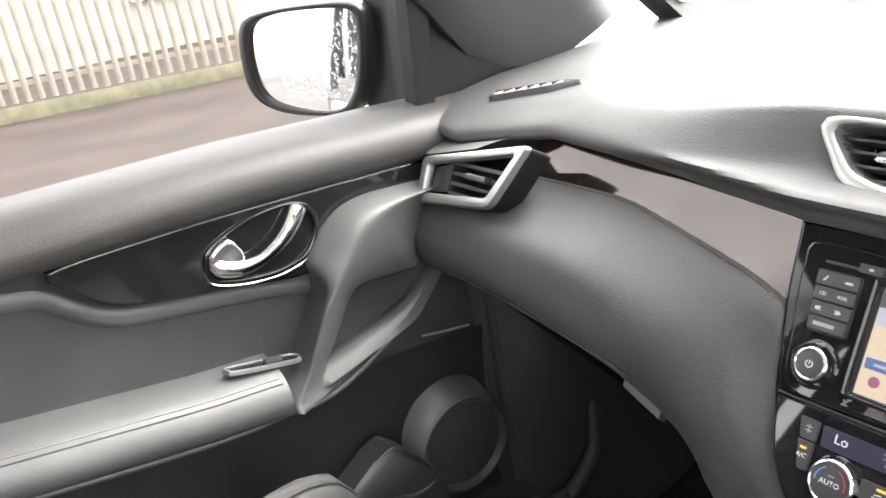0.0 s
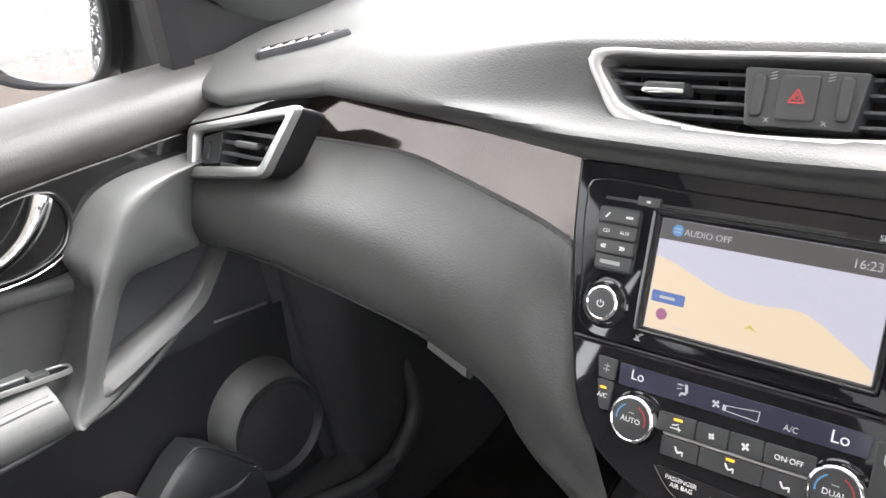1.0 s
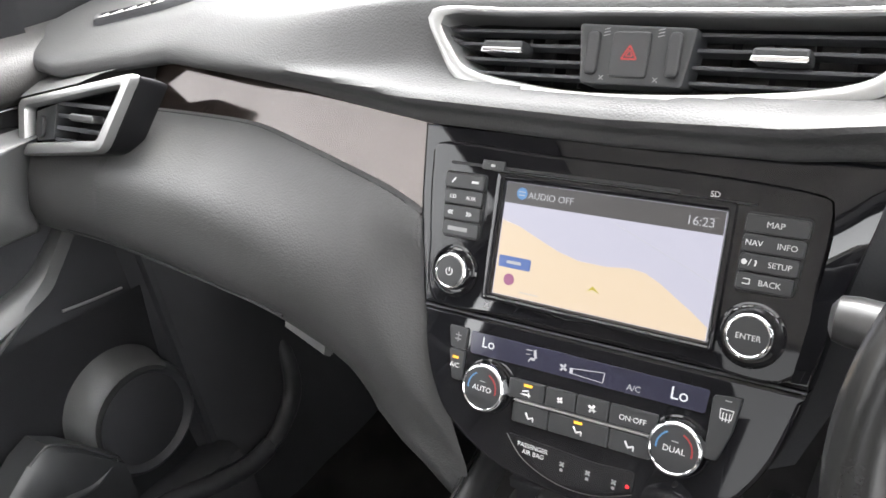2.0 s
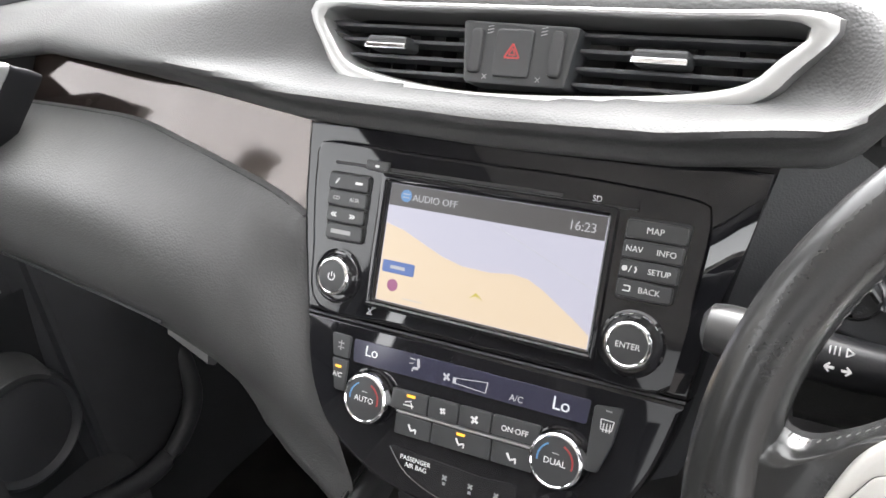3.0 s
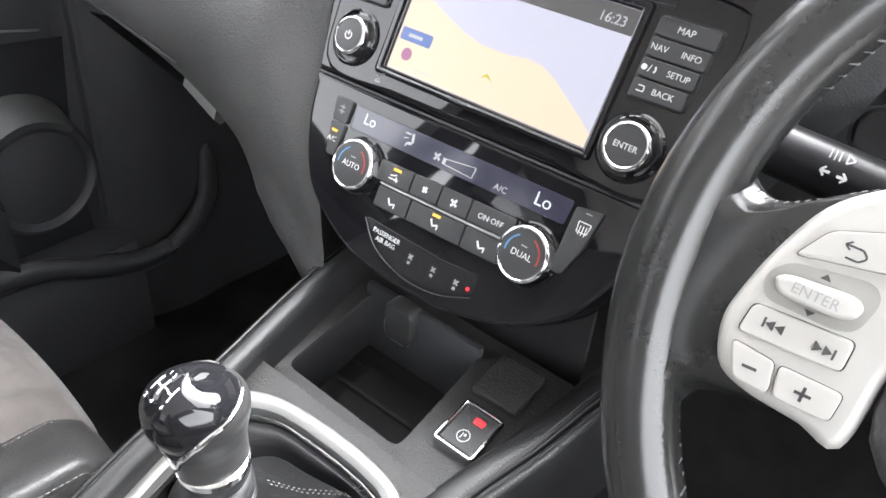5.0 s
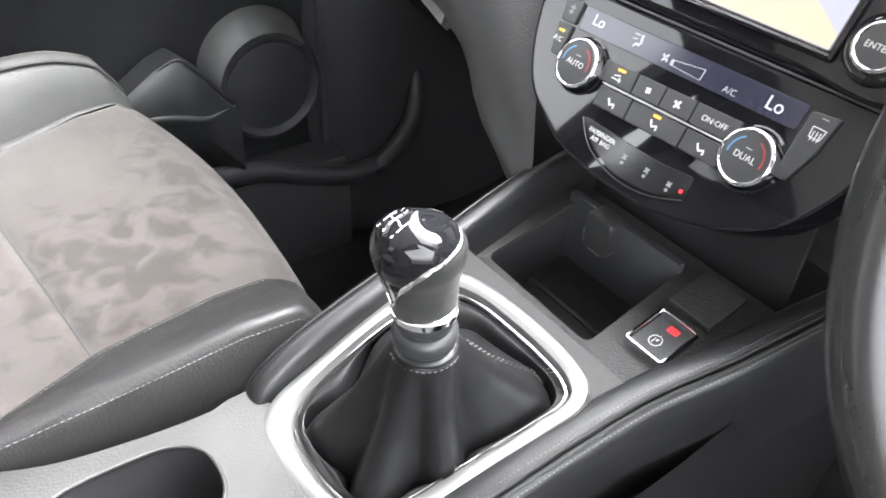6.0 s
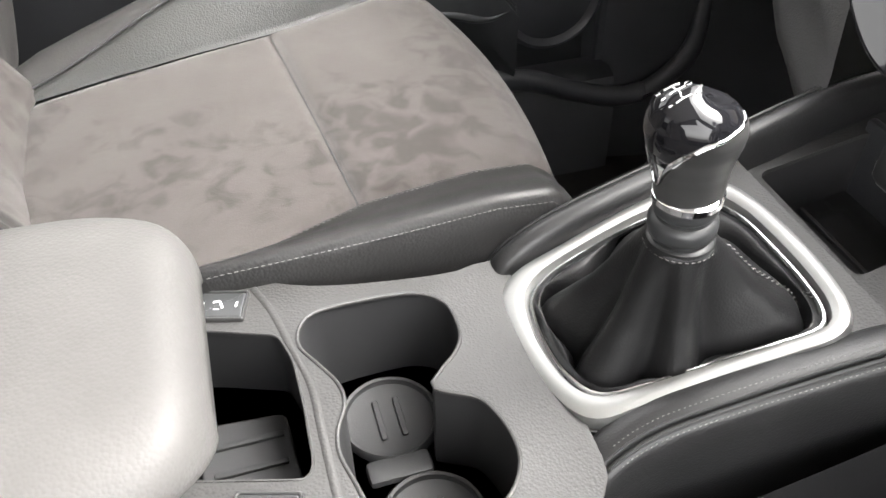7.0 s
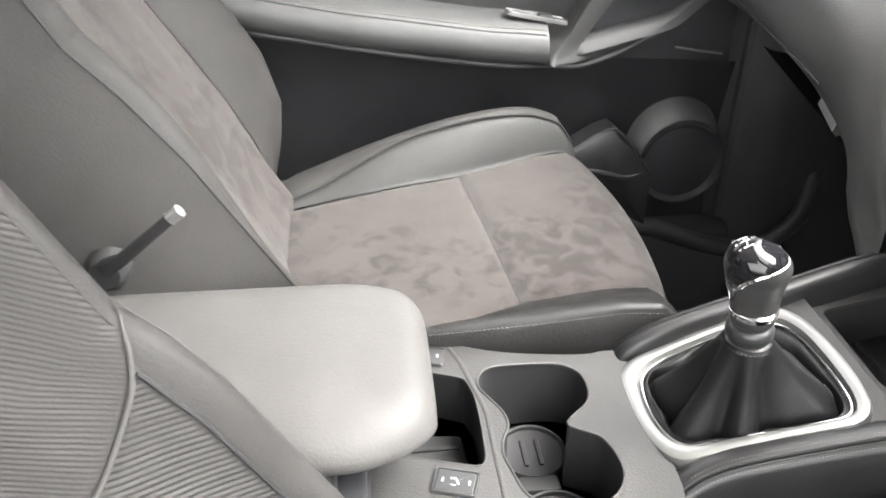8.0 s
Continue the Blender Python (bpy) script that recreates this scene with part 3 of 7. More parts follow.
# glovebox seam, a thin groove line, and the bright lower edge of its catch
part("glovebox_seam", tube(spline([(-0.60, -0.0665, 0.703), (-0.545, -0.0660, 0.7015), (-0.44, -0.0665, 0.692), (-0.345, -0.0680, 0.682), (-0.285, -0.0675, 0.672)], 30), 0.0013, 6), HARD, dash)
part("glovebox_catch", loft([[Vector((x, y + dy, z + dz)) for dy, dz in ((0, 0), (0.004, 0.010), (0.018, 0.012), (0.020, -0.003), (0.006, -0.006))] for x, y, z in ((-0.318, -0.043, 0.635), (-0.29, -0.048, 0.630), (-0.262, -0.053, 0.625))]), SATIN, dash, "pale edge of the glovebox catch")


def trim_strip():
    """The glossy strip between lip and lower pad."""
    top = spline([(-0.53, 0.062, 0.851), (-0.374, 0.058, 0.851), (-0.29, 0.047, 0.850), (-0.219, 0.035, 0.848), (-0.150, 0.024, 0.845)], 40)
    low = spline([(x, y, z + 0.001) for x, y, z in STRIP_LOW], 40)
    bulge = lambda s: -0.0010 * math.sin(math.pi * s)
    rings = [[a.lerp(b, s) + Vector((0, bulge(s), 0)) for a, b in zip(top, low)] for s in [k / 10 for k in range(11)]]
    bm = loft(rings, closed=False)
    bmesh.ops.solidify(bm, geom=bm.faces[:], thickness=0.004)
    part("gloss_strip", bm, LACQUER, dash, "glossy black trim strip")
    part("strip_shadow_gap", tube([p + Vector((0, -0.004, -0.002)) for p in low], 0.0016, 6), RUBBER, dash)


trim_strip()


def side_vent():
    fr = frame_of((-0.565, -0.046, 0.81), (1, 0, 0), (0, -0.47, -0.88), (0, -0.88, 0.47))
    k = lambda p: ((p[0] + 0.565), -(p[1] - 0.81) / 0.88)
    outer = rounded([k((-0.652, 0.834)), k((-0.455, 0.867)), k((-0.497, 0.797)), k((-0.642, 0.782))], 0.012, 5)
    inner = rounded([k((-0.636, 0.828)), k((-0.474, 0.855)), k((-0.507, 0.807)), k((-0.630, 0.795))], 0.006, 5)
    v = part("side_vent", band(fr, outer, inner, -0.005, 0.0045, w_in=-0.008), SATIN, dash, "satin silver side vent frame")
    part("vent_well", slab(fr, [q * 1.0 for q in inner], -0.045, -0.035), RUBBER, v)
    part("thumb_plate", slab(fr, [k((-0.630, 0.825)), k((-0.594, 0.834)), k((-0.594, 0.802)), k((-0.626, 0.798))], -0.035, -0.006, 0.001), BUTTON, v)
    part("thumb_wheel", slab(moved(fr, k((-0.617, 0.812))[0], k((-0.617, 0.812))[1], -0.006), rounded(box2(-0.007, 0.007, -0.011, 0.011), 0.006), 0, 0.004, 0.002), RUBBER, v)
    for j, zz in enumerate((0.838, 0.827, 0.816, 0.805)):
        xr = -0.480 - (0.838 - zz) * 0.75
        fr2 = moved(fr, *k((0, zz - 0.003)), -0.008)
        part("slat", slab(fr2, box2(-0.594, xr, -0.0022, 0.0022), -0.018, 0.0, 0.0008), HARD, v)
    part("vent_tab", slab(moved(fr, *k((-0.537, 0.824)), -0.004), rounded(box2(-0.02, 0.02, -0.004, 0.004), 0.003), -0.006, 0.006, 0.002), KNOBGREY, v)
    # the brow between the frame and the pad above it
    edge = [k(p) for p in ((-0.656, 0.835), (-0.62, 0.8411), (-0.585, 0.8470), (-0.550, 0.8530))]
    front = spline([on(fr, u, w - 0.001, -0.001) for u, w in edge], 24)
    behind = [dash_point(p.x, 0.030) + Vector((0, 0.004, 0.001)) for p in front]
    part("vent_brow", loft([[a.lerp(b, t) + Vector((0, 0, 0.003 * math.sin(math.pi * t))) for t in (0, 0.15, 0.4, 0.7, 1.0)] for a, b in zip(front, behind)], closed=False), SOFT, v)
    # the housing that carries the frame
    rings = [[on(fr, q.x * g, q.y * g, w) for q in outer] for w, g in ((-0.006, 1.0), (-0.010, 0.985), (-0.026, 0.98), (-0.040, 0.95))]
    part("vent_housing", loft(rings, cap0=False), BLACKTRIM, v)


side_vent()


def centre_vent():
    c = lambda pts: [(a / 1000, b / 1000) for a, b in pts]
    outer = spline(c([(-152, -116), (-140, -85), (-117, -62), (-55, -53), (10, -52.5), (95, -58), (147, -67), (167, -85), (183, -116), (100, -117), (10, -117), (-80, -117)]), 96, True)
    inner = spline(c([(-137, -110), (-127, -88), (-108, -74), (-52, -65), (10, -64), (92, -69.5), (138, -78), (155, -92), (166, -110), (95, -111), (10, -111.5), (-75, -111)]), 96, True)
    outer3, inner3 = [Vector(q[:2]) for q in outer], [Vector(q[:2]) for q in inner]
    v = part("centre_vent", band(VENT, outer3, inner3, -0.010, 0.007, w_in=-0.03), SATIN, dash, "satin silver frame round the centre vents")
    for side, u0, u1 in ((-1, -0.140, -0.030), (1, 0.042, 0.170)):
        for vv in (-0.103, -0.0935, -0.083, -0.0735):
            inset = mixed([(-0.105, 0.0), (-0.085, 0.012), (-0.073, 0.030)], vv)
            a, b = (u0 + inset, u1) if side < 0 else (u0, u1 - inset)
            part("slat", slab(moved(VENT, 0, vv), box2(a, b, -0.0012, 0.0012), -0.026, -0.006, 0.0006), HARD, v)
        for k in range(5):
            uu = u0 + (u1 - u0) * (k + 0.7) / 5.4
            part("rear_vane", slab(moved(VENT, uu, -0.088), box2(-0.0008, 0.0008, -0.018, 0.018), -0.05, -0.032), RUBBER, v)
    for uu in (-0.088, 0.095):
        t = part("vent_tab", slab(moved(VENT, uu, -0.0905), rounded(box2(-0.016, 0.016, -0.0045, 0.0045), 0.003), -0.012, 0.004, 0.002), BUTTON, v)
        part("tab_edge", slab(moved(VENT, uu, -0.0880), rounded(box2(-0.016, 0.016, -0.0018, 0.0018), 0.0015), 0.0035, 0.0055, 0.0006), CHROME, t)
    plate = part("hazard_plate", slab(VENT, rounded([(-0.0325, -0.1075), (0.046, -0.1055), (0.041, -0.069), (-0.027, -0.0685)], 0.003), -0.02, 0.0025, 0.0015), BUTTON, v, "dark grey switch plate")
    hz = part("hazard_switch", slab(moved(VENT, 0.005, -0.088), rounded(box2(-0.0125, 0.0125, -0.0145, 0.0145), 0.003), 0.0015, 0.0042, 0.001), BUTTON, v)
    tri = moved(VENT, 0.005, -0.089, 0.0043)
    marks([(0, -0.0045, 0.005, 0.0040, 0.0011), (0.005, 0.0040, -0.005, 0.0040, 0.0011), (-0.005, 0.0040, 0, -0.0045, 0.0011), (0, -0.0018, 0.0022, 0.0022, 0.0007), (0.0022, 0.0022, -0.0022, 0.0022, 0.0007), (-0.0022, 0.0022, 0, -0.0018, 0.0007)], tri, 0, DULLRED, hz, "hazard_triangle")
    for uu in (-0.0205, 0.0335):
        part("thumb_wheel", slab(moved(VENT, uu, -0.0885), rounded(box2(-0.0045, 0.0045, -0.014, 0.014), 0.004), 0.001, 0.0055, 0.002), RUBBER, v)
    for uu in (-0.0125, 0.0235):
        marks([(uu - 0.002, -0.1035 + 0.002 * j, uu + 0.002, -0.1045 + 0.002 * j, 0.0005) for j in range(3)], moved(VENT, 0, 0, 0.0026), 0, DIMPRINT, v)
        marks([(uu - 0.0015, -0.0745, uu + 0.0015, -0.0715, 0.0005), (uu + 0.0015, -0.0745, uu - 0.0015, -0.0715, 0.0005)], moved(VENT, 0, 0, 0.0026), 0, DIMPRINT, v)


centre_vent()


def defrost_vent():
    """The slotted demister outlet at the end of the dash top."""
    a, b = Vector((-0.645, 0.070, 0.887)), Vector((-0.558, 0.134, 0.896))
    d = (b - a).normalized()
    side = Vector((0, 0, 1)).cross(d).normalized()
    fr = (a, d, -side, d.cross(side).normalized() if d.cross(side).z > 0 else -d.cross(side).normalized())
    length = (b - a).length
    w = 0.017
    o = rounded([(0, -w), (length, -w * 0.3), (length + 0.02, w * 0.2), (length * 0.8, w), (0.01, w)], 0.006, 4)
    i = [Vector((length * 0.5, 0)).lerp(q, 0.82) for q in o]
    v = part("defrost_vent", band(fr, o, i, -0.010, 0.0035, w_in=-0.012), HARD, dash, "slotted demister outlet")
    part("vent_well", slab(fr, i, -0.014, -0.011), RUBBER, v)
    for k in range(6):
        u = 0.016 + k * length / 6.6
        part("fin", slab(moved(fr, u, 0), [(0.0015, -0.010), (0.0045, -0.010), (0.0075, 0.010), (-0.0055, 0.010)], -0.012, 0.0028), SILVER, v)


defrost_vent()

# the end of the dash by the door, and the dark knee panels below
part("dash_end", block(-0.70, -0.655, 0.03, 0.50, 0.16, 0.84, 0.01), HARD, dash)
part("under_tray", grid(lambda s, t: Vector((-0.68 + 0.56 * s, 0.05 + 0.42 * t, 0.60 - 0.10 * s - 0.06 * t)), 10, 10, 0.01), HARD, dash)
part("driver_knee_panel", grid(lambda s, t: Vector((0.185 + 0.51 * s, 0.04 + 0.02 * math.sin(3 * t) + 0.30 * ease((t - 0.6) / 0.4), 0.85 - 0.35 * t)), 20, 20, 0.01), SOFT, dash)
part("stack_side_cover", grid(lambda s, t: Vector((mixed([(0, 0.166), (0.35, 0.150), (0.7, 0.124), (1, 0.108)], t) + 0.055 * s * (1 - 0.55 * t), 0.03 - 0.085 * t + 0.02 * s, 0.838 - 0.195 * t)), 8, 20, 0.006), HARD, dash)


# ---- infotainment unit ----
mm = lambda pts: [(a / 1000, b / 1000) for a, b in pts]
unit = thing("infotainment_unit", "gloss black media unit with lit map screen and buttons", "car stereo", (0, 0, 0.72))
face_l = [(-156, -36), (-157.5, -34), (-153, 20), (-148, 50), (-135.5, 101)]
face = mm(face_l + [(138, 98.5), (142, 75), (148, 40), (156, 0), (162.5, -35.5), (80, -39), (0, -39.5), (-80, -38)])
part("fascia", slab(STACK, face, -0.03, 0.0, 0.003), PIANO, unit, "piano black fascia")
# the raised frame round screen and keys
rim_o = spline(mm([(-144, -4), (-136, -22), (-60, -21), (0, -20.5), (60, -20), (124, -16), (136, -8), (135, 36), (128, 95), (60, 96.5), (0, 97), (-60, 97.5), (-126, 97), (-138, 50)]), 80, True)
part("raised_bezel", slab(STACK, [(q.x, q.y) for q in rim_o], -0.002, 0.0035, 0.0025), PIANO, unit)
B = moved(STACK, 0, 0, 0.0035)
w_in = spline([(0.1340, -0.029, 0.0060), (0.1395, 0.0, 0.0075), (0.1375, 0.030, 0.0075), (0.130, 0.094, 0.006)], 24)
w_out = spline([(0.1625, -0.035, 0.0012), (0.157, 0.0, 0.0012), (0.147, 0.040, 0.0012), (0.137, 0.094, 0.0012)], 24)
part("fascia_wing", loft([[on(STACK, *a.lerp(b, k)) for k in (-0.12, 0.0, 0.33, 0.66, 1.0)] + [on(STACK, b.x, b.y, -0.002)] for a, b in zip(w_in, w_out)], closed=False), PIANO, unit, "angled gloss wing")
part("screen_surround", band(B, rounded(box2(-0.0850, 0.0830, -0.005, 0.0880), 0.003), rounded(box2(-0.0770, 0.0775, 0.0010, 0.0822), 0.0015), -0.002, 0.0030), PIANO, unit)
part("screen_lower_edge", slab(B, rounded(box2(-0.0825, 0.0800, 0.0838, 0.0858), 0.0008), 0.0015, 0.003, 0.0004), SATIN, unit)
# the lit display: header bar and a map of land and sea
SEA, LAND, HEAD, GREYLINE = glow("map_sea", (0.56, 0.55, 0.66), 1.4), glow("map_land", (0.80, 0.64, 0.46), 1.4), glow("map_header", (0.095, 0.09, 0.09), 1.0), glow("map_line", (0.80, 0.80, 0.85), 0.9)
PIN, BADGE, ARROW, ROUNDEL = glow("map_button", (0.12, 0.24, 0.66), 0.9), glow("map_roundel", (0.55, 0.15, 0.35), 0.9), glow("map_arrow", (0.85, 0.72, 0.03), 0.9), glow("head_badge", (0.10, 0.35, 0.75), 1.0)
scr = part("display", slab(B, box2(-0.0768, 0.0773, 0.0012, 0.0820), -0.0025, 0.0003), SEA, unit, "lit navigation screen with a pale map", smooth=False)
coast = [(-0.0762, 0.0285), (-0.062, 0.0315), (-0.047, 0.0375), (-0.030, 0.0440), (-0.014, 0.0478), (0.006, 0.0482), (0.022, 0.0462), (0.033, 0.0475), (0.044, 0.0525), (0.056, 0.0600), (0.066, 0.0660), (0.0768, 0.0735), (0.0768, 0.0816), (-0.0762, 0.0816)]
part("map_land", slab(B, coast, 0.0002, 0.0005), LAND, scr, smooth=False)
part("map_header", slab(B, box2(-0.0765, 0.0770, 0.0014, 0.0160), 0.0002, 0.0006), HEAD, scr, smooth=False)
lettering("AUDIO OFF", B, -0.0412, 0.0092, 0.0066, GREYLINE, scr, 0.0007)
lettering("16:23", B, 0.0623, 0.0098, 0.0082, GREYLINE, scr, 0.0007)
part("header_badge", slab(B, circle2(-0.0635, 0.0085, 0.0042, 20), 0.0004, 0.0008), ROUNDEL, scr, smooth=False)
marks([(-0.066, 0.0073, -0.061, 0.0073, 0.0008), (-0.066, 0.0097, -0.061, 0.0097, 0.0008)], B, 0.0008, GREYLINE, scr, "badge_bars")
part("map_button", slab(B, rounded(box2(-0.0745, -0.0490, 0.0535, 0.0618), 0.0015), 0.0003, 0.0008), PIN, scr, smooth=False)
marks([(-0.068, 0.0577, -0.0565, 0.0577, 0.0022)], B, 0.0008, GREYLINE, scr, "button_bar")
part("map_roundel", slab(B, circle2(-0.0645, 0.0700, 0.0042, 18), 0.0003, 0.0008), BADGE, scr, smooth=False)
part("map_arrow", slab(B, [(-0.0052, 0.0668), (-0.0010, 0.0628), (0.0040, 0.0668), (-0.0008, 0.0650)], 0.0003, 0.0008), ARROW, scr, smooth=False)
marks([(-0.055, 0.0775, -0.040, 0.0775, 0.0006)], B, 0.0005, GREYLINE, scr, "scale_bar")
marks([(0.005, 0.018, 0.075, 0.046, 0.0004)], B, 0.0003, GREYLINE, scr, "ferry_line")
# disc slot, eject key and card door
part("disc_slot", slab(B, rounded(box2(-0.126, 0.050, -0.0085, -0.0062), 0.001), -0.001, 0.0004), RUBBER, unit)
part("slot_lip", slab(B, rounded(box2(-0.090, 0.094, -0.0056, -0.0044), 0.0005), 0.0, 0.0012, 0.0004), BUTTON, unit)
ej = part("eject_key", slab(B, rounded(box2(-0.0985, -0.0800, -0.0120, -0.0050), 0.001), 0, 0.0022, 0.0006), BUTTON, unit)
marks([(-0.0908, -0.0083, -0.0875, -0.0083, 0.0018)], B, 0.0022, PRINT, ej)
card = part("card_door", slab(B, rounded(box2(0.047, 0.094, -0.0130, -0.0035), 0.001), -0.001, 0.0005), PIANO, unit)
lettering("SD", B, 0.0685, -0.0081, 0.0052, PRINT, card, 0.0006)


def key(u0, u1, v0, v1, owner, fr=B, h=0.0032, r=0.0022, mat=BUTTON, label=""):
    return part("key", slab(fr, rounded(box2(u0, u1, v0, v1), r), -0.001, h, 0.0009), mat, owner, label)


part("key_well", slab(B, rounded([(-0.1295, -0.0012), (-0.0925, -0.0012), (-0.0925, 0.0475), (-0.1255, 0.0482)], 0.004), -0.001, 0.0004), RUBBER, unit)
part("key_well", slab(B, rounded([(0.0882, -0.0010), (0.1268, -0.0014), (0.1227, 0.0465), (0.0880, 0.0480)], 0.004), -0.001, 0.0004), RUBBER, unit)
left_rows = [(0.0000, 0.0112), (0.0122, 0.0230), (0.0240, 0.0345), (0.0355, 0.0465)]
for k, (a, b) in enumerate(left_rows):
    m = (a + b) / 2
    kk = key(-0.1282 + 0.085 * m, -0.0936, a, b, unit)
    if k == 0:
        marks([(-0.1215, m + 0.002, -0.1185, m - 0.002, 0.0012), (-0.1045, m, -0.0985, m, 0.0018)], B, 0.0033, PRINT, kk)
    elif k == 1:
        lettering("CD", B, -0.1190, m, 0.0040, PRINT, kk, 0.0034)
        lettering("AUX", B, -0.1035, m, 0.0040, PRINT, kk, 0.0034)
    elif k == 2:
        for uu, sg in ((-0.1195, -1), (-0.1035, 1)):
            marks([(uu - 0.0022, m - 0.0014, uu, m, 0.0009), (uu - 0.0022, m + 0.0014, uu, m, 0.0009), (uu, m - 0.0014, uu + 0.0022, m, 0.0009), (uu, m + 0.0014, uu + 0.0022, m, 0.0009)] if sg > 0 else [(uu + 0.0022, m - 0.0014, uu, m, 0.0009), (uu + 0.0022, m + 0.0014, uu, m, 0.0009), (uu, m - 0.0014, uu - 0.0022, m, 0.0009), (uu, m + 0.0014, uu - 0.0022, m, 0.0009)], B, 0.0033, PRINT, kk)
    else:
        marks([(-0.1200, m, -0.1030, m, 0.0030)], B, 0.0033, DIMPRINT, kk)
right_rows = [(0.0004, 0.0112, 0.1252), (0.0122, 0.0228, 0.1242), (0.0238, 0.0343, 0.1230), (0.0353, 0.0458, 0.1216)]
for k, (a, b, e) in enumerate(right_rows):
    kk = key(0.0893, e, a, b, unit)
    m = (a + b) / 2
    if k == 0:
        lettering("MAP", B, 0.1065, m, 0.0053, PRINT, kk, 0.0034)
    elif k == 1:
        lettering("NAV", B, 0.0960, m, 0.0050, PRINT, kk, 0.0034)
        lettering("INFO", B, 0.1148, m, 0.0050, PRINT, kk, 0.0034)
    elif k == 2:
        part("sun_icon", slab(B, circle2(0.0922, m, 0.0017, 12), 0.0032, 0.0035), PRINT, kk)
        marks([(0.0948, m + 0.002, 0.0962, m - 0.002, 0.0005), (0.0985, m - 0.0018, 0.0992, m, 0.0010), (0.0992, m, 0.0985, m + 0.0018, 0.0010)], B, 0.0033, PRINT, kk)
        lettering("SETUP", B, 0.1125, m, 0.0048, PRINT, kk, 0.0034)
    else:
        marks([(0.0935, m - 0.0016, 0.0972, m - 0.0016, 0.0007), (0.0972, m - 0.0016, 0.0972, m + 0.0014, 0.0007), (0.0972, m + 0.0014, 0.0930, m + 0.0014, 0.0007)], B, 0.0033, PRINT, kk)
        lettering("BACK", B, 0.1085, m, 0.0050, PRINT, kk, 0.0034)


def dial(name, u, v, well, r, high, owner, fr, cap, words="", size=0.006):
    """A chrome-ringed rotary knob."""
    f = moved(fr, u, v)
    k = part(name, turned(f, [(well, -0.001), (well, 0.0012), (well - 0.0012, 0.0020), (well - 0.0022, 0.0008), (r + 0.003, 0.0004), (r + 0.001, 0.0004)], 40), PIANO, owner, "round knob with a bright ring")
    part("skirt", turned(f, [(r + 0.0012, 0.0), (r + 0.0008, high * 0.5), (r, high * 0.8), (r - 0.001, high * 0.8)], 40), CHROME, k)
    part("ring", turned(f, [(r + 0.0002, high * 0.72), (r + 0.0006, high * 0.86), (r - 0.0004, high * 0.98), (r - 0.0012, high), (r - 0.0018, high * 0.95), (r - 0.0020, high * 0.8)], 40, caps=False), CHROME, k)
    part("cap", turned(f, [(r - 0.0016, high * 0.75), (r - 0.0017, high * 0.93), (r - 0.0030, high * 0.95)], 40), cap, k)
    if words:
        lettering(words, f, 0, 0.0005, size, PRINT, k, high * 0.952)
    return k, f


vk, vf = dial("volume_knob", -0.1105, 0.0722, 0.0195, 0.0128, 0.0085, unit, B, BUTTON)
marks([(0, -0.0032, 0, 0.0, 0.0007)] + [(0.0028 * math.sin(a), -0.0028 * math.cos(a), 0.0028 * math.sin(a + 0.6), -0.0028 * math.cos(a + 0.6), 0.0007) for a in [0.7 + 0.6 * j for j in range(8)]], vf, 0.0082, PRINT, vk, "power_icon")
marks([(-0.004, -0.0165, 0.004, -0.0165, 0.0016)], vf, 0.0006, DIMPRINT, vk, "word_bar")
ek, ef = dial("enter_knob", 0.1028, 0.0722, 0.0200, 0.0134, 0.0085, unit, B, BUTTON, "ENTER", 0.0050)
marks([(0.018 * math.sin(a), -0.018 * math.cos(a), 0.018 * math.sin(a + 0.16), -0.018 * math.cos(a + 0.16), 0.0010) for a in (-0.75, -0.45, -0.25, 0.25, 0.45, 0.75)], ef, 0.0008, PRINT, ek, "turn_marks")
marks([(-0.0815, 0.0930, -0.0770, 0.0885, 0.0010), (-0.0815, 0.0895, -0.0790, 0.0925, 0.0010), (-0.0790, 0.0890, -0.0755, 0.0885, 0.0008), (-0.0825, 0.0935, -0.0775, 0.0935, 0.0008)], B, 0.0, DIMPRINT, unit, "small_badge")

# ---- climate panel ----
climate = thing("climate_panel", "black climate control panel with two knobs and lit display", "climate control", (0, -0.07, 0.65))
low = spline(mm([(-134.5, 103), (-130, 132), (-119, 160), (-101, 183), (-64, 203), (-32, 209.5), (3, 211), (39, 207.5), (76, 197), (106, 178), (123, 152), (132, 125), (137.5, 100.5)]), 60)
part("fascia", slab(STACK, [(q.x, q.y) for q in low], -0.03, 0.0, 0.0025), PIANO, climate, "piano black climate fascia")
part("joint_line", slab(STACK, [(-0.1345, 0.1015), (0.1378, 0.0987), (0.1376, 0.1002), (-0.1342, 0.1030)], -0.002, 0.0007, 0.0002), HARD, climate)
C = moved(STACK, 0, 0, 0.0)
part("lcd_window", slab(C, rounded(mm([(-91, 113.5), (84.5, 111.5), (83.5, 127), (-89.5, 130)]), 0.002), -0.001, 0.0008, 0.0003), surface("lcd_glass", (0.022, 0.022, 0.036), 0.12, vary=0.05), climate, "dark violet climate display")
lettering("Lo", C, -0.0752, 0.1202, 0.0106, LCD, climate, 0.0010, "lcd_digits")
lettering("Lo", C, 0.0662, 0.1196, 0.0116, LCD, climate, 0.0010, "lcd_digits")
DIMLCD = glow("dim_lcd", (0.62, 0.62, 0.68), 1.3)
lettering("A/C", C, 0.0365, 0.1236, 0.0058, DIMLCD, climate, 0.0010, "lcd_word")
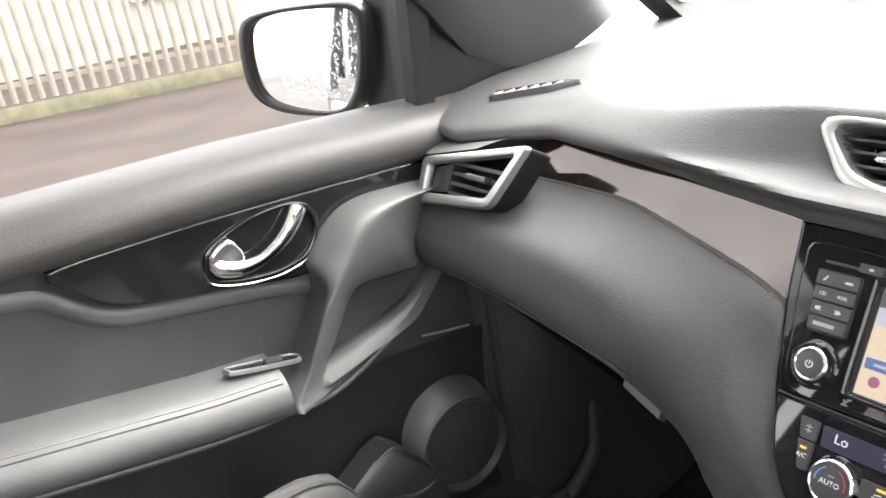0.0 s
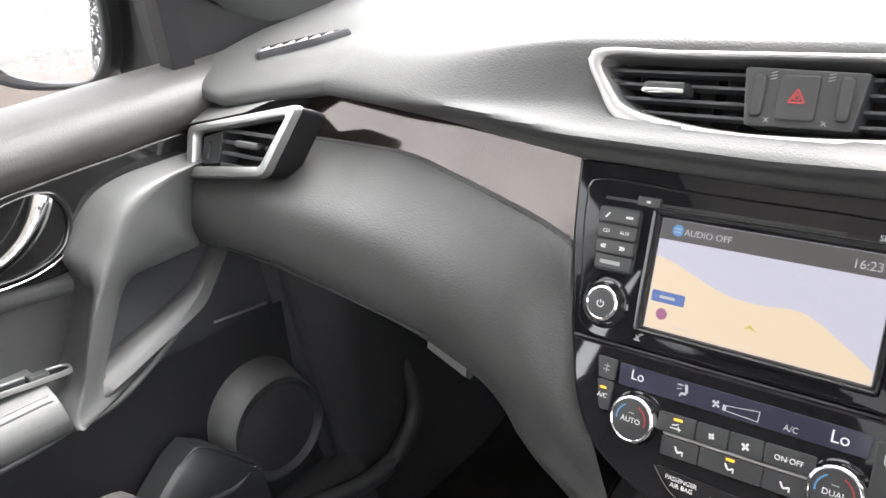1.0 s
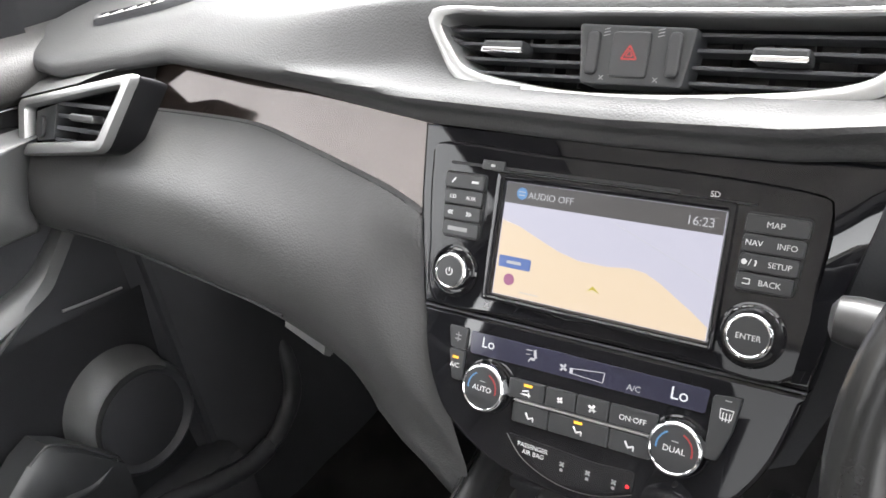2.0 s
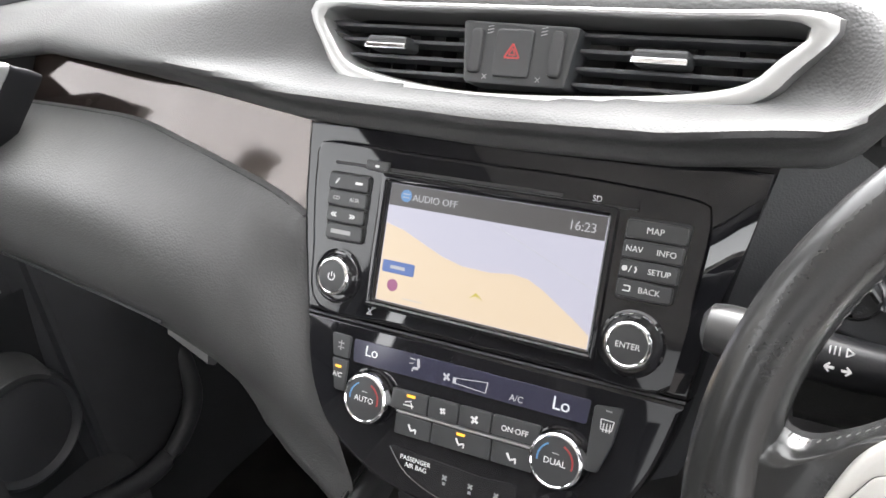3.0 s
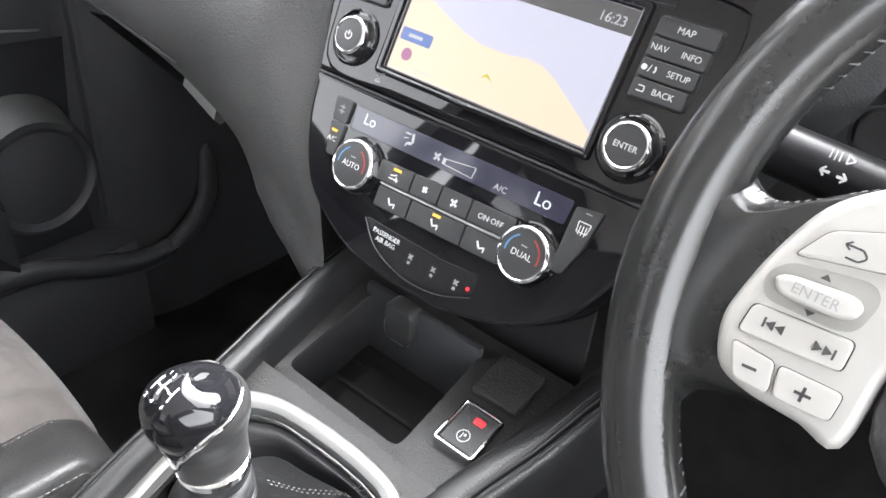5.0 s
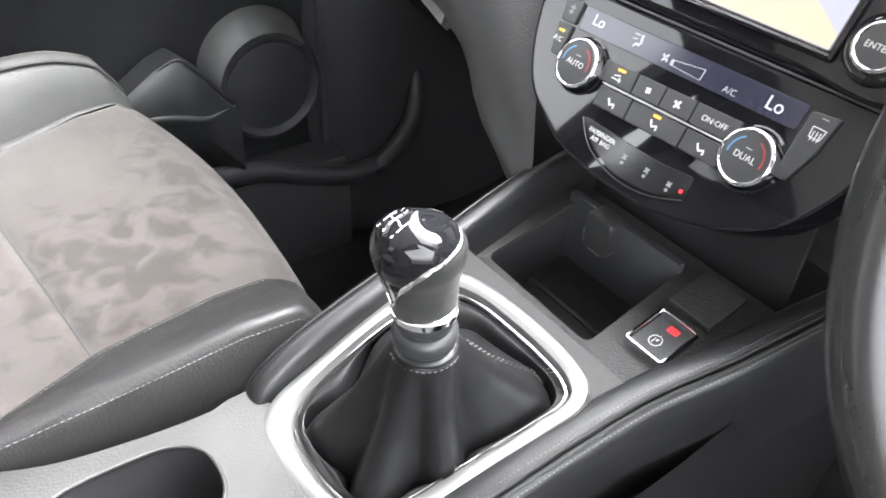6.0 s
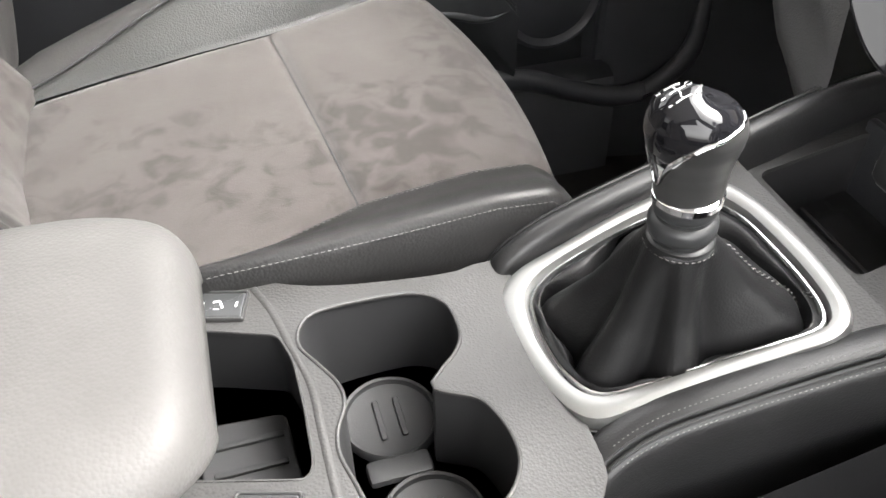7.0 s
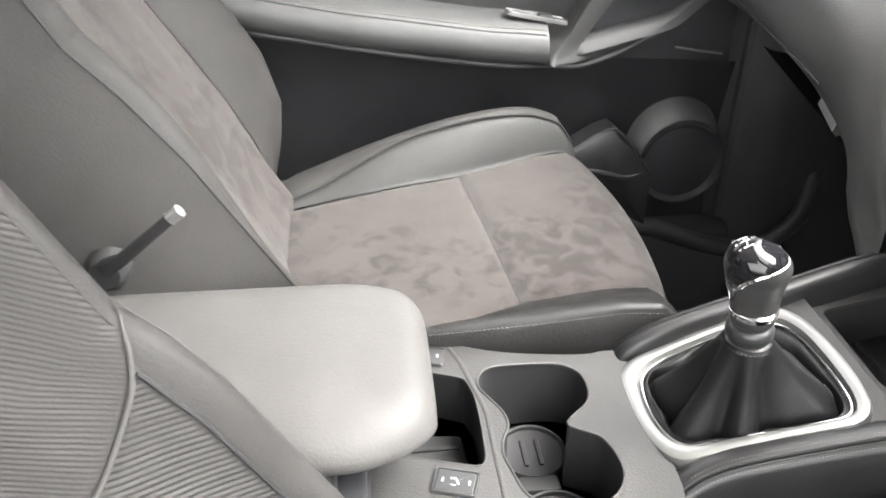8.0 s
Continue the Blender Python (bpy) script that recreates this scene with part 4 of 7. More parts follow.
marks([(-0.0440, 0.1165, -0.0395, 0.1165, 0.0008), (-0.0375, 0.1155, -0.0362, 0.1215, 0.0020), (-0.0365, 0.1222, -0.0405, 0.1225, 0.0018), (-0.0405, 0.1225, -0.0412, 0.1250, 0.0010), (-0.0440, 0.1200, -0.0405, 0.1192, 0.0006)], C, 0.0010, DIMLCD, climate, "lcd_seat")
marks([(-0.0145 + 0.0030 * math.cos(a), 0.1222 + 0.0030 * math.sin(a), -0.0145 + 0.0004 * math.cos(a), 0.1222 + 0.0004 * math.sin(a), 0.0015) for a in (0.6, 2.17, 3.74, 5.31)], C, 0.0010, DIMLCD, climate, "lcd_fan")
marks([(-0.0070, 0.1212, 0.0155, 0.1185, 0.0005), (0.0155, 0.1185, 0.0150, 0.1255, 0.0007), (0.0150, 0.1255, -0.0070, 0.1248, 0.0005), (-0.0083, 0.1210, -0.0083, 0.1250, 0.0024)], C, 0.0010, DIMLCD, climate, "lcd_wedge")
for a, b in ((0.1128, 0.1290), (0.1300, 0.1525)):
    kk = part("key", slab(C, rounded([(-0.1098 + (a - 0.112) * 0.15, a), (-0.0932, a), (-0.0932, b), (-0.1098 + (b - 0.112) * 0.2, b)], 0.002), -0.001, 0.0022, 0.0007), BUTTON, climate)
    m = (a + b) / 2
    if a < 0.12:
        marks([(-0.103, m - 0.002, -0.098, m - 0.002, 0.0008), (-0.103, m + 0.001, -0.098, m + 0.001, 0.0008), (-0.1005, m - 0.004, -0.1005, m + 0.003, 0.0007)], C, 0.0023, DIMPRINT, kk)
    else:
        marks([(-0.1030, m - 0.0055, -0.0980, m - 0.0055, 0.0018)], C, 0.0023, AMBER, kk, "amber_lamp")
        lettering("A/C", C, -0.1005, m + 0.0005, 0.0050, PRINT, kk, 0.0024)
kk = part("key", slab(C, rounded(mm([(87, 113.5), (104.5, 111.5), (101.5, 134), (95, 153.5), (87, 154)]), 0.002), -0.001, 0.0022, 0.0007), BUTTON, climate)
marks([(0.0925, 0.1205, 0.1005, 0.1205, 0.0006), (0.1005, 0.1205, 0.0995, 0.1265, 0.0006), (0.0995, 0.1265, 0.0930, 0.1265, 0.0006), (0.0930, 0.1265, 0.0925, 0.1205, 0.0006), (0.0945, 0.1225, 0.0945, 0.128, 0.0006), (0.0965, 0.1225, 0.0965, 0.128, 0.0006), (0.0985, 0.1225, 0.0985, 0.128, 0.0006)], C, 0.0023, PRINT, kk, "demist_icon")
marks([(0.0945, 0.1150, 0.0985, 0.1150, 0.0008)], C, 0.0023, DIMPRINT, kk)
top_keys = [(-0.0575, -0.0290), (-0.0282, -0.0056), (-0.0048, 0.0184), (0.0192, 0.0515)]
low_keys = [(-0.0525, -0.0244), (-0.0236, 0.0202), (0.0210, 0.0495)]
C = (STACK[0] + STACK[2] * 0.0018, (STACK[1] - STACK[2] * 0.030).normalized(), (STACK[2] + STACK[1] * 0.030).normalized(), STACK[3])
for a, b in top_keys:
    kk = part("key", slab(C, rounded(box2(a, b, 0.1355, 0.1493), 0.0014), -0.001, 0.0026, 0.0008), BUTTON, climate)
    m = (a + b) / 2
    if a < -0.05:
        marks([(m - 0.002, 0.1385, m + 0.0045, 0.1385, 0.0018)], C, 0.0027, AMBER, kk, "amber_lamp")
        marks([(m - 0.004, 0.1450, m + 0.004, 0.1450, 0.0008), (m - 0.003, 0.1430, m + 0.002, 0.1418, 0.0008), (m + 0.002, 0.1430, m + 0.003, 0.1465, 0.0008)], C, 0.0027, PRINT, kk)
    elif b < 0.02:
        big = 0.0030 if a > -0.01 else 0.0023
        marks([(m + big * math.cos(t), 0.1425 + big * math.sin(t), m + 0.0004 * math.cos(t), 0.1425 + 0.0004 * math.sin(t), 0.0016) for t in (0.6, 2.17, 3.74, 5.31)], C, 0.0027, PRINT, kk, "fan_icon")
    else:
        lettering("ON·OFF", C, m, 0.1428, 0.0052, PRINT, kk, 0.0028)
part("bright_line", slab(C, [(-0.0520, 0.1497), (0.0500, 0.1497), (0.0510, 0.1513), (-0.0505, 0.1513)], -0.001, 0.0032, 0.0005), SATIN, climate)
for a, b in low_keys:
    kk = part("key", slab(C, rounded(box2(a, b, 0.1518, 0.1660), 0.0014), -0.001, 0.0026, 0.0008), BUTTON, climate)
    m = (a + b) / 2
    if -0.03 < a < 0:
        marks([(m - 0.003, 0.1545, m + 0.003, 0.1545, 0.0018)], C, 0.0027, AMBER, kk, "amber_lamp")
    marks([(m - 0.003, 0.1575, m - 0.001, 0.1610, 0.0012), (m - 0.001, 0.1615, m + 0.003, 0.1600, 0.0012), (m + 0.003, 0.1600, m + 0.003, 0.1630, 0.0010)], C, 0.0027, PRINT, kk, "seat_icon")
for u, v, words in ((-0.0705, 0.1506, "AUTO"), (0.0708, 0.1518, "DUAL")):
    kk, f = dial("temperature_knob", u, v, 0.0200, 0.0168, 0.0105, climate, STACK, BUTTON, words, 0.0056)
    marks([(0.0115 * math.sin(t), -0.0115 * math.cos(t), 0.0115 * math.sin(t + 0.2), -0.0115 * math.cos(t + 0.2), 0.0011) for t in [-1.7 + 0.2 * j for j in range(6)]], f, 0.0101, BLUEPRINT, kk, "cold_arc")
    marks([(0.0115 * math.sin(t), -0.0115 * math.cos(t), 0.0115 * math.sin(t + 0.2), -0.0115 * math.cos(t + 0.2), 0.0011) for t in [0.4 + 0.2 * j for j in range(7)]], f, 0.0101, DULLRED, kk, "warm_arc")
    marks([(-0.0022, -0.0050, 0.0022, -0.0050, 0.0007)], f, 0.0101, DIMPRINT, kk)
C = STACK
strip = part("airbag_strip", slab(C, rounded(mm([(-50, 178.5), (20, 180), (46, 177), (46, 191), (22, 200), (-6, 202), (-32, 194)]), 0.004), -0.001, 0.0006, 0.0002), surface("airbag_window", (0.010, 0.010, 0.011), 0.12, vary=0.05), climate)
lettering("PASSENGER", C, -0.0285, 0.1842, 0.0046, PRINT, strip, 0.0008)
lettering("AIR BAG", C, -0.0275, 0.1887, 0.0046, PRINT, strip, 0.0008)
for uu in (-0.0048, 0.0145, 0.0332):
    marks([(uu - 0.0015, 0.1870, uu + 0.0015, 0.1900, 0.0012), (uu + 0.0015, 0.1870, uu - 0.0015, 0.1900, 0.0012), (uu, 0.1915, uu, 0.1935, 0.0022)], C, 0.0008, DIMPRINT, strip)
part("lower_line", tube([on(STACK, q[0], q[1], 0.0005) for q in spline(mm([(-50, 180), (-34, 195), (-6, 203.5), (22, 202), (46, 193)]), 20)], 0.0004, 6), KNOBGREY, climate)
# a red reflection in the gloss fascia, set here as a glowing dot
part("red_reflection", slab(C, circle2(0.0425, 0.1885, 0.0014, 12), -0.001, 0.0009), RED, climate, "small glowing red dot for a reflection")



# ---- centre console ----
PADDED = surface("padded_edge_leather", (0.016, 0.016, 0.0165), 0.36, grain="leather", size=700, bump=0.2, vary=0.2, specular=0.42)
GAITER = surface("gaiter_leather", (0.0075, 0.0075, 0.008), 0.42, grain="leather", size=700, bump=0.2, vary=0.2, specular=0.28)
console = thing("centre_console", "dark grained centre console with cup holders and storage bin", "centre console", (0, -0.35, FLOOR))
TOPZ = [(-0.95, 0.508), (-0.46, 0.505), (-0.36, 0.499), (-0.32, 0.491), (-0.17, 0.529), (-0.14, 0.528), (-0.05, 0.546), (0.05, 0.56)]


def deck(x, y, w=0.0):
    return Vector((x, y, mixed(TOPZ, y) + w))


# front deck with the bin
binhole = rounded([(-0.073, -0.140), (0.037, -0.142), (0.033, -0.050), (-0.074, -0.052)], 0.008, 4)
part("front_deck", panel(deck, [(-0.09, -0.175), (0.094, -0.175), (0.103, -0.10), (0.108, -0.03), (-0.10, -0.03), (-0.09, -0.10)], [binhole], 0.03, [0.004]), CONSOLE, console, "grained deck round the storage bin")
part("bin_floor", grid(lambda s, t: Vector((-0.075 + 0.115 * s, -0.143 + 0.094 * t, 0.474 + 0.020 * t + 0.0025 * (1 if 0.15 < s < 0.85 and 0.12 < t < 0.80 else 0))), 24, 24, -0.004), RUBBER, console, "ribbed rubber bin mat")
part("bin_back", block(-0.079, 0.034, -0.054, -0.046, 0.465, 0.5545, 0.003), HARD, console, "upright panel with the power socket")
# black sheet that puts the hollow's shade under the climate panel
part("bin_shade_sheet", block(-0.095, 0.095, -0.012, -0.008, 0.48, 0.63), RUBBER, console, "black sheet standing in for the shaded hollow under the climate panel")
for yy in (-0.094, -0.072):
    part("mat_rib", block(-0.070, 0.020, yy - 0.002, yy + 0.002, 0.484, 0.4895, 0.0015), RUBBER, console)
SKF = frame_of((-0.037, -0.0525, 0.540), (1, 0, 0), (0, 0, -1), (0, -1, 0))
sock = part("power_socket", slab(SKF, rounded(box2(-0.0135, 0.0135, -0.0170, 0.0170), 0.008, 5), -0.004, 0.011, 0.003), KNOBGREY, console, "capped power socket")
part("socket_tab", tube([on(SKF, u * 1.16, v * 1.13, 0.0085) for u, v in ((-0.0112, 0.002), (-0.0105, 0.0115), (-0.005, 0.0147), (0.004, 0.0148), (0.0095, 0.012))], 0.0015, 6), SATIN, sock)

# parking brake switch
PB = frame_of((0.0695, -0.1075, 0.5390), (1, 0, 0), (0, -0.975, -0.22), (0, -0.22, 0.975))
pb = part("parking_brake_switch", band(PB, rounded(box2(-0.0165, 0.0165, -0.019, 0.019), 0.003), rounded(box2(-0.0135, 0.0135, -0.016, 0.016), 0.002), -0.004, 0.006), CHROME, console, "chrome-rimmed parking brake switch")
part("rocker", slab(PB, rounded(box2(-0.0135, 0.0135, -0.016, 0.016), 0.002), -0.002, 0.0045, 0.0015), BUTTON, pb)
part("brake_lamp", slab(PB, rounded(box2(-0.0015, 0.0065, -0.0105, -0.0055), 0.001), 0.004, 0.005), RED, pb)
marks([(0.0045 * math.cos(a), 0.006 + 0.0045 * math.sin(a), 0.0045 * math.cos(a + 0.6), 0.006 + 0.0045 * math.sin(a + 0.6), 0.0007) for a in [0.6 * j for j in range(11)]] + [(-0.0012, 0.004, -0.0012, 0.0085, 0.0007), (0.0008, 0.004, 0.0008, 0.006, 0.0016)], PB, 0.0048, PRINT, pb, "brake_icon")
part("blank_switch", slab(moved(PB, -0.003, -0.0475), rounded(box2(-0.0180, 0.0180, -0.0190, 0.0190), 0.002), -0.003, 0.0015, 0.001), CONSOLE, console, "plain blank switch cover")

# gear surround
GEAR = frame_of((0, -0.245, 0.519), (1, 0, 0), (0, -0.956, -0.294), (0, -0.294, 0.956))
gq = lambda pts: [Vector((x, -(y + 0.245) / 0.956)) for x, y in pts]
g_out = [Vector(q[:2]) for q in spline(gq([(-0.068, -0.192), (-0.055, -0.179), (-0.030, -0.172), (0.007, -0.169), (0.044, -0.170), (0.072, -0.176), (0.084, -0.192), (0.082, -0.218), (0.077, -0.255), (0.074, -0.300), (0.072, -0.323), (0.060, -0.335), (0.034, -0.343), (0.010, -0.347), (-0.018, -0.347), (-0.042, -0.343), (-0.058, -0.328), (-0.064, -0.291), (-0.071, -0.236)]), 90, True)]
g_in = [Vector(q[:2]) for q in spline(gq([(-0.054, -0.202), (-0.045, -0.191), (-0.024, -0.184), (0.007, -0.182), (0.038, -0.182), (0.062, -0.185), (0.073, -0.194), (0.071, -0.218), (0.066, -0.252), (0.060, -0.296), (0.056, -0.314), (0.046, -0.324), (0.028, -0.330), (0.008, -0.332), (-0.014, -0.331), (-0.034, -0.326), (-0.046, -0.312), (-0.053, -0.286), (-0.058, -0.240)]), 90, True)]
part("gear_surround", band(GEAR, g_out, g_in, -0.012, 0.0065, w_in=-0.012), BRUSHED, console, "satin silver gear lever surround")
part("gear_deck", panel(lambda u, v, w: on(GEAR, u, v, w - 0.003), [Vector((q[0], -(q[1] + 0.245) / 0.956)) for q in ((-0.080, -0.160), (0.094, -0.160), (0.086, -0.25), (0.078, -0.320), (0.060, -0.342), (-0.044, -0.350), (-0.074, -0.25))], [[q * 0.98 for q in g_in]], 0.02, [0.004]), CONSOLE, console)
part("surround_bead", band(GEAR, [Vector((0, 0)).lerp(q, 0.995) for q in g_in], [q * 0.95 for q in g_in], -0.012, 0.0015), CHROME, console)

# rear deck with cup holders and tray
cups = [Vector(q[:2]) for q in spline([(-0.042, -0.475), (-0.052, -0.466), (-0.056, -0.447), (-0.057, -0.417), (-0.055, -0.398), (-0.046, -0.384), (-0.032, -0.379), (-0.013, -0.380), (0.000, -0.387), (0.011, -0.399), (0.022, -0.408), (0.029, -0.398), (0.036, -0.385), (0.046, -0.379), (0.062, -0.375), (0.078, -0.375), (0.093, -0.382), (0.105, -0.396), (0.111, -0.420), (0.106, -0.444), (0.092, -0.458), (0.071, -0.464), (0.053, -0.468), (0.038, -0.466), (0.022, -0.459), (0.006, -0.460), (-0.012, -0.469), (-0.028, -0.477)], 96, True)]
tray = rounded([(-0.058, -0.532), (-0.041, -0.488), (-0.018, -0.482), (0.017, -0.481), (0.056, -0.482), (0.064, -0.487), (0.049, -0.541), (0.040, -0.575), (-0.066, -0.575)], 0.006, 4)
deck_out = [(-0.105, -0.60), (-0.096, -0.51), (-0.077, -0.460), (-0.070, -0.41), (-0.068, -0.37), (-0.066, -0.33), (0.070, -0.33), (0.104, -0.335), (0.126, -0.365), (0.128, -0.44), (0.122, -0.60)]
part("rear_deck", panel(deck, [Vector(q[:2]) for q in spline(deck_out, 70, True)], [cups, tray], 0.05, [0.004, 0.004]), CONSOLE, console, "grained deck round the cup holders")
for nm, line, drop in (("cup_wall", cups, 0.076), ("tray_wall", tray, 0.062), ("bin_wall", binhole, 0.065)):
    part(nm, loft([[deck(q[0], q[1], -0.003 - drop * k) for q in line] for k in (0, 0.5, 1)], cap0=False, cap1=False), RUBBER, console, "smooth dark inner wall")
part("cup_lip", tube([deck(q.x, q.y, -0.0002) for q in cups], 0.0013, 8, closed=True), CONSOLE, console)
part("tray_lip", tube([deck(q.x, q.y, -0.0002) for q in tray], 0.0010, 6, closed=True), CONSOLE, console)
for line in ([(-0.086, -0.498), (-0.062, -0.489), (-0.030, -0.482), (0.002, -0.475), (0.041, -0.4745), (0.080, -0.474), (0.105, -0.474)],):
    ridge = spline([deck(x, y, -0.0030) for x, y in line], 50)
    part("deck_ridge", tube(ridge, 0.0040, 12), CONSOLE, console, "soft raised edge of the deck")
well = part("cup_floor", grid(lambda s, t: Vector((-0.07 + 0.19 * s, -0.49 + 0.13 * t, 0.428)), 4, 4, -0.004), RUBBER, console)
for cx, cy in ((-0.014, -0.428), (0.066, -0.420)):
    f = (Vector((cx, cy, 0.4285)), Vector((1, 0, 0)), Vector((0, -1, 0)), Vector((0, 0, 1)))
    mat = part("cup_mat", turned(f, [(0.033, 0), (0.033, 0.006), (0.0318, 0.0075), (0.030, 0.0065), (0.029, 0.003), (0.0285, 0.0028)], 36), RUBBER, console, "round ribbed rubber mat")
    for dv in (-0.007, 0.007):
        part("mat_rib", slab(moved(f, 0, dv), rounded(box2(-0.016, 0.016, -0.0022, 0.0022), 0.002), 0.002, 0.0048, 0.001), RUBBER, mat)
part("cup_saddle", block(0.016, 0.034, -0.452, -0.410, 0.428, 0.436, 0.004), RUBBER, console)
part("tray_floor", grid(lambda s, t: Vector((-0.07 + 0.14 * s, -0.58 + 0.10 * t, 0.450)), 4, 4, -0.004), RUBBER, console)
tm = part("tray_mat", slab((Vector((0.005, -0.515, 0.451)), Vector((1, 0, 0)), Vector((0, -1, 0)), Vector((0, 0, 1))), rounded([(-0.026, -0.022), (0.040, -0.026), (0.044, 0.03), (-0.03, 0.034)], 0.006), 0, 0.004, 0.0015), RUBBER, console, "ribbed rubber tray mat")
for du in (-0.010, 0.010, 0.026):
    part("mat_rib", block(0.005 + du - 0.002, 0.005 + du + 0.002, -0.540, -0.496, 0.454, 0.4575, 0.001), RUBBER, tm)


def heater_switch(x, y, turn):
    f0 = deck(x, y, 0.0005)
    c, s = math.cos(radians(turn)), math.sin(radians(turn))
    f = (f0, Vector((c, s, 0)), Vector((s, -c, 0)), Vector((0, 0, 1)))
    h = part("seat_heater_switch", band(f, rounded(box2(-0.0125, 0.0125, -0.0175, 0.0175), 0.002), rounded(box2(-0.0105, 0.0105, -0.0155, 0.0155), 0.0015), -0.003, 0.0028), KNOBGREY, console, "seat heater rocker switch")
    part("rocker", slab(f, rounded(box2(-0.0105, 0.0105, -0.0155, 0.0155), 0.0015), -0.003, 0.0022, 0.001), BUTTON, h)
    side = (f[0], Vector((s, -c, 0)), Vector((-c, -s, 0)), f[3])
    marks([(-0.003, -0.003, 0.0, 0.003, 0.0014), (0.0, 0.003, 0.004, 0.002, 0.0014), (-0.001, -0.004, 0.003, -0.004, 0.0007)], side, 0.0022, PRINT, h, "seat_icon")
    marks([(-0.011, -0.002, -0.011, 0.002, 0.0014), (0.010, -0.002, 0.010, 0.002, 0.0014)], side, 0.0022, PRINT, h, "word_bar")


heater_switch(-0.0745, -0.520, -16)
heater_switch(0.0785, -0.510, -17)


PAD = [(0.0, -0.030), (0.0, -0.008), (0.0012, -0.0025), (0.0040, 0.0008), (0.0090, 0.0016), (0.0132, 0.0006), (0.0141, -0.0006), (0.0146, -0.0030), (0.0152, -0.0030), (0.0156, -0.0012), (0.0168, -0.0008), (0.0182, -0.0022), (0.0200, -0.0080), (0.0212, -0.0260), (0.0215, -0.0600), (0.0212, -0.1000), (0.0060, -0.1000)]


def side_pad(name, line, label, sgn, wide=1.0):
    """A padded leather edge along the console; the line is its inner top edge, and two seams follow it."""
    p = evenly(spline(line, 60), 60)
    rings = []
    for k, q in enumerate(p):
        d = min(1.0, k / 3.0)
        nose = 0.72 + 0.28 * math.sqrt(1 - (1 - d) ** 2)
        rings.append([q + Vector((sgn * (0.014 + (a - 0.014) * nose) * wide, 0, -0.022 + (b + 0.022) * nose)) for a, b in PAD])
    ob = part(name, loft(rings), PADDED, console, label, angle=50)
    for a, b in ((0.0112, 0.0013), (0.0190, -0.0016)):
        bm = bmesh.new()
        line2 = [q + Vector((sgn * a * wide, 0, b)) for q in evenly(p[3:], 230)]
        for i in range(0, len(line2) - 1, 2):
            tube([line2[i], line2[i].lerp(line2[i + 1], 0.75)], 0.00028, 5, bm=bm)
        part("stitching", bm, THREAD if sgn > 0 else GAITER, ob)["kind"] = "stuff"
    if sgn > 0:
        for a, b in ((0.0138, 0.0006), (0.0168, -0.0006)):
            part("seam_groove", tube([q + Vector((a * wide, 0, b - 0.0002)) for q in p[2:]], 0.0010, 6), RUBBER, ob, "dark sewn groove")
    return ob


side_pad("side_pad", [(-0.060, -0.344, 0.488), (-0.061, -0.330, 0.505), (-0.063, -0.30, 0.522), (-0.067, -0.25, 0.537), (-0.073, -0.18, 0.553), (-0.083, -0.10, 0.569), (-0.089, -0.03, 0.575), (-0.092, 0.05, 0.565)], "stitched leather console edge", -1, 1.1)
side_pad("side_pad", [(0.074, -0.340, 0.487), (0.068, -0.310, 0.503), (0.070, -0.271, 0.517), (0.080, -0.167, 0.542), (0.095, -0.10, 0.555), (0.102, -0.05, 0.561), (0.107, 0.02, 0.558)], "stitched leather console edge", 1, 1.5)
for sgn, x in ((-1, -0.095), (1, 0.118)):
    part("side_wall", grid(lambda s, t: Vector((x + sgn * (0.012 * math.sin(math.pi * t) + 0.01), -0.95 + 1.05 * s, mixed(TOPZ, -0.95 + 1.05 * s) - 0.03 - (0.36 * t))), 30, 12, 0.006), RUBBER, console)
part("rear_box", block(-0.085, 0.115, -0.95, -0.575, FLOOR, 0.515, 0.01), HARD, console)

# ---- armrest ----
arm = thing("armrest", "padded leather armrest lid over the centre console", "armrest", (0.02, -0.68, 0.52))


ar_rings = []
for k in range(31):
    far = 0.425 * (k / 30) ** 2.2
    y = -0.522 - far
    corner = math.sqrt(max(0.0, 1 - (1 - min(1.0, far / 0.075)) ** 2))
    nose = math.sqrt(max(0.0, 1 - (1 - min(1.0, far / 0.022)) ** 2))
    ring = []
    for j in range(44):
        a = 2 * math.pi * j / 44
        ca, sa = math.cos(a), math.sin(a)
        px = math.copysign(abs(ca) ** 0.46, ca)
        pz = math.copysign(abs(sa) ** 0.66, sa)
        tuck = max(0.0, 0.2 - pz) / 1.2
        ring.append(Vector((0.008 + px * (0.054 + 0.052 * corner - 0.052 * tuck), y - 0.046 * tuck * (1 - k / 30), 0.550 + pz * (0.042 if pz > 0 else 0.037) * (0.45 + 0.55 * nose) + 0.010 * (k / 30))))
    ar_rings.append(ring)
part("lid", loft(ar_rings), BOLSTER, arm, "rounded leather lid", angle=60)
part("hinge_block", block(-0.06, 0.10, -0.93, -0.60, 0.506, 0.530, 0.004), HARD, arm)

# ---- gear lever ----
lever = thing("gear_lever", "six-speed gear lever with chrome-trimmed knob and leather gaiter", "gear lever", (0.03, -0.262, 0.53))
AX = Vector((0.02, -0.06, 1.0)).normalized()
AU = Vector((1, 0, 0)).cross(AX).normalized() * -1
COL = (Vector((0.023, -0.266, 0.577)), Vector((1, 0, 0)), AU, AX)


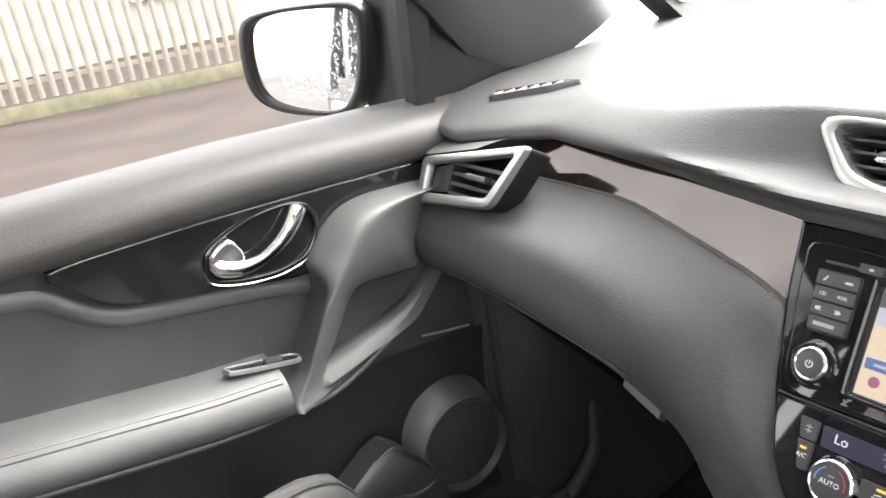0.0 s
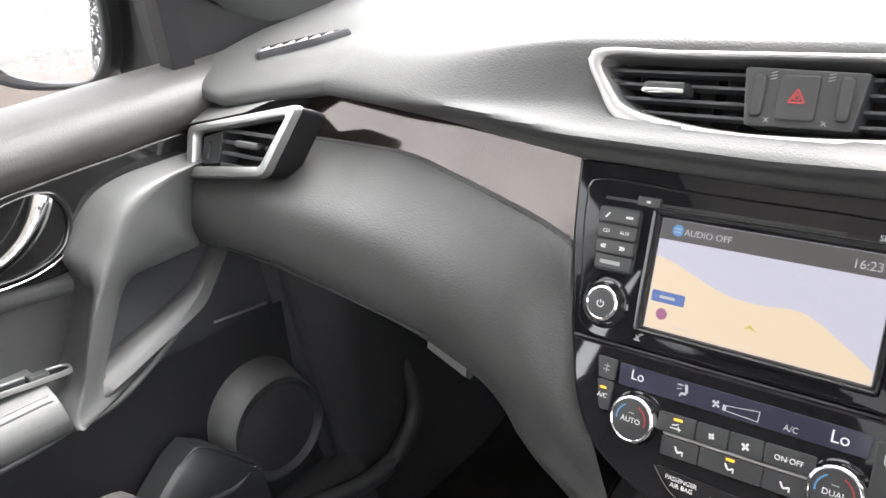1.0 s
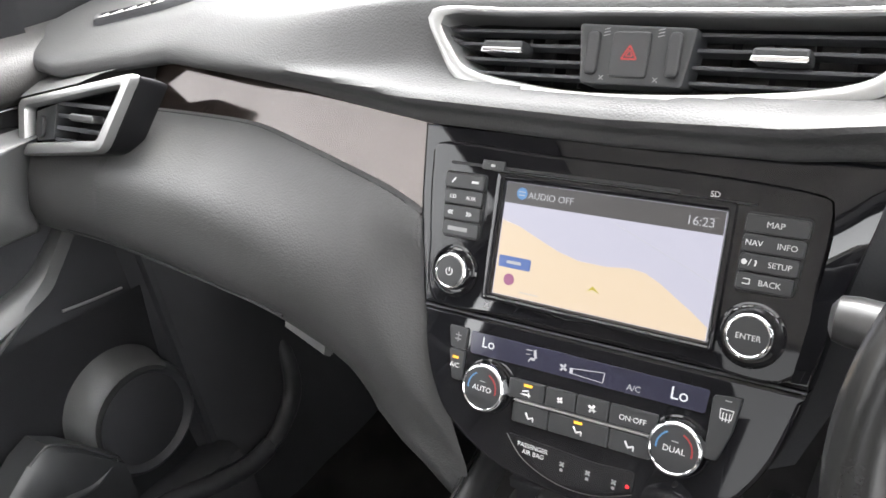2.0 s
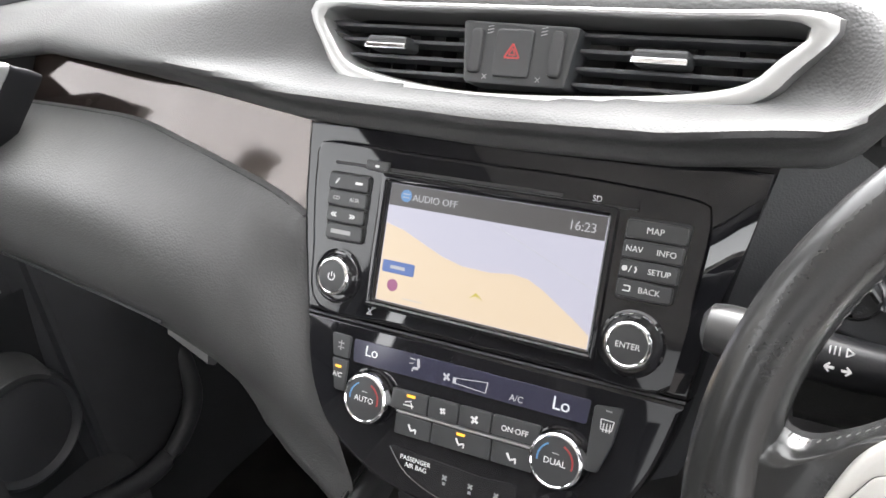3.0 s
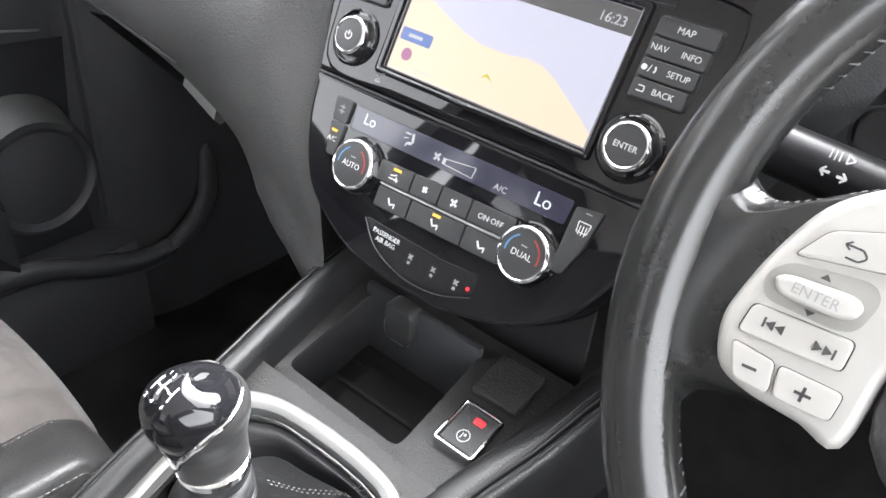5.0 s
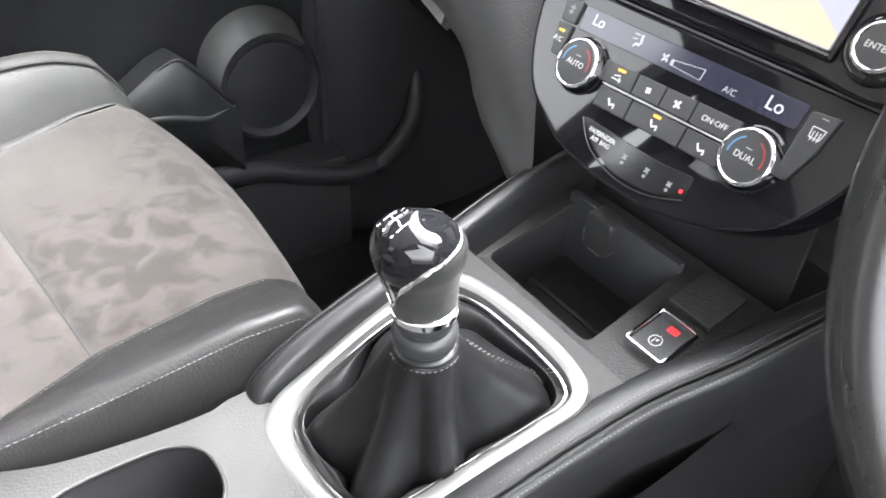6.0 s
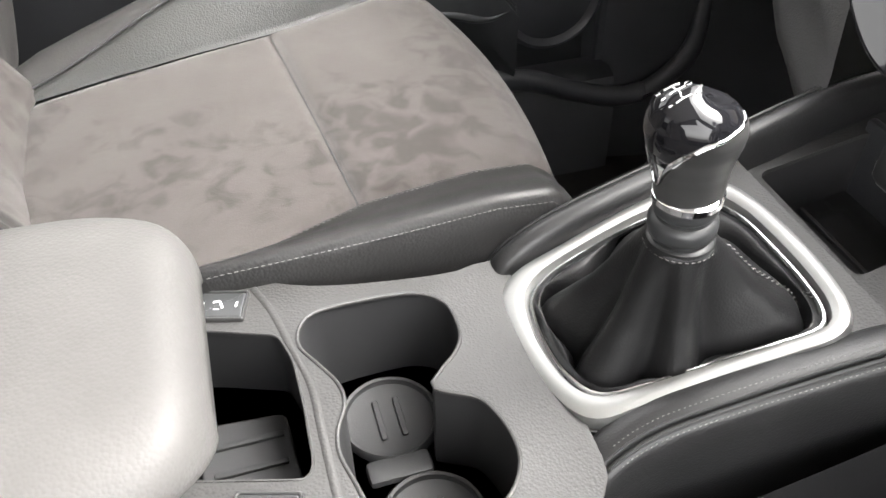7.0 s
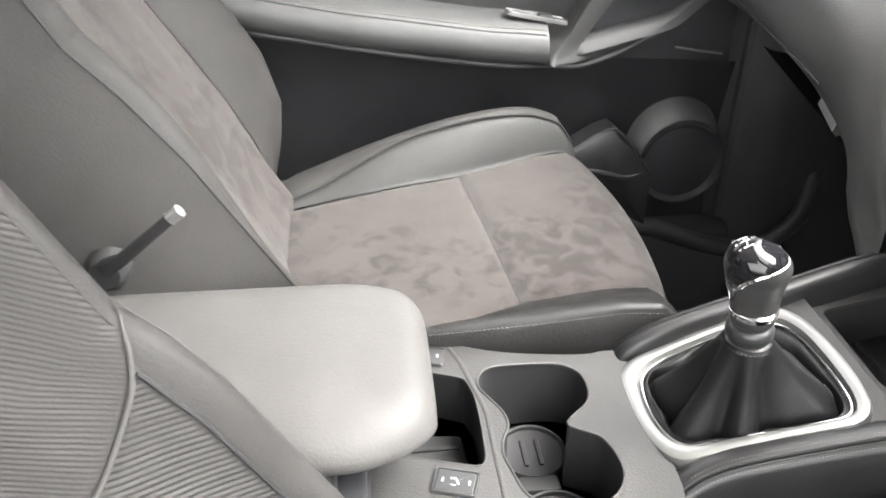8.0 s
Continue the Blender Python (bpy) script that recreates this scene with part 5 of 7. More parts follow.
def gaiter():
    n = 90
    base = [on(GEAR, q.x, q.y, -0.004) for q in g_in]
    rings = []
    for k in range(33):
        t = k / 32
        ring = []
        for j, q in enumerate(base):
            d = q - COL[0]
            a = math.atan2(d.y, d.x)
            top = COL[0] + Vector((0.0190 * math.cos(a), 0.0190 * math.sin(a), 0.006))
            p = q.lerp(top, smoothed([(0.0, 0.0), (0.14, 0.10), (0.30, 0.20), (0.38, 0.24), (1.0, 1.0)], t, 0.02))
            p.z = q.z + (top.z - q.z) * smoothed([(0.0, 0.0), (0.40, 0.0), (0.55, 0.18), (0.75, 0.46), (1.0, 1.0)], t, 0.03)
            roll = 0.6 + 0.4 * math.cos(a + 2.1)
            dip = 0.010 * roll * math.exp(-((t - 0.20) / 0.09) ** 2) - 0.009 * math.exp(-((t - 0.37) / 0.055) ** 2)
            pleat = sum(h * math.exp(-(((a - c + math.pi) % (2 * math.pi) - math.pi) / w) ** 2) for c, w, h in ((2.85, 0.30, 0.8), (2.35, 0.22, -0.6), (-2.75, 0.22, -0.55), (-2.3, 0.3, 0.6), (-1.75, 0.18, -0.45), (-1.3, 0.3, 0.4), (-0.7, 0.2, -0.4), (-0.2, 0.3, 0.4), (0.4, 0.2, -0.35), (1.2, 0.35, 0.4)))
            fold = 0.019 * math.sin(math.pi * t ** 0.8) * pleat * ease((t - 0.12) / 0.25)
            side = Vector((math.cos(a), math.sin(a), 0))
            ring.append(p + side * fold + Vector((0, 0, dip)) if 0 < k < 32 else (q if k == 0 else top))
        rings.append(ring)
    g = part("gaiter", loft(rings, cap0=False, cap1=False), GAITER, lever, "creased black leather gaiter", angle=80)
    bm = bmesh.new()
    for j in range(36):
        a, b = 2 * math.pi * j / 36, 2 * math.pi * (j + 0.55) / 36
        tube([COL[0] + Vector((0.0200 * math.cos(x), 0.0200 * math.sin(x), 0.0025)) for x in (a, b)], 0.0003, 5, bm=bm)
    at = min(range(n), key=lambda j: abs(math.atan2(base[j].y - COL[0].y, base[j].x - COL[0].x) - radians(74)))
    for off in (-0.0016, 0.0016):
        line = []
        for k in range(3, 31):
            q, side = rings[k][at], (rings[k][(at + 1) % n] - rings[k][at - 1]).normalized()
            line.append(q + side * off + Vector((0.0003, 0.0005, 0.0011)))
        line = evenly(line, 44)
        for k in range(0, len(line) - 1, 2):
            tube([line[k], line[k].lerp(line[k + 1], 0.7)], 0.0003, 5, bm=bm)
    part("stitching", bm, THREAD, g)["kind"] = "stuff"


gaiter()
part("collar", turned(COL, [(0.0195, 0.0), (0.0196, 0.004), (0.0185, 0.006), (0.0162, 0.007), (0.0160, 0.009), (0.0182, 0.011), (0.0189, 0.014), (0.0188, 0.018), (0.0178, 0.0205), (0.0155, 0.022), (0.0152, 0.024), (0.0170, 0.026), (0.0174, 0.0285), (0.0168, 0.031), (0.0148, 0.0325), (0.0148, 0.037)], 40), BUTTON, lever, "black rubber bellows collar")
KN = (on(COL, 0, 0, 0.0345), COL[1], COL[2], COL[3])
part("chrome_ring", turned(KN, [(0.0160, -0.002), (0.0186, -0.001), (0.0188, 0.003), (0.0168, 0.0045)], 40), CHROME, lever)


def knob_point(t, a):
    """Surface of the knob: t from ring to crown, a round it."""
    r = mixed([(0.0, 0.0157), (0.12, 0.0160), (0.26, 0.0166), (0.40, 0.0182), (0.54, 0.0205), (0.66, 0.0215), (0.76, 0.0208), (0.84, 0.0188), (0.91, 0.0152), (0.96, 0.0105), (0.985, 0.0062), (1.0, 0.0001)], t)
    h = 0.003 + 0.0605 * t
    lean = 0.006 * ease(t)
    return on(KN, r * math.cos(a) * 1.06, r * math.sin(a) * 1.18 - lean * 0.6, h + 0.004 * math.sin(a) * -ease((t - 0.5) * 2))


kr = [[knob_point(i / 26, 2 * math.pi * j / 44) for j in range(44)] for i in range(27)]
part("knob", loft(kr), KNOBGREY, lever, "satin dark grey knob", angle=80)
# glossy cap with its bright edge and the shift pattern
cn = Vector((-0.10, -0.46, 0.88)).normalized()
cu = (Vector((1, 0, 0)) - cn * cn.x).normalized()
CAPF = (on(KN, 0.0, -0.0080, 0.0490) + cn * 0.0050, cu, cu.cross(cn), cn)
if CAPF[2].y > 0:
    CAPF = (CAPF[0], cu, -CAPF[2], cn)
SPREAD = [(0.16, 4), (0.24, 15), (0.36, 25), (0.50, 38), (0.62, 52), (0.72, 74), (0.80, 112), (0.87, 165), (0.90, 180), (1.0, 180)]


def tongue(t, f, lift):
    """A point of the gloss tongue on the knob's rear: f from -1 to 1 across it."""
    a = radians(-92 + f * mixed(SPREAD, t))
    p = knob_point(t, a)
    return p + (p - on(KN, 0, 0, 0.003 + 0.040 * t)).normalized() * lift


tb = loft([[tongue(0.40 + 0.595 * i / 24, -1 + 2 * j / 28, 0.0007) for j in range(29)] for i in range(25)], closed=False)
cap = part("gloss_cap", tb, PIANO, lever, "gloss black cap with shift pattern", angle=80)
skin = [tongue(0.60 + 0.40 * i / 70, -1 + 2 * j / 160, 0.0009) for i in range(71) for j in range(161)]


def on_cap(u, v):
    """The cap's surface below a point of the pattern's plane."""
    q = on(CAPF, u, v)
    return min(skin, key=lambda p: ((p - q) - CAPF[3] * (p - q).dot(CAPF[3])).length - 0.2 * (p - q).dot(CAPF[3]))


bm = bmesh.new()
for a, b in (((-0.0065, -0.004), (-0.0065, 0.004)), ((0.0, -0.004), (0.0, 0.004)), ((0.0065, -0.004), (0.0065, 0.004)), ((-0.0065, 0.0), (0.0, 0.0)), ((0.0, 0.0), (0.0065, 0.0))):
    tube([on_cap(a[0] + (b[0] - a[0]) * k / 4, a[1] + (b[1] - a[1]) * k / 4) for k in range(5)], 0.0004, 5, bm=bm)
part("shift_pattern", bm, PRINT, cap, smooth=False)
for ch, u, v in (("1", -0.0065, -0.0068), ("3", 0.0, -0.0072), ("5", 0.0065, -0.0068), ("2", -0.0065, 0.0068), ("4", 0.0, 0.0072), ("6", 0.0065, 0.0068)):
    p = on_cap(u, v)
    lettering(ch, (p, CAPF[1], CAPF[2], CAPF[3]), 0, 0, 0.0032, PRINT, cap, 0.0004)
ib = loft([[tongue(0.16 + 0.27 * i / 10, -1 + 2 * j / 12, 0.0009) for j in range(13)] for i in range(11)], closed=False)
part("chrome_inlay", ib, CHROME, lever, "curved chrome inlay", angle=80)
for side in (-1, 1):
    part("chrome_edge", tube([tongue(0.16 + 0.70 * i / 30, side, 0.0006) for i in range(31)], [0.0007 + 0.0011 * math.sin(math.pi * i / 30) for i in range(31)], 8), CHROME, lever)


# ---- steering wheel, stalk and dials ----
WA, WC = radians(24.4), radians(22.6)
WHEEL = frame_of((0.357, -0.158, 0.779), (1, 0, 0), (0, -math.sin(WA), -math.cos(WA)), (0, -math.cos(WA), math.sin(WA)))
BOSS = frame_of((0.340, -0.135, 0.767), (1, 0, 0), (0, -math.sin(WC), -math.cos(WC)), (0, -math.cos(WC), math.sin(WC)))
wheel = thing("steering_wheel", "black leather steering wheel with silver spoke switches", "steering wheel", tuple(WHEEL[0]))
rim_rings = []
for k in range(97):
    a = 2 * math.pi * k / 96
    # thicker grips at the spokes
    swell = 1 + 0.10 * math.exp(-((math.sin(a) - 0.05) / 0.30) ** 2)
    ring = []
    for j in range(18):
        b = 2 * math.pi * j / 18
        rr = 0.1760 + 0.0148 * swell * math.cos(b)
        ring.append(on(WHEEL, rr * math.cos(a), rr * math.sin(a), 0.0150 * math.sin(b)))
    rim_rings.append(ring)
bm = loft(rim_rings, cap0=False, cap1=False)
bmesh.ops.remove_doubles(bm, verts=bm.verts, dist=1e-7)
rim = part("rim", bm, GRIP, wheel, "smooth worn leather rim", angle=80)
bm = bmesh.new()
n = 190
for k in range(n):
    a = 2 * math.pi * k / n
    u = Vector((math.cos(a), math.sin(a)))
    s = Vector((-u.y, u.x)) * 0.0012
    p, q = u * 0.1625 - s, u * 0.1613 + s
    tube([on(WHEEL, p.x, p.y, 0.0048), on(WHEEL, q.x, q.y, -0.0015)], 0.0007, 5, bm=bm)
part("stitching", bm, THREAD, rim, "pale grey stitches")["kind"] = "stuff"
for a in (-136.5, -43.5):
    a = radians(a)
    ring = []
    for j in range(20):
        b = 2 * math.pi * j / 20
        rr = 0.1760 + 0.0151 * math.cos(b)
        ring.append(on(WHEEL, rr * math.cos(a), rr * math.sin(a), 0.0153 * math.sin(b)))
    part("leather_seam", tube(ring, 0.0006, 6, closed=True), GRIP, rim)
# leather spokes and silver switch pods, mirrored left and right
for sg, nm in ((-1, "left"), (1, "right")):
    m = lambda pts: [(-sg * a / 1000, b / 1000) for a, b in pts]
    edge_rim = spline(m([(-166, -40), (-169, -22), (-170, 0), (-168, 25), (-161, 50), (-152, 74)]), 25)
    edge_pod = spline(m([(-98, -47), (-119, -34), (-132, -8), (-139, 20), (-133, 38), (-104, 45)]), 25)
    edge_top = spline(m([(-166, -40), (-161, -27), (-150, -21.5), (-135, -28), (-121, -37), (-98, -47)]), 25)
    edge_low = spline(m([(-152, 74), (-148, 58), (-142, 52), (-124, 48), (-104, 45)]), 25)

    def spoke_point(i, j):
        """Leather drawn from the rim to the pod: i down, j across."""
        s, t = i / 24, j / 24
        p = edge_rim[i] * (1 - t) + edge_pod[i] * t + edge_top[j] * (1 - s) + edge_low[j] * s
        p -= edge_rim[0] * (1 - s) * (1 - t) + edge_pod[0] * (1 - s) * t + edge_rim[24] * s * (1 - t) + edge_pod[24] * s * t
        w = 0.0125 - 0.0035 * math.sin(math.pi * t)
        w -= 0.013 * max(0, 1 - s / 0.14) ** 2 + 0.013 * max(0, 1 - (1 - s) / 0.14) ** 2
        return on(WHEEL, p.x, p.y, w)

    leather = loft([[spoke_point(i, j) for j in range(25)] for i in range(25)], closed=False)
    bmesh.ops.recalc_face_normals(leather, faces=leather.faces)
    back = [[on(WHEEL, *((edge_top[j] + (edge_low[j] - edge_top[j]) * q).to_2d()), -0.012) for j in range(25)] for q in (0.0, 1.0)]
    loft([[spoke_point(0, j) for j in range(25)], back[0], back[1], [spoke_point(24, j) for j in range(25)]], closed=False, bm=leather)
    sp = part("spoke", leather, GRIP, wheel, "leather covered spoke", angle=70)
    bm = bmesh.new()
    for j in range(2, 22):
        tube([spoke_point(0, j).lerp(spoke_point(1, j), 0.4), spoke_point(0, j).lerp(on(WHEEL, edge_top[j].x, edge_top[j].y, -0.0015), 0.6)], 0.0003, 5, bm=bm)
    part("stitching", bm, THREAD, sp)["kind"] = "stuff"
    pod = [Vector(q[:2]) for q in spline(m([(-146, 21), (-144, 8), (-139, -9), (-131, -26), (-119, -37), (-102, -46), (-84, -52), (-86, -20), (-92, 10), (-95, 44), (-110, 43), (-127, 42), (-138, 39), (-143, 33)]), 70, True)]
    pd = part("switch_pod", slab(WHEEL, pod, -0.004, 0.0150, 0.004, 3), SILVER, wheel, "silver switch pod")
    f = moved(WHEEL, 0, 0, 0.0150)
    for pts in ([(-133, -8.5), (-126, -20), (-101.5, -29.5), (-105.5, -14)], [(-137.5, 11.5), (-105, 9.5), (-105, 20.5), (-139, 22.5)], [(-139, 26), (-123.5, 27), (-121.5, 38), (-134, 38)], [(-122, 27), (-101, 26.5), (-101.5, 37), (-120, 38)]):
        q = rounded(m(pts), 0.0025)
        part("pod_gap", slab(f, [Vector((sum(p.x for p in q) / len(q), sum(p.y for p in q) / len(q))).lerp(p, 1.034) for p in q], -0.001, 0.0003), RUBBER, pd)
        part("pod_key", slab(f, q, -0.001, 0.0018, 0.0005), SILVER, pd)
    part("toggle_well", slab(f, rounded(m([(-139, 1), (-133, -6), (-108, -10), (-103.5, -5.5), (-106, 6.5), (-112, 9), (-136, 9)]), 0.004), -0.001, 0.0004), WELL, pd, "toggle recess in silver darkened for shade")
    part("toggle", slab(f, rounded(m([(-135.5, 0.5), (-132, -2), (-111, -4), (-107, -1.5), (-108, 3.0), (-113, 5), (-132, 5.5)]), 0.004), -0.001, 0.0050, 0.0014), SILVER, pd)
    if sg < 0:
        tilt = radians(9)
        tf = (on(f, -0.1212, 0.0010, 0.0051), Vector((1, 0, 0)), f[2], f[3])
        for v, d in ((-0.0055, -1), (0.0072, 1)):
            part("toggle_arrow", slab(f, [(-0.1212, v + d * 0.0012), (-0.1230, v - d * 0.0008), (-0.1194, v - d * 0.0008)], 0.0004, 0.0008), INK, pd, smooth=False)
        lettering("ENTER", tf, 0, 0, 0.0052, DIMPRINT, pd, 0.0)
        marks([(a - 0.0165, b - 0.0020, c - 0.0165, d - 0.0020, e) for a, b, c, d, e in [(-0.1040, -0.0160, -0.0985, -0.0160, 0.0007), (-0.0985, -0.0160, -0.0968, -0.0145, 0.0007), (-0.0968, -0.0145, -0.0968, -0.0135, 0.0007), (-0.0968, -0.0135, -0.0985, -0.0120, 0.0007), (-0.0985, -0.0120, -0.1025, -0.0120, 0.0007), (-0.1040, -0.0160, -0.1022, -0.0174, 0.0006), (-0.1040, -0.0160, -0.1022, -0.0146, 0.0006)]], f, 0.0019, INK, pd, "back_icon")
        for u in (-0.1285, -0.1125):
            d = -1 if u < -0.12 else 1
            tri = lambda c: slab(f, [(c, 0.0160), (c - d * 0.0030, 0.0142), (c - d * 0.0030, 0.0178)], 0.0018, 0.0021, bm=icon)
            icon = bmesh.new()
            tri(u)
            tri(u + d * 0.0032)
            slab(f, box2(u + d * 0.0036 - 0.0004, u + d * 0.0036 + 0.0004, 0.0142, 0.0178), 0.0018, 0.0021, bm=icon)
            part("skip_icon", icon, INK, pd, smooth=False)
        marks([(-0.1325, 0.0325, -0.1275, 0.0322, 0.0011)], f, 0.0019, INK, pd, "minus_icon")
        marks([(-0.1145, 0.0325, -0.1090, 0.0322, 0.0011), (-0.1118, 0.0297, -0.1118, 0.0350, 0.0011)], f, 0.0019, INK, pd, "plus_icon")
hub = [Vector(q[:2]) for q in spline(mm([(-88, -48), (0, -62), (88, -48), (92, 0), (82, 46), (0, 76), (-82, 46), (-92, 0)]), 50, True)]
part("hub_cover", slab(WHEEL, hub, -0.02, 0.022, 0.012, 4), SOFT, wheel, "grained airbag cover")
part("lower_spoke", slab(WHEEL, rounded(mm([(-26, 50), (26, 50), (20, 165), (-20, 165)]), 0.006), -0.012, 0.006, 0.004), SILVER, wheel)

column = thing("steering_column", "black plastic steering column shroud with control stalk", "steering column", (0.34, -0.02, 0.70))
COLF = moved(BOSS, 0, 0, -0.06)
part("shroud", loft([[on(BOSS, 0.062 * math.cos(a) * k, 0.052 * math.sin(a) * k + 0.005, w) for a in [2 * math.pi * j / 24 for j in range(24)]] for w, k in ((-0.03, 0.9), (-0.05, 1.0), (-0.12, 1.1), (-0.20, 1.15))]), HARD, column)
st = part("stalk", tube([on(COLF, u, v, w) for u, v, w in ((-0.05, -0.030, 0), (-0.085, -0.036, 0), (-0.125, -0.037, 0.002), (-0.160, -0.039, 0.004))], [0.010, 0.0105, 0.0125, 0.0125], 16), BLACKTRIM, column, "lighting and indicator stalk")
part("stalk_knob", tube([on(COLF, u, v, 0.004) for u, v in ((-0.157, -0.039), (-0.161, -0.0392), (-0.180, -0.0405), (-0.188, -0.041), (-0.191, -0.041))], [0.0128, 0.0135, 0.0135, 0.012, 0.007], 20), KNOBGREY, st)
SF = moved(COLF, -0.128, -0.040, 0.0135)
marks([(-0.005 + 0.002 * j, -0.0065, -0.005 + 0.002 * j, -0.0025, 0.0006) for j in range(3)] + [(0.002, -0.0065, 0.002, -0.0025, 0.0007), (0.002, -0.0065, 0.005, -0.0045, 0.0007), (0.005, -0.0045, 0.002, -0.0025, 0.0007)], SF, 0, PRINT, st, "headlamp_icon")
marks([(-0.006, 0.0030, -0.002, 0.0030, 0.0012), (-0.006, 0.0030, -0.004, 0.0010, 0.0009), (-0.006, 0.0030, -0.004, 0.0050, 0.0009), (0.001, 0.0035, 0.005, 0.0035, 0.0012), (0.005, 0.0035, 0.003, 0.0015, 0.0009), (0.005, 0.0035, 0.003, 0.0055, 0.0009)], SF, 0.0026, PRINT, st, "arrow_icon")
part("keyless_ring", turned(moved(BOSS, -0.128, -0.060, -0.125), [(0.014, 0), (0.0145, 0.006), (0.0125, 0.009), (0.0115, 0.002)], 28, caps=False), CHROME, column)

cluster = thing("instrument_cluster", "instrument cluster with silver-ringed rev counter", "instrument cluster", tuple(on(BOSS, 0, -0.09, -0.15)))
DIALF = moved(BOSS, 0, 0, -0.15)
part("binnacle", slab(DIALF, [Vector(q[:2]) for q in spline(mm([(-165, -85), (-150, -125), (-80, -150), (80, -150), (150, -125), (165, -85), (150, -35), (0, -20), (-150, -35)]), 60, True)], -0.03, -0.006, 0.002), HARD, cluster)
for cu_ in (-0.075, 0.075):
    f = moved(DIALF, cu_, -0.094)
    gd = part("gauge", turned(f, [(0.060, -0.006), (0.060, 0.0), (0.0575, 0.003), (0.0555, 0.0), (0.054, -0.003)], 56, caps=True), RUBBER, cluster, "round dark gauge")
    part("gauge_ring", turned(f, [(0.0590, 0.0), (0.0602, 0.003), (0.0580, 0.005), (0.0568, 0.002)], 56, caps=False), CHROME, gd)
    part("gauge_face", turned(f, [(0.0555, -0.004), (0.0555, -0.0015), (0.05, -0.0015)], 48), surface("gauge_black", (0.012, 0.012, 0.014), 0.4, vary=0.05), gd)
    marks([(0.051 * math.cos(t), 0.051 * math.sin(t), (0.044 if j % 4 == 0 else 0.048) * math.cos(t), (0.044 if j % 4 == 0 else 0.048) * math.sin(t), 0.0012) for j, t in [(j, radians(150 + 240 * j / 32)) for j in range(33)]], f, -0.0014, PRINT, gd, "ticks")
    for k in range(9):
        t = radians(150 + 30 * k)
        lettering(str(k) if cu_ < 0 else str(k * 20), f, 0.036 * math.cos(t), 0.036 * math.sin(t), 0.0105 if cu_ < 0 else 0.007, PRINT, gd, -0.0012)
    t = radians(174)
    marks([(0, 0, 0.046 * math.cos(t), 0.046 * math.sin(t), 0.0016)], f, 0.001, PRINT, gd, "needle")
    part("needle_hub", turned(f, [(0.010, -0.002), (0.010, 0.004), (0.007, 0.006)], 24), HARD, gd)
# hood above the dials
part("hood", loft([[Vector((x, y, z)) for x, y, z in row] for row in [[tuple(on(BOSS, u, v + 0.012 * math.sin(math.pi * (u + 0.20) / 0.40) * -1, w)) for u in [-0.13 + 0.26 * i / 30 for i in range(31)]] for v, w in ((-0.120, -0.185), (-0.135, -0.115), (-0.140, -0.105), (-0.150, -0.110), (-0.165, -0.22), (-0.17, -0.34))]], closed=False), SOFT, cluster)


# ---- front seats ----
CUSH = [(0.00, -0.74, 0.462), (0.15, -0.66, 0.482), (0.40, -0.52, 0.492), (0.62, -0.406, 0.495), (0.80, -0.311, 0.499), (0.88, -0.263, 0.495), (0.93, -0.239, 0.480), (0.97, -0.226, 0.450), (1.0, -0.227, 0.38)]
HALF = 0.26


INNER_SEAM = [(0.0, -0.90), (0.30, -0.86), (0.40, -0.81), (0.48, -0.73), (0.62, -0.645), (0.80, -0.62), (0.90, -0.61), (1.0, -0.62)]
OUTER_SEAM = [(0.0, 0.24), (0.08, 0.28), (0.25, 0.36), (0.40, 0.42), (0.57, 0.50), (0.80, 0.68), (0.88, 0.74), (1.0, 0.78)]
OUTER_RIDGE = [(0.0, 0.44), (0.08, 0.48), (0.25, 0.56), (0.40, 0.64), (0.57, 0.72), (0.72, 0.79), (0.85, 0.86), (1.0, 0.90)]


def cushion_point(cx, sx, a, t, lift=0.0):
    """Top of a seat cushion: a across from -1 (towards the console) to 1, t from the back to the front edge."""
    y, z = mixed([(p[0], (p[1], p[2])) for p in CUSH], t)
    front = ease((t - 0.55) / 0.45)
    y -= front * 0.035 * a * a * (1.0 if a < 0 else 1.2)
    fall = 1 - ease((t - 0.88) / 0.12)
    n_in, n_out, n_top = mixed(INNER_SEAM, t), mixed(OUTER_SEAM, t), mixed(OUTER_RIDGE, t)
    h = 0.0
    if a < n_in:
        top = min(-0.93, n_in - 0.03)
        h = 0.036 * ease((n_in - a) / (n_in - top)) if a > top else 0.036 - 0.16 * ((top - a) / (top + 1)) ** 2
    elif a > n_out:
        h = 0.87 * smoothed([(0, 0.0), (0.12, 0.012), (0.3, 0.042), (0.5, 0.066), (0.66, 0.075), (0.8, 0.064), (0.9, 0.042), (1, 0.015)], t, 0.07) * math.sin(math.pi / 2 * min(1, (a - n_out) / (n_top - n_out)))
        if a > n_top:
            h -= 0.17 * ((a - n_top) / (1 - n_top)) ** 2
    z += h * (0.45 + 0.55 * fall) + 0.003 * math.sin(a * 2.5 + 3 * t)
    if sx > 0:
        y, z, a = y - 0.11, z - 0.055, a * 0.86
    return Vector((cx + sx * a * HALF, y, z + lift))


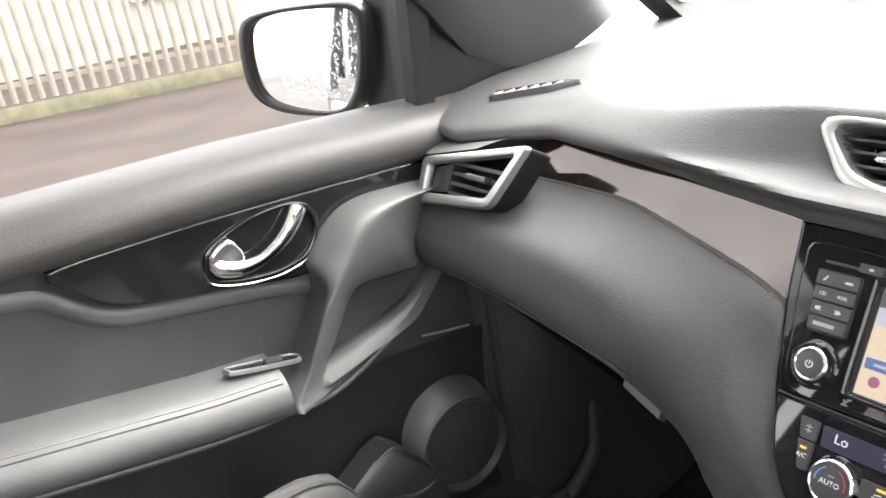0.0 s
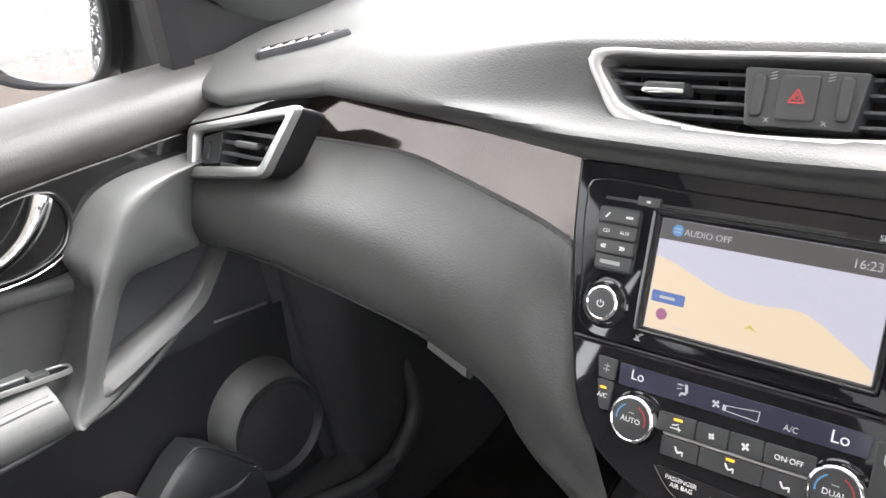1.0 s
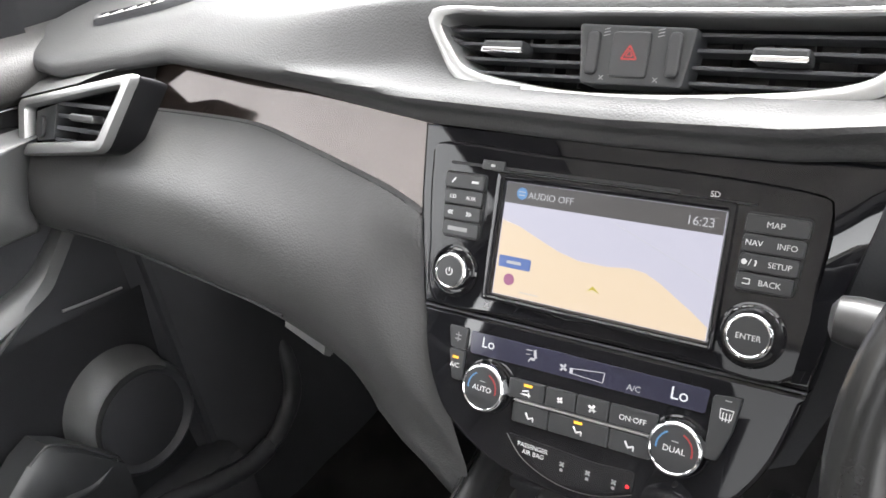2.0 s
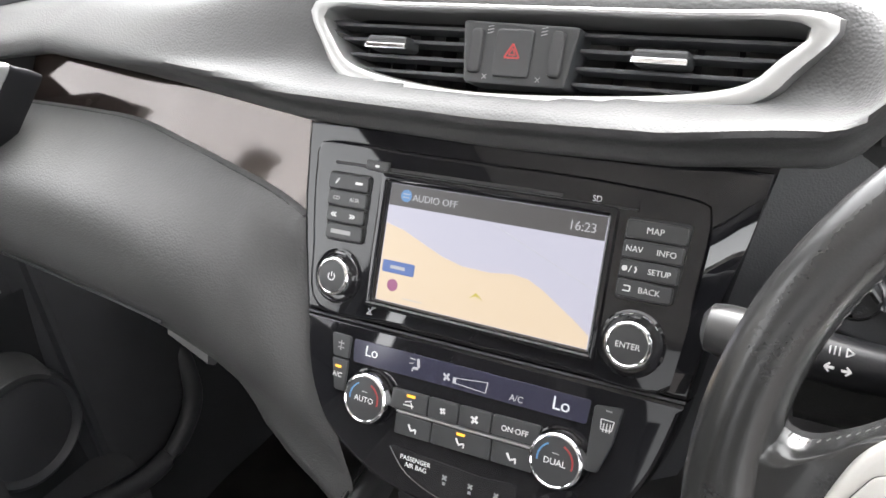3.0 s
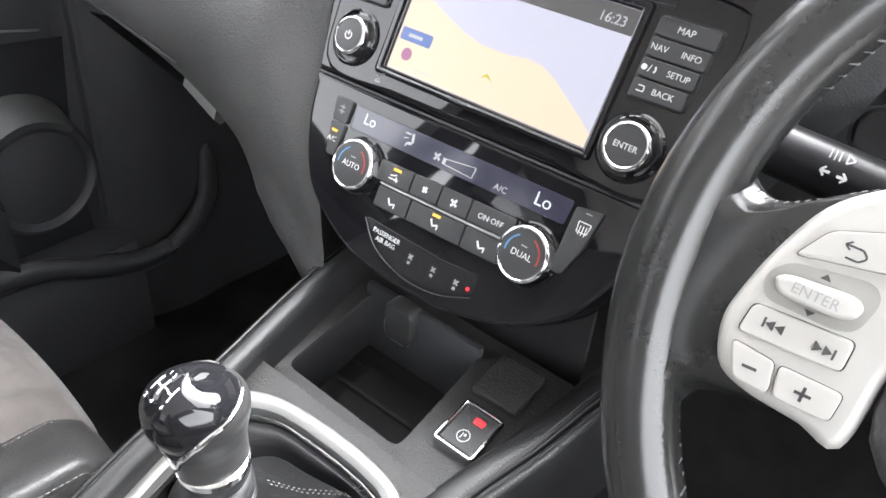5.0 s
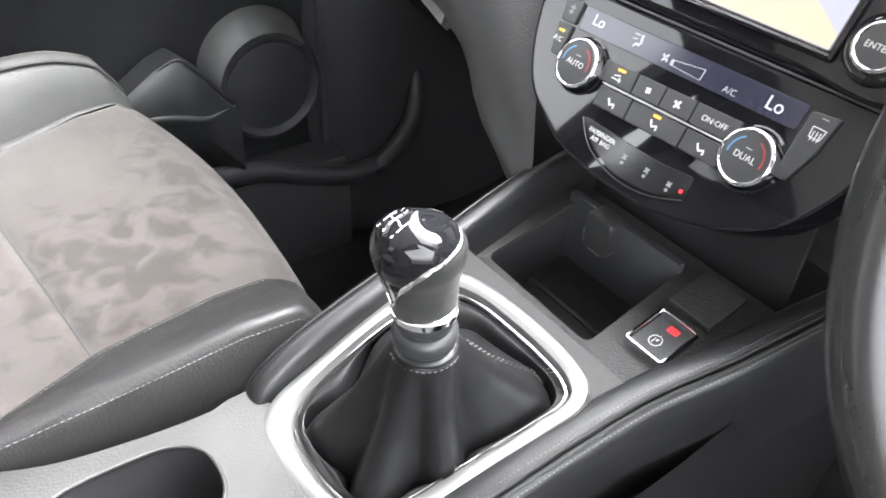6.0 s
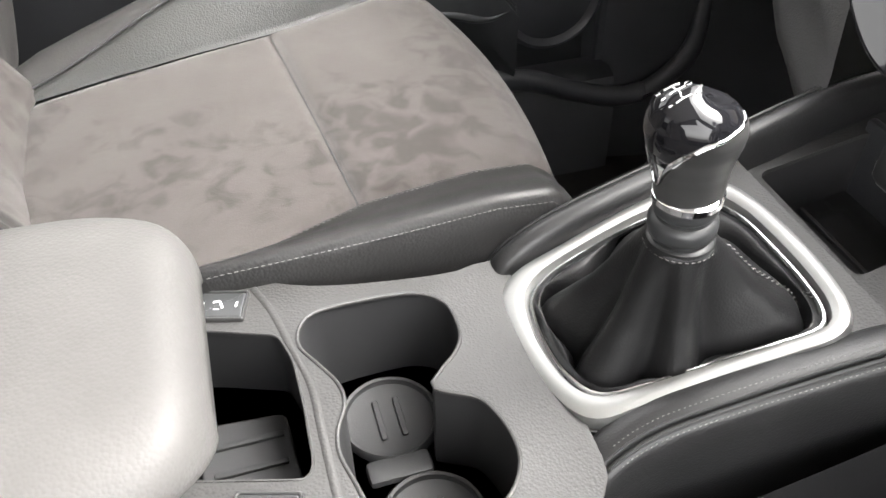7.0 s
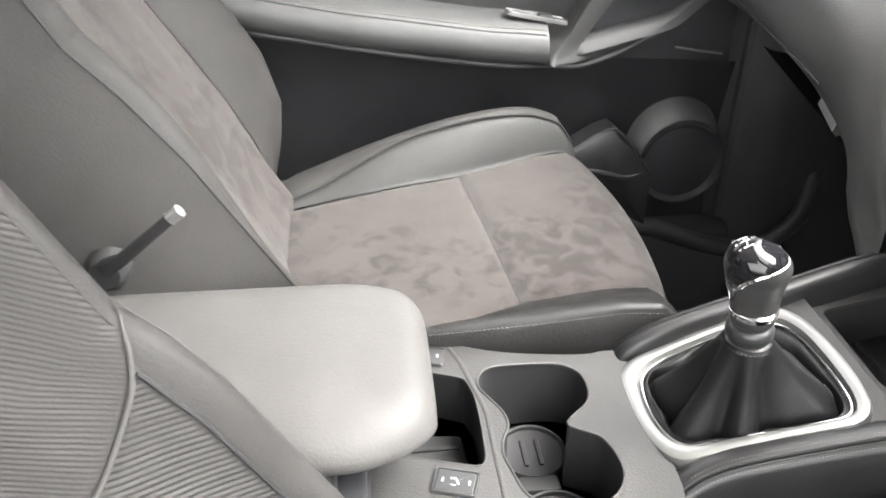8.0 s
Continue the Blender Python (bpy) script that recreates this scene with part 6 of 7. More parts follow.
def seat_panel(name, fn, a0, a1, t0, t1, material, owner, label="", nu=20, nv=36, seam=0.006):
    """A sewn panel, its edges drawn down into the seams."""
    def point(s, t):
        a, b = a0(t) if callable(a0) else a0, a1(t) if callable(a1) else a1
        q0, q1 = t0(s) if callable(t0) else t0, t1(s) if callable(t1) else t1
        d = min(s, 1 - s) * abs(b - a) * HALF
        e = min(t, 1 - t) * abs(q1 - q0) * 0.5
        sink = seam * max(math.exp(-d / 0.004), math.exp(-e / 0.004))
        return fn(a + (b - a) * s, q0 + (q1 - q0) * t, -sink)
    return part(name, grid(point, nu, nv, 0.004), material, owner, label, angle=75)


BACK_BASE, BACK_DIR = Vector((0, -0.655, 0.515)), Vector((0, -0.50, 0.866))
SHIFT = {-1: 0.0, 1: 0.055}


BACK_OUT = Vector((0, 0.866, 0.50))
# height of the backrest's face over its base plane, by the distance from the seat's middle line towards the console
FACE = {-1: [(-0.270, -0.020), (-0.258, 0.006), (-0.240, 0.026), (-0.215, 0.028), (-0.190, 0.020), (-0.160, 0.004), (-0.130, -0.014), (-0.06, -0.022), (0.05, -0.020), (0.11, -0.004), (0.140, 0.020), (0.165, 0.040), (0.183, 0.047), (0.197, 0.043), (0.208, 0.032), (0.22, 0.014)],
        1: [(-0.24, -0.010), (-0.21, 0.026), (-0.195, 0.032), (-0.179, 0.018), (-0.168, -0.004), (-0.155, -0.022), (-0.145, -0.036), (-0.13, -0.063), (-0.10, -0.073), (0.0, -0.066), (0.10, -0.073), (0.13, -0.063), (0.145, -0.036), (0.155, -0.022), (0.168, -0.004), (0.179, 0.018), (0.187, 0.028), (0.195, 0.032), (0.21, 0.026), (0.24, -0.010)]}
CREST = {-1: [(0.0, 0.0), (0.182, 0.001), (0.26, -0.006), (0.307, -0.015), (0.36, -0.012), (0.62, -0.03)],
         1: [(0.0, 0.002), (0.10, 0.004), (0.16, 0.005), (0.205, 0.0), (0.239, -0.009), (0.29, -0.005), (0.33, -0.002), (0.5, -0.012), (0.62, -0.03)]}
HEEL = [(-0.04, -0.105), (0.0, -0.066), (0.0225, -0.046), (0.06, -0.019), (0.13, 0.0)]
FACE_LINE = {k: [sum(mixed(v, q / 1000 + d / 1000) for d in range(-6, 7)) / 13 for q in range(-270, 271)] for k, v in FACE.items()}


def face_height(sx, q):
    k = min(538.999, max(0.0, q * 1000 + 270))
    i = int(k)
    return FACE_LINE[sx][i] + (FACE_LINE[sx][i + 1] - FACE_LINE[sx][i]) * (k - i)


def back_point(cx, sx, q, t, lift=0.0):
    """Front of a backrest: q metres from its middle line towards the console, t up."""
    up = 0.62 * t
    h = face_height(sx, q) + mixed(CREST[sx], up) * ease((abs(q) - 0.10) / 0.09)
    if sx < 0 and q < -0.10:
        h += mixed(HEEL, up) * ease((-q - 0.08) / 0.12)
    if sx < 0:
        h += 0.012 * ease(up / 0.22) * ease((0.13 - abs(q)) / 0.10)
        h -= 0.016 * (1 - ease((up - 0.04) / 0.2)) * ease((q - 0.10) / 0.05) * ease((0.206 - q) / 0.02)
    slope = (face_height(sx, q + 0.002) - face_height(sx, q - 0.002)) / 0.004
    k = lift / math.sqrt(1 + slope * slope)
    p = BACK_BASE + BACK_DIR * up + BACK_OUT * (h + k)
    return Vector((cx - sx * (q * (1 - 0.16 * ease((t - 0.55) / 0.45)) - slope * k), p.y + SHIFT[sx], p.z))


def ribbed(fn, sx, pitch, lean, depth):
    """The same face with fine ribs; lean tilts them as they run deeper."""
    def point(q, t, lift=0.0):
        wave = depth * abs(math.sin(math.pi * (0.62 * t + lean * face_height(sx, q)) / pitch))
        return fn(q, t, lift + wave)
    return point


def seat(cx, sx, name, label):
    s = thing(name, label, "car seat", (cx, -0.5, FLOOR))
    cf = lambda a, t, lift=0.0: cushion_point(cx, sx, a, t, lift)
    bf = lambda a, t, lift=0.0: back_point(cx, sx, a, t, lift)
    seat_panel("cushion_rear", cf, lambda t: mixed(INNER_SEAM, 0.57 * t), lambda t: mixed(OUTER_SEAM, 0.57 * t), 0.02, lambda k: 0.612 - 0.058 * k, SUEDE, s, "brushed grey-brown suede panel", 40, 60, 0.008)
    seat_panel("cushion_front", cf, lambda t: mixed(INNER_SEAM, 0.57 + 0.43 * t), lambda t: mixed(OUTER_SEAM, 0.57 + 0.43 * t), lambda k: 0.612 - 0.058 * k, 1.0, SUEDE, s, "brushed grey-brown suede panel", 40, 60, 0.008)
    nb = seat_panel("inner_bolster", cf, -1.0, lambda t: mixed(INNER_SEAM, t), 0.0, 1.0, BOLSTER_DARK, s, "dark leather side bolster", 26, 60, 0.003)
    inset_edge = lambda t: mixed(OUTER_SEAM, t) + (mixed(OUTER_RIDGE, t) - 0.05 - mixed(OUTER_SEAM, t)) * (0.15 + 0.85 * ease((t - 0.02) / 0.45))
    seat_panel("outer_bolster_inset", cf, lambda t: mixed(OUTER_SEAM, t), inset_edge, 0.0, 1.0, PERFORATED, s, "perforated grey leather bolster inset", 14, 60, 0.003)
    seat_panel("outer_bolster", cf, inset_edge, 1.0, 0.0, 1.0, BOLSTER, s, "grey leather outer bolster", 22, 60, 0.003)
    part("cross_seam", tube([cf(mixed(INNER_SEAM, 0.6) + (mixed(OUTER_SEAM, 0.55) - mixed(INNER_SEAM, 0.6)) * (k + 0.5) / 31, 0.612 - 0.058 * (k + 0.5) / 31, -0.0075) for k in range(31)], 0.0011, 6), LEATHER, s, "dark cross seam")
    part("bolster_piping", tube([cf(inset_edge(k / 60), k / 60, 0.0004) for k in range(2, 58)], 0.0016, 8), RUBBER, s, "dark piping")
    for aa in (0.03, 0.0):
        bm = bmesh.new()
        n = 120
        for k in range(6, n - 12):
            tube([cf((mixed(INNER_SEAM, k / n) - 0.025) if aa else -0.945, k / n, 0.0006), cf((mixed(INNER_SEAM, k / n) - 0.025) if aa else -0.945, (k + 0.55) / n, 0.0005)], 0.0003, 5, bm=bm)
        part("stitching", bm, THREAD, nb)["kind"] = "stuff"
    part("cushion_base", block(cx - 0.22, cx + 0.22, -0.72, -0.27, 0.26, 0.44, 0.03), HARD, s)
    part("seat_frame", block(cx - 0.20, cx + 0.20, -0.70, -0.30, FLOOR, 0.28, 0.01), HARD, s)
    if cx < 0:
        seat_panel("back_panel", bf, -0.125, 0.168, -0.04, 0.98, SUEDE, s, "brushed grey-brown suede back panel", 40, 50, 0.004)
        seat_panel("back_bolster", bf, 0.168, 0.204, -0.02, 0.50, BOLSTER, s, "smooth grey leather bolster strip", 12, 50, 0.002)
        seat_panel("back_bolster", bf, 0.168, 0.204, 0.50, 0.98, BOLSTER, s, "smooth grey leather upper bolster", 12, 40, 0.002)
        seat_panel("back_bolster", bf, -0.252, -0.125, -0.06, 0.98, BOLSTER, s, "smooth grey leather bolster", 24, 60, 0.003)
        edge = 0.204
    else:
        sp_at = lambda q: smoothed([(0.12, 0.160), (0.145, 0.174), (0.155, 0.183), (0.168, 0.195), (0.178, 0.210), (0.185, 0.229), (0.195, 0.239)], q, 0.008) / 0.62
        low, high = ribbed(bf, sx, 0.0046, 0.75, 0.0014), ribbed(bf, sx, 0.0060, 1.9, 0.0009)
        seat_panel("back_panel", bf, -0.115, 0.115, 0.0, 0.98, SUEDE, s, "brushed grey-brown suede back panel", 26, 40, 0.004)
        seat_panel("back_bolster", low, 0.115, 0.178, 0.0, lambda k: sp_at(0.115 + 0.063 * k), BOLSTER, s, "grey leather bolster with fine ribs", 220, 330, 0.003)
        seat_panel("back_bolster", high, 0.115, 0.188, lambda k: sp_at(0.115 + 0.073 * k), 0.66, BOLSTER, s, "grey leather bolster with fine ribs", 170, 320, 0.003)
        seat_panel("back_bolster", bf, 0.178, 0.232, 0.0, lambda k: sp_at(0.178 + 0.054 * k), BOLSTER, s, "smooth grey leather bolster strip", 16, 60, 0.003)
        seat_panel("back_bolster", bf, 0.188, 0.232, lambda k: sp_at(0.188 + 0.044 * k), 0.98, BOLSTER, s, "smooth grey leather bolster rim", 14, 60, 0.002)
        seat_panel("back_bolster", bf, 0.115, 0.188, 0.66, 0.98, BOLSTER, s, "smooth grey leather upper bolster", 14, 30, 0.002)
        seat_panel("back_bolster", bf, -0.232, -0.115, 0.0, 0.98, BOLSTER, s, "smooth grey leather bolster", 24, 60, 0.003)
        part("cross_piping", tube([bf(q, sp_at(q), -0.0002) for q in [0.118 + 0.082 * k / 60 for k in range(61)]], [0.0016 - 0.0012 * ease((k - 42) / 18) for k in range(61)], 8), BOLSTER, s, "smooth piping across the ribbed back")
        part("bolster_seam", tube([bf(0.178, k / 60 * sp_at(0.178), -0.0006) for k in range(1, 60)], 0.0014, 6), RUBBER, s, "dark seam beside the bolster")
        bm = bmesh.new()
        for k in range(2, 96):
            tube([bf(0.205, k / 240, 0.0005), bf(0.205, (k + 0.55) / 240, 0.0003)], 0.0003, 5, bm=bm)
        part("stitching", bm, BOLSTER, s)["kind"] = "stuff"
        edge = 0.232
    # the sides of the backrest, wrapping to its rear shell
    for sg in (1, -1):
        q0, bottom = (edge, -0.02) if sg > 0 else (-0.252 if cx < 0 else -0.232, -0.06 if cx < 0 else 0.0)

        def flank(u, t):
            p = bf(q0, bottom + (0.98 - bottom) * t, -0.001)
            r = BACK_BASE + BACK_DIR * (0.62 * (bottom + (0.98 - bottom) * t)) - BACK_OUT * 0.16
            wide = (0.056 if sg > 0 and cx < 0 else 0.022) * math.sin(math.pi / 2 * min(1.0, u * 1.15))
            return Vector((p.x - sx * sg * wide, p.y + (r.y + SHIFT[sx] - p.y) * u, p.z + (r.z - p.z) * u))
        fl = part("back_side", grid(flank, 26, 40, 0.003), BOLSTER, s, "grey leather backrest side", angle=70)
        part("piping", tube([flank(0.004, k / 60) for k in range(0, 61)], 0.0010, 6), RUBBER, fl)
        if sg > 0 and cx < 0:
            part("side_seam", tube([flank(u / 20, 0.515 + 0.02 * u / 20) for u in range(0, 21)], 0.0009, 6), BOLSTER_DARK, fl)
    part("back_shell", grid(lambda u, t: Vector((cx + (2 * u - 1) * HALF * 0.97, 0, 0)) + BACK_BASE + Vector((0, SHIFT[sx], 0)) + BACK_DIR * (0.62 * t * 0.98) - BACK_OUT * (0.16 + 0.03 * math.sin(math.pi * u)), 12, 12, 0.01), HARD, s)
    part("back_top", loft([[bf(q, 0.975, 0.0) - BACK_OUT * (0.16 * k) + Vector((0, 0, 0.012 * math.sin(3.1 * k))) for q in [-0.24 + 0.48 * i / 20 for i in range(21)]] for k in (0, 0.3, 0.7, 1.0)], closed=False), BOLSTER, s)
    if cx < 0:
        lv = part("recline_lever", tube([(-0.076, -0.783, 0.625), (-0.066, -0.765, 0.638), (-0.063, -0.717, 0.677)], [0.008, 0.0056, 0.0046], 12), RUBBER, s, "black recline lever with bright tip")
        part("lever_boss", turned((Vector((-0.098, -0.786, 0.617)), Vector((0, 1, 0)), Vector((0, 0, 1)), Vector((1, 0, 0))), [(0.019, 0), (0.018, 0.018), (0.013, 0.024)], 28), RUBBER, lv)
        part("lever_tip", tube([(-0.063, -0.720, 0.6745), (-0.063, -0.711, 0.6815)], [0.0060, 0.0058], 12), SATIN, lv)
    part("hinge_cover", block(cx + sx * 0.235 - 0.022, cx + sx * 0.235 + 0.022, -0.735, -0.660, 0.38, 0.438, 0.018, 4), SILVER, s, "pale grey hinge cover")
    return s


seat(-0.335, -1, "passenger_seat", "passenger seat in suede and grey leather with reclined back")
seat(0.335, 1, "driver_seat", "driver seat in suede and ribbed grey leather")
buckle = thing("seat_belt_buckle", "black seat belt buckle with red press button", "seat belt buckle", (-0.100, -0.535, 0.48))
part("body", block(-0.112, -0.092, -0.552, -0.522, 0.43, 0.509, 0.005), HARD, buckle)
part("press_button", block(-0.110, -0.094, -0.530, -0.519, 0.501, 0.5125, 0.003), REDPLASTIC, buckle, "red press button")


# ---- passenger door ----
door = thing("passenger_door", "closed front passenger door with grained trim and chrome handle", "car door", (-0.70, -0.45, 0.20))
ZB = [(-0.98, 0.850), (-0.50, 0.838), (-0.26, 0.837), (0.0, 0.826), (0.03, 0.824)]


def belt_ring(y):
    zb = mixed(ZB, y)
    return [Vector((x, y, zb + h)) for x, h in ((-0.690, -0.004), (-0.672, -0.002), (-0.660, 0.010), (-0.658, 0.026), (-0.664, 0.042), (-0.680, 0.057), (-0.705, 0.066), (-0.735, 0.069), (-0.770, 0.064), (-0.775, 0.0))]


part("belt_pad", loft([[p for p in belt_ring(-1.08 + 1.23 * k / 40)] for k in range(41)]), BELT, door, "soft grained upper door pad")
DF = frame_of((-0.678, 0, 0), (0, 1, 0), (0, 0, -1), (1, 0, 0))
d2 = lambda pts: [Vector((y, -z)) for y, z in pts]
gl = [Vector(q[:2]) for q in spline(d2([(-0.492, 0.833), (-0.470, 0.802), (-0.440, 0.776), (-0.383, 0.759), (-0.30, 0.745), (-0.22, 0.730), (-0.12, 0.735), (-0.02, 0.775), (-0.015, 0.820), (-0.13, 0.830), (-0.26, 0.835), (-0.40, 0.838)]), 80, True)]
part("gloss_panel", slab(DF, gl, -0.01, 0.006, 0.004, 3), GLOSSDARK, door, "gloss black door trim")
# handle
hb_o = [Vector(q[:2]) for q in spline(d2([(-0.337, 0.784), (-0.327, 0.803), (-0.300, 0.816), (-0.259, 0.826), (-0.220, 0.827), (-0.195, 0.817), (-0.187, 0.794), (-0.197, 0.768), (-0.217, 0.753), (-0.252, 0.747), (-0.297, 0.752), (-0.331, 0.764)]), 72, True)]
ctr = Vector((-0.262, -0.788))
hb_i = [ctr.lerp(q, 0.90) for q in hb_o]
H = moved(DF, 0, 0, 0.006)
h = part("handle_bezel", band(H, hb_o, hb_i, -0.004, 0.005, w_in=-0.02), GLOSSDARK, door, "gloss bezel round the handle")
part("handle_bowl", loft([[on(H, *ctr.lerp(q, k), w) for q in hb_i] for k, w in ((1.0, -0.002), (0.94, -0.014), (0.80, -0.022), (0.45, -0.026))]), HARD, h, "dark finger bowl", angle=80)
part("bezel_line", tube([on(H, q.x, q.y + 0.0015, 0.0035) for q in spline(d2([(-0.337, 0.780), (-0.331, 0.763), (-0.297, 0.7505), (-0.252, 0.7455), (-0.217, 0.7515), (-0.200, 0.763)]), 40)], 0.0011, 6), CHROME, h, "thin chrome line")
lev = [on(H, y, -z, w) for y, z, w in ((-0.322, 0.786, 0.006), (-0.316, 0.777, 0.009), (-0.296, 0.771, 0.011), (-0.270, 0.774, 0.012), (-0.246, 0.785, 0.012), (-0.228, 0.799, 0.011), (-0.216, 0.812, 0.008), (-0.211, 0.818, 0.005))]
part("pull_lever", tube(spline(lev, 44), [0.0080 + 0.0035 * abs(k / 43 - 0.45) * 2 for k in range(44)], 16, flat=0.62, up=(1, 0, 0)), CHROME, h, "curved chrome release lever")
part("lever_paddle", slab(moved(H, 0, 0, 0.004), [Vector(q[:2]) for q in spline(d2([(-0.331, 0.783), (-0.327, 0.798), (-0.313, 0.808), (-0.300, 0.808), (-0.291, 0.795), (-0.288, 0.782), (-0.300, 0.770), (-0.325, 0.771)]), 40, True)], -0.002, 0.008, 0.005, 4), CHROME, h)
# mid panel and armrest
part("mid_panel", grid(lambda s, t: Vector((-0.689 - 0.003 * math.sin(math.pi * t), -1.08 + 0.88 * s, (mixed(ZB, -1.08 + 0.88 * s) - 0.002) * (1 - t) + (mixed([(-0.97, 0.735), (-0.59, 0.665), (-0.29, 0.630), (0, 0.60)], -1.08 + 0.88 * s)) * t)), 40, 14, -0.01), DOORSKIN, door, "grained door insert")
ZT = [(-0.97, 0.765), (-0.59, 0.688), (-0.38, 0.654), (-0.30, 0.646), (-0.20, 0.63)]


def arm_ring(y):
    z = mixed(ZT, y)
    return [Vector((x, y, z + h)) for x, h in ((-0.700, 0.001), (-0.672, 0.001), (-0.655, -0.001), (-0.638, -0.006), (-0.626, -0.0135), (-0.619, -0.022), (-0.615, -0.036), (-0.618, -0.052), (-0.632, -0.064), (-0.655, -0.070), (-0.70, -0.074))]


ar = part("door_armrest", loft([arm_ring(-1.08 + 0.79 * k / 40) for k in range(41)]), DOORSKIN, door, "padded door armrest")
part("armrest_seam", tube([Vector((-0.6245, y, mixed(ZT, y) - 0.0148)) for y in [-1.08 + 0.785 * k / 40 for k in range(41)]], 0.0012, 6), HARD, ar)
part("armrest_lip", tube(spline([(-0.640, -1.08, 0.716), (-0.640, -0.72, 0.646), (-0.640, -0.514, 0.606), (-0.640, -0.36, 0.583), (-0.642, -0.29, 0.580), (-0.645, -0.255, 0.574), (-0.648, -0.22, 0.577), (-0.652, -0.17, 0.593), (-0.658, -0.10, 0.624)], 80), 0.0045, 10), DOORSKIN, ar, "rounded lower edge")
part("insert_lip", tube(spline([(-0.700, -0.60, 0.824), (-0.702, -0.510, 0.806), (-0.700, -0.478, 0.783), (-0.700, -0.440, 0.758), (-0.700, -0.38, 0.745), (-0.700, -0.30, 0.731), (-0.700, -0.20, 0.710)], 50), 0.0155, 20), DOORSKIN, door, "rounded upper edge of the insert")
so = [Vector(q[:2]) for q in spline([(-0.042, -0.008), (0.030, -0.009), (0.040, 0.0), (0.030, 0.009), (-0.036, 0.008), (-0.046, 0.0)], 40, True)]
SWF = frame_of((-0.652, -0.300, 0.6495), (0, 0.978, -0.208), (1, 0, 0), (0, 0.208, 0.978))
sw = part("window_switch", band(SWF, [q * 1.08 for q in so], so, -0.004, 0.0025), SATIN, door, "window switch with bright rim")
part("switch_plate", slab(SWF, so, -0.004, 0.0010, 0.0005), PIANO, sw)
part("switch_key", slab(moved(SWF, 0.008, 0), rounded(box2(-0.011, 0.011, -0.006, 0.006), 0.003), 0.0, 0.0055, 0.002), BUTTON, sw)
part("armrest_seam", tube([Vector((-0.6305, y, mixed(ZT, y) - 0.0102)) for y in [-1.08 + 0.785 * k / 40 for k in range(41)]], 0.0008, 6), THREAD, ar)


def door_pull():
    """The big grip that runs from the top of the trim down to the armrest, with a brace that closes an opening behind it."""
    limb = [((-0.036, 0.801), (-0.042, 0.799), (-0.044, 0.790)), ((-0.079, 0.804), (-0.088, 0.800), (-0.058, 0.760)), ((-0.120, 0.806), (-0.124, 0.795), (-0.072, 0.726)), ((-0.155, 0.801), (-0.152, 0.785), (-0.072, 0.697)),
            ((-0.180, 0.787), (-0.166, 0.771), (-0.102, 0.698)), ((-0.200, 0.768), (-0.180, 0.751), (-0.136, 0.701)), ((-0.216, 0.747), (-0.196, 0.731), (-0.160, 0.702)), ((-0.210, 0.720), (-0.208, 0.715), (-0.173, 0.695)),
            ((-0.213, 0.700), (-0.219, 0.703), (-0.184, 0.682)), ((-0.224, 0.680), (-0.233, 0.682), (-0.197, 0.662)), ((-0.238, 0.658), (-0.247, 0.657), (-0.212, 0.640)), ((-0.254, 0.634), (-0.262, 0.628), (-0.228, 0.616)),
            ((-0.282, 0.616), (-0.276, 0.606), (-0.226, 0.604)), ((-0.296, 0.602), (-0.284, 0.592), (-0.214, 0.592)), ((-0.298, 0.590), (-0.284, 0.581), (-0.216, 0.584))]
    rings = []
    for l, c, r in limb:
        l, c, r = Vector(l), Vector(c), Vector(r)
        pts = [(l, -0.02), (l, 0.014), (l.lerp(c, 0.15), 0.022), (l.lerp(c, 0.55), 0.040), (l.lerp(c, 0.88), 0.053), (c.lerp(r, 0.05), 0.055), (c.lerp(r, 0.14), 0.053), (c.lerp(r, 0.55), 0.044), (c.lerp(r, 0.93), 0.034), (r, 0.028), (r, -0.02)]
        rings.append([on(DF, q.x, -q.y, w) for q, w in pts])
    low = rings[-1]
    mid = sum(low, Vector()) / len(low)
    rings.append([Vector((-0.69, p.y * 0.5 + mid.y * 0.5, mid.z - 0.004)) for p in low])
    fine = []
    for m in range(len(rings[0])):
        fine.append(spline([ring[m] for ring in rings], 60))
    part("pull_grip", loft([[line[k] for line in fine] for k in range(60)], closed=False), DOORSKIN, door, "tall moulded door pull", angle=85)
    brace = [(-0.262, 0.612, 0.570, 0.042), (-0.227, 0.618, 0.576, 0.044), (-0.170, 0.631, 0.593, 0.042), (-0.10, 0.646, 0.624, 0.036), (-0.070, 0.662, 0.644, 0.028), (-0.03, 0.690, 0.674, 0.016)]
    rr = []
    for y, zt, zl, w in brace:
        rr.append([on(DF, y, -z, h) for z, h in ((zt - 0.010, -0.02), (zt - 0.002, w - 0.030), (zt, w - 0.020), (zt - 0.006, w - 0.007), (zt - 0.020, w), (zl + 0.016, w - 0.004), (zl, w - 0.018), (zl, -0.02))])
    lines = [spline([ring[m] for ring in rr], 40) for m in range(8)]
    part("pull_brace", loft([[line[k] for line in lines] for k in range(40)], closed=False), DOORSKIN, door, "curved brace below the grip", angle=60)
    part("pull_recess", slab(DF, d2([(-0.215, 0.56), (0.02, 0.54), (0.02, 0.81), (-0.19, 0.77)]), -0.012, -0.004), HARD, door)


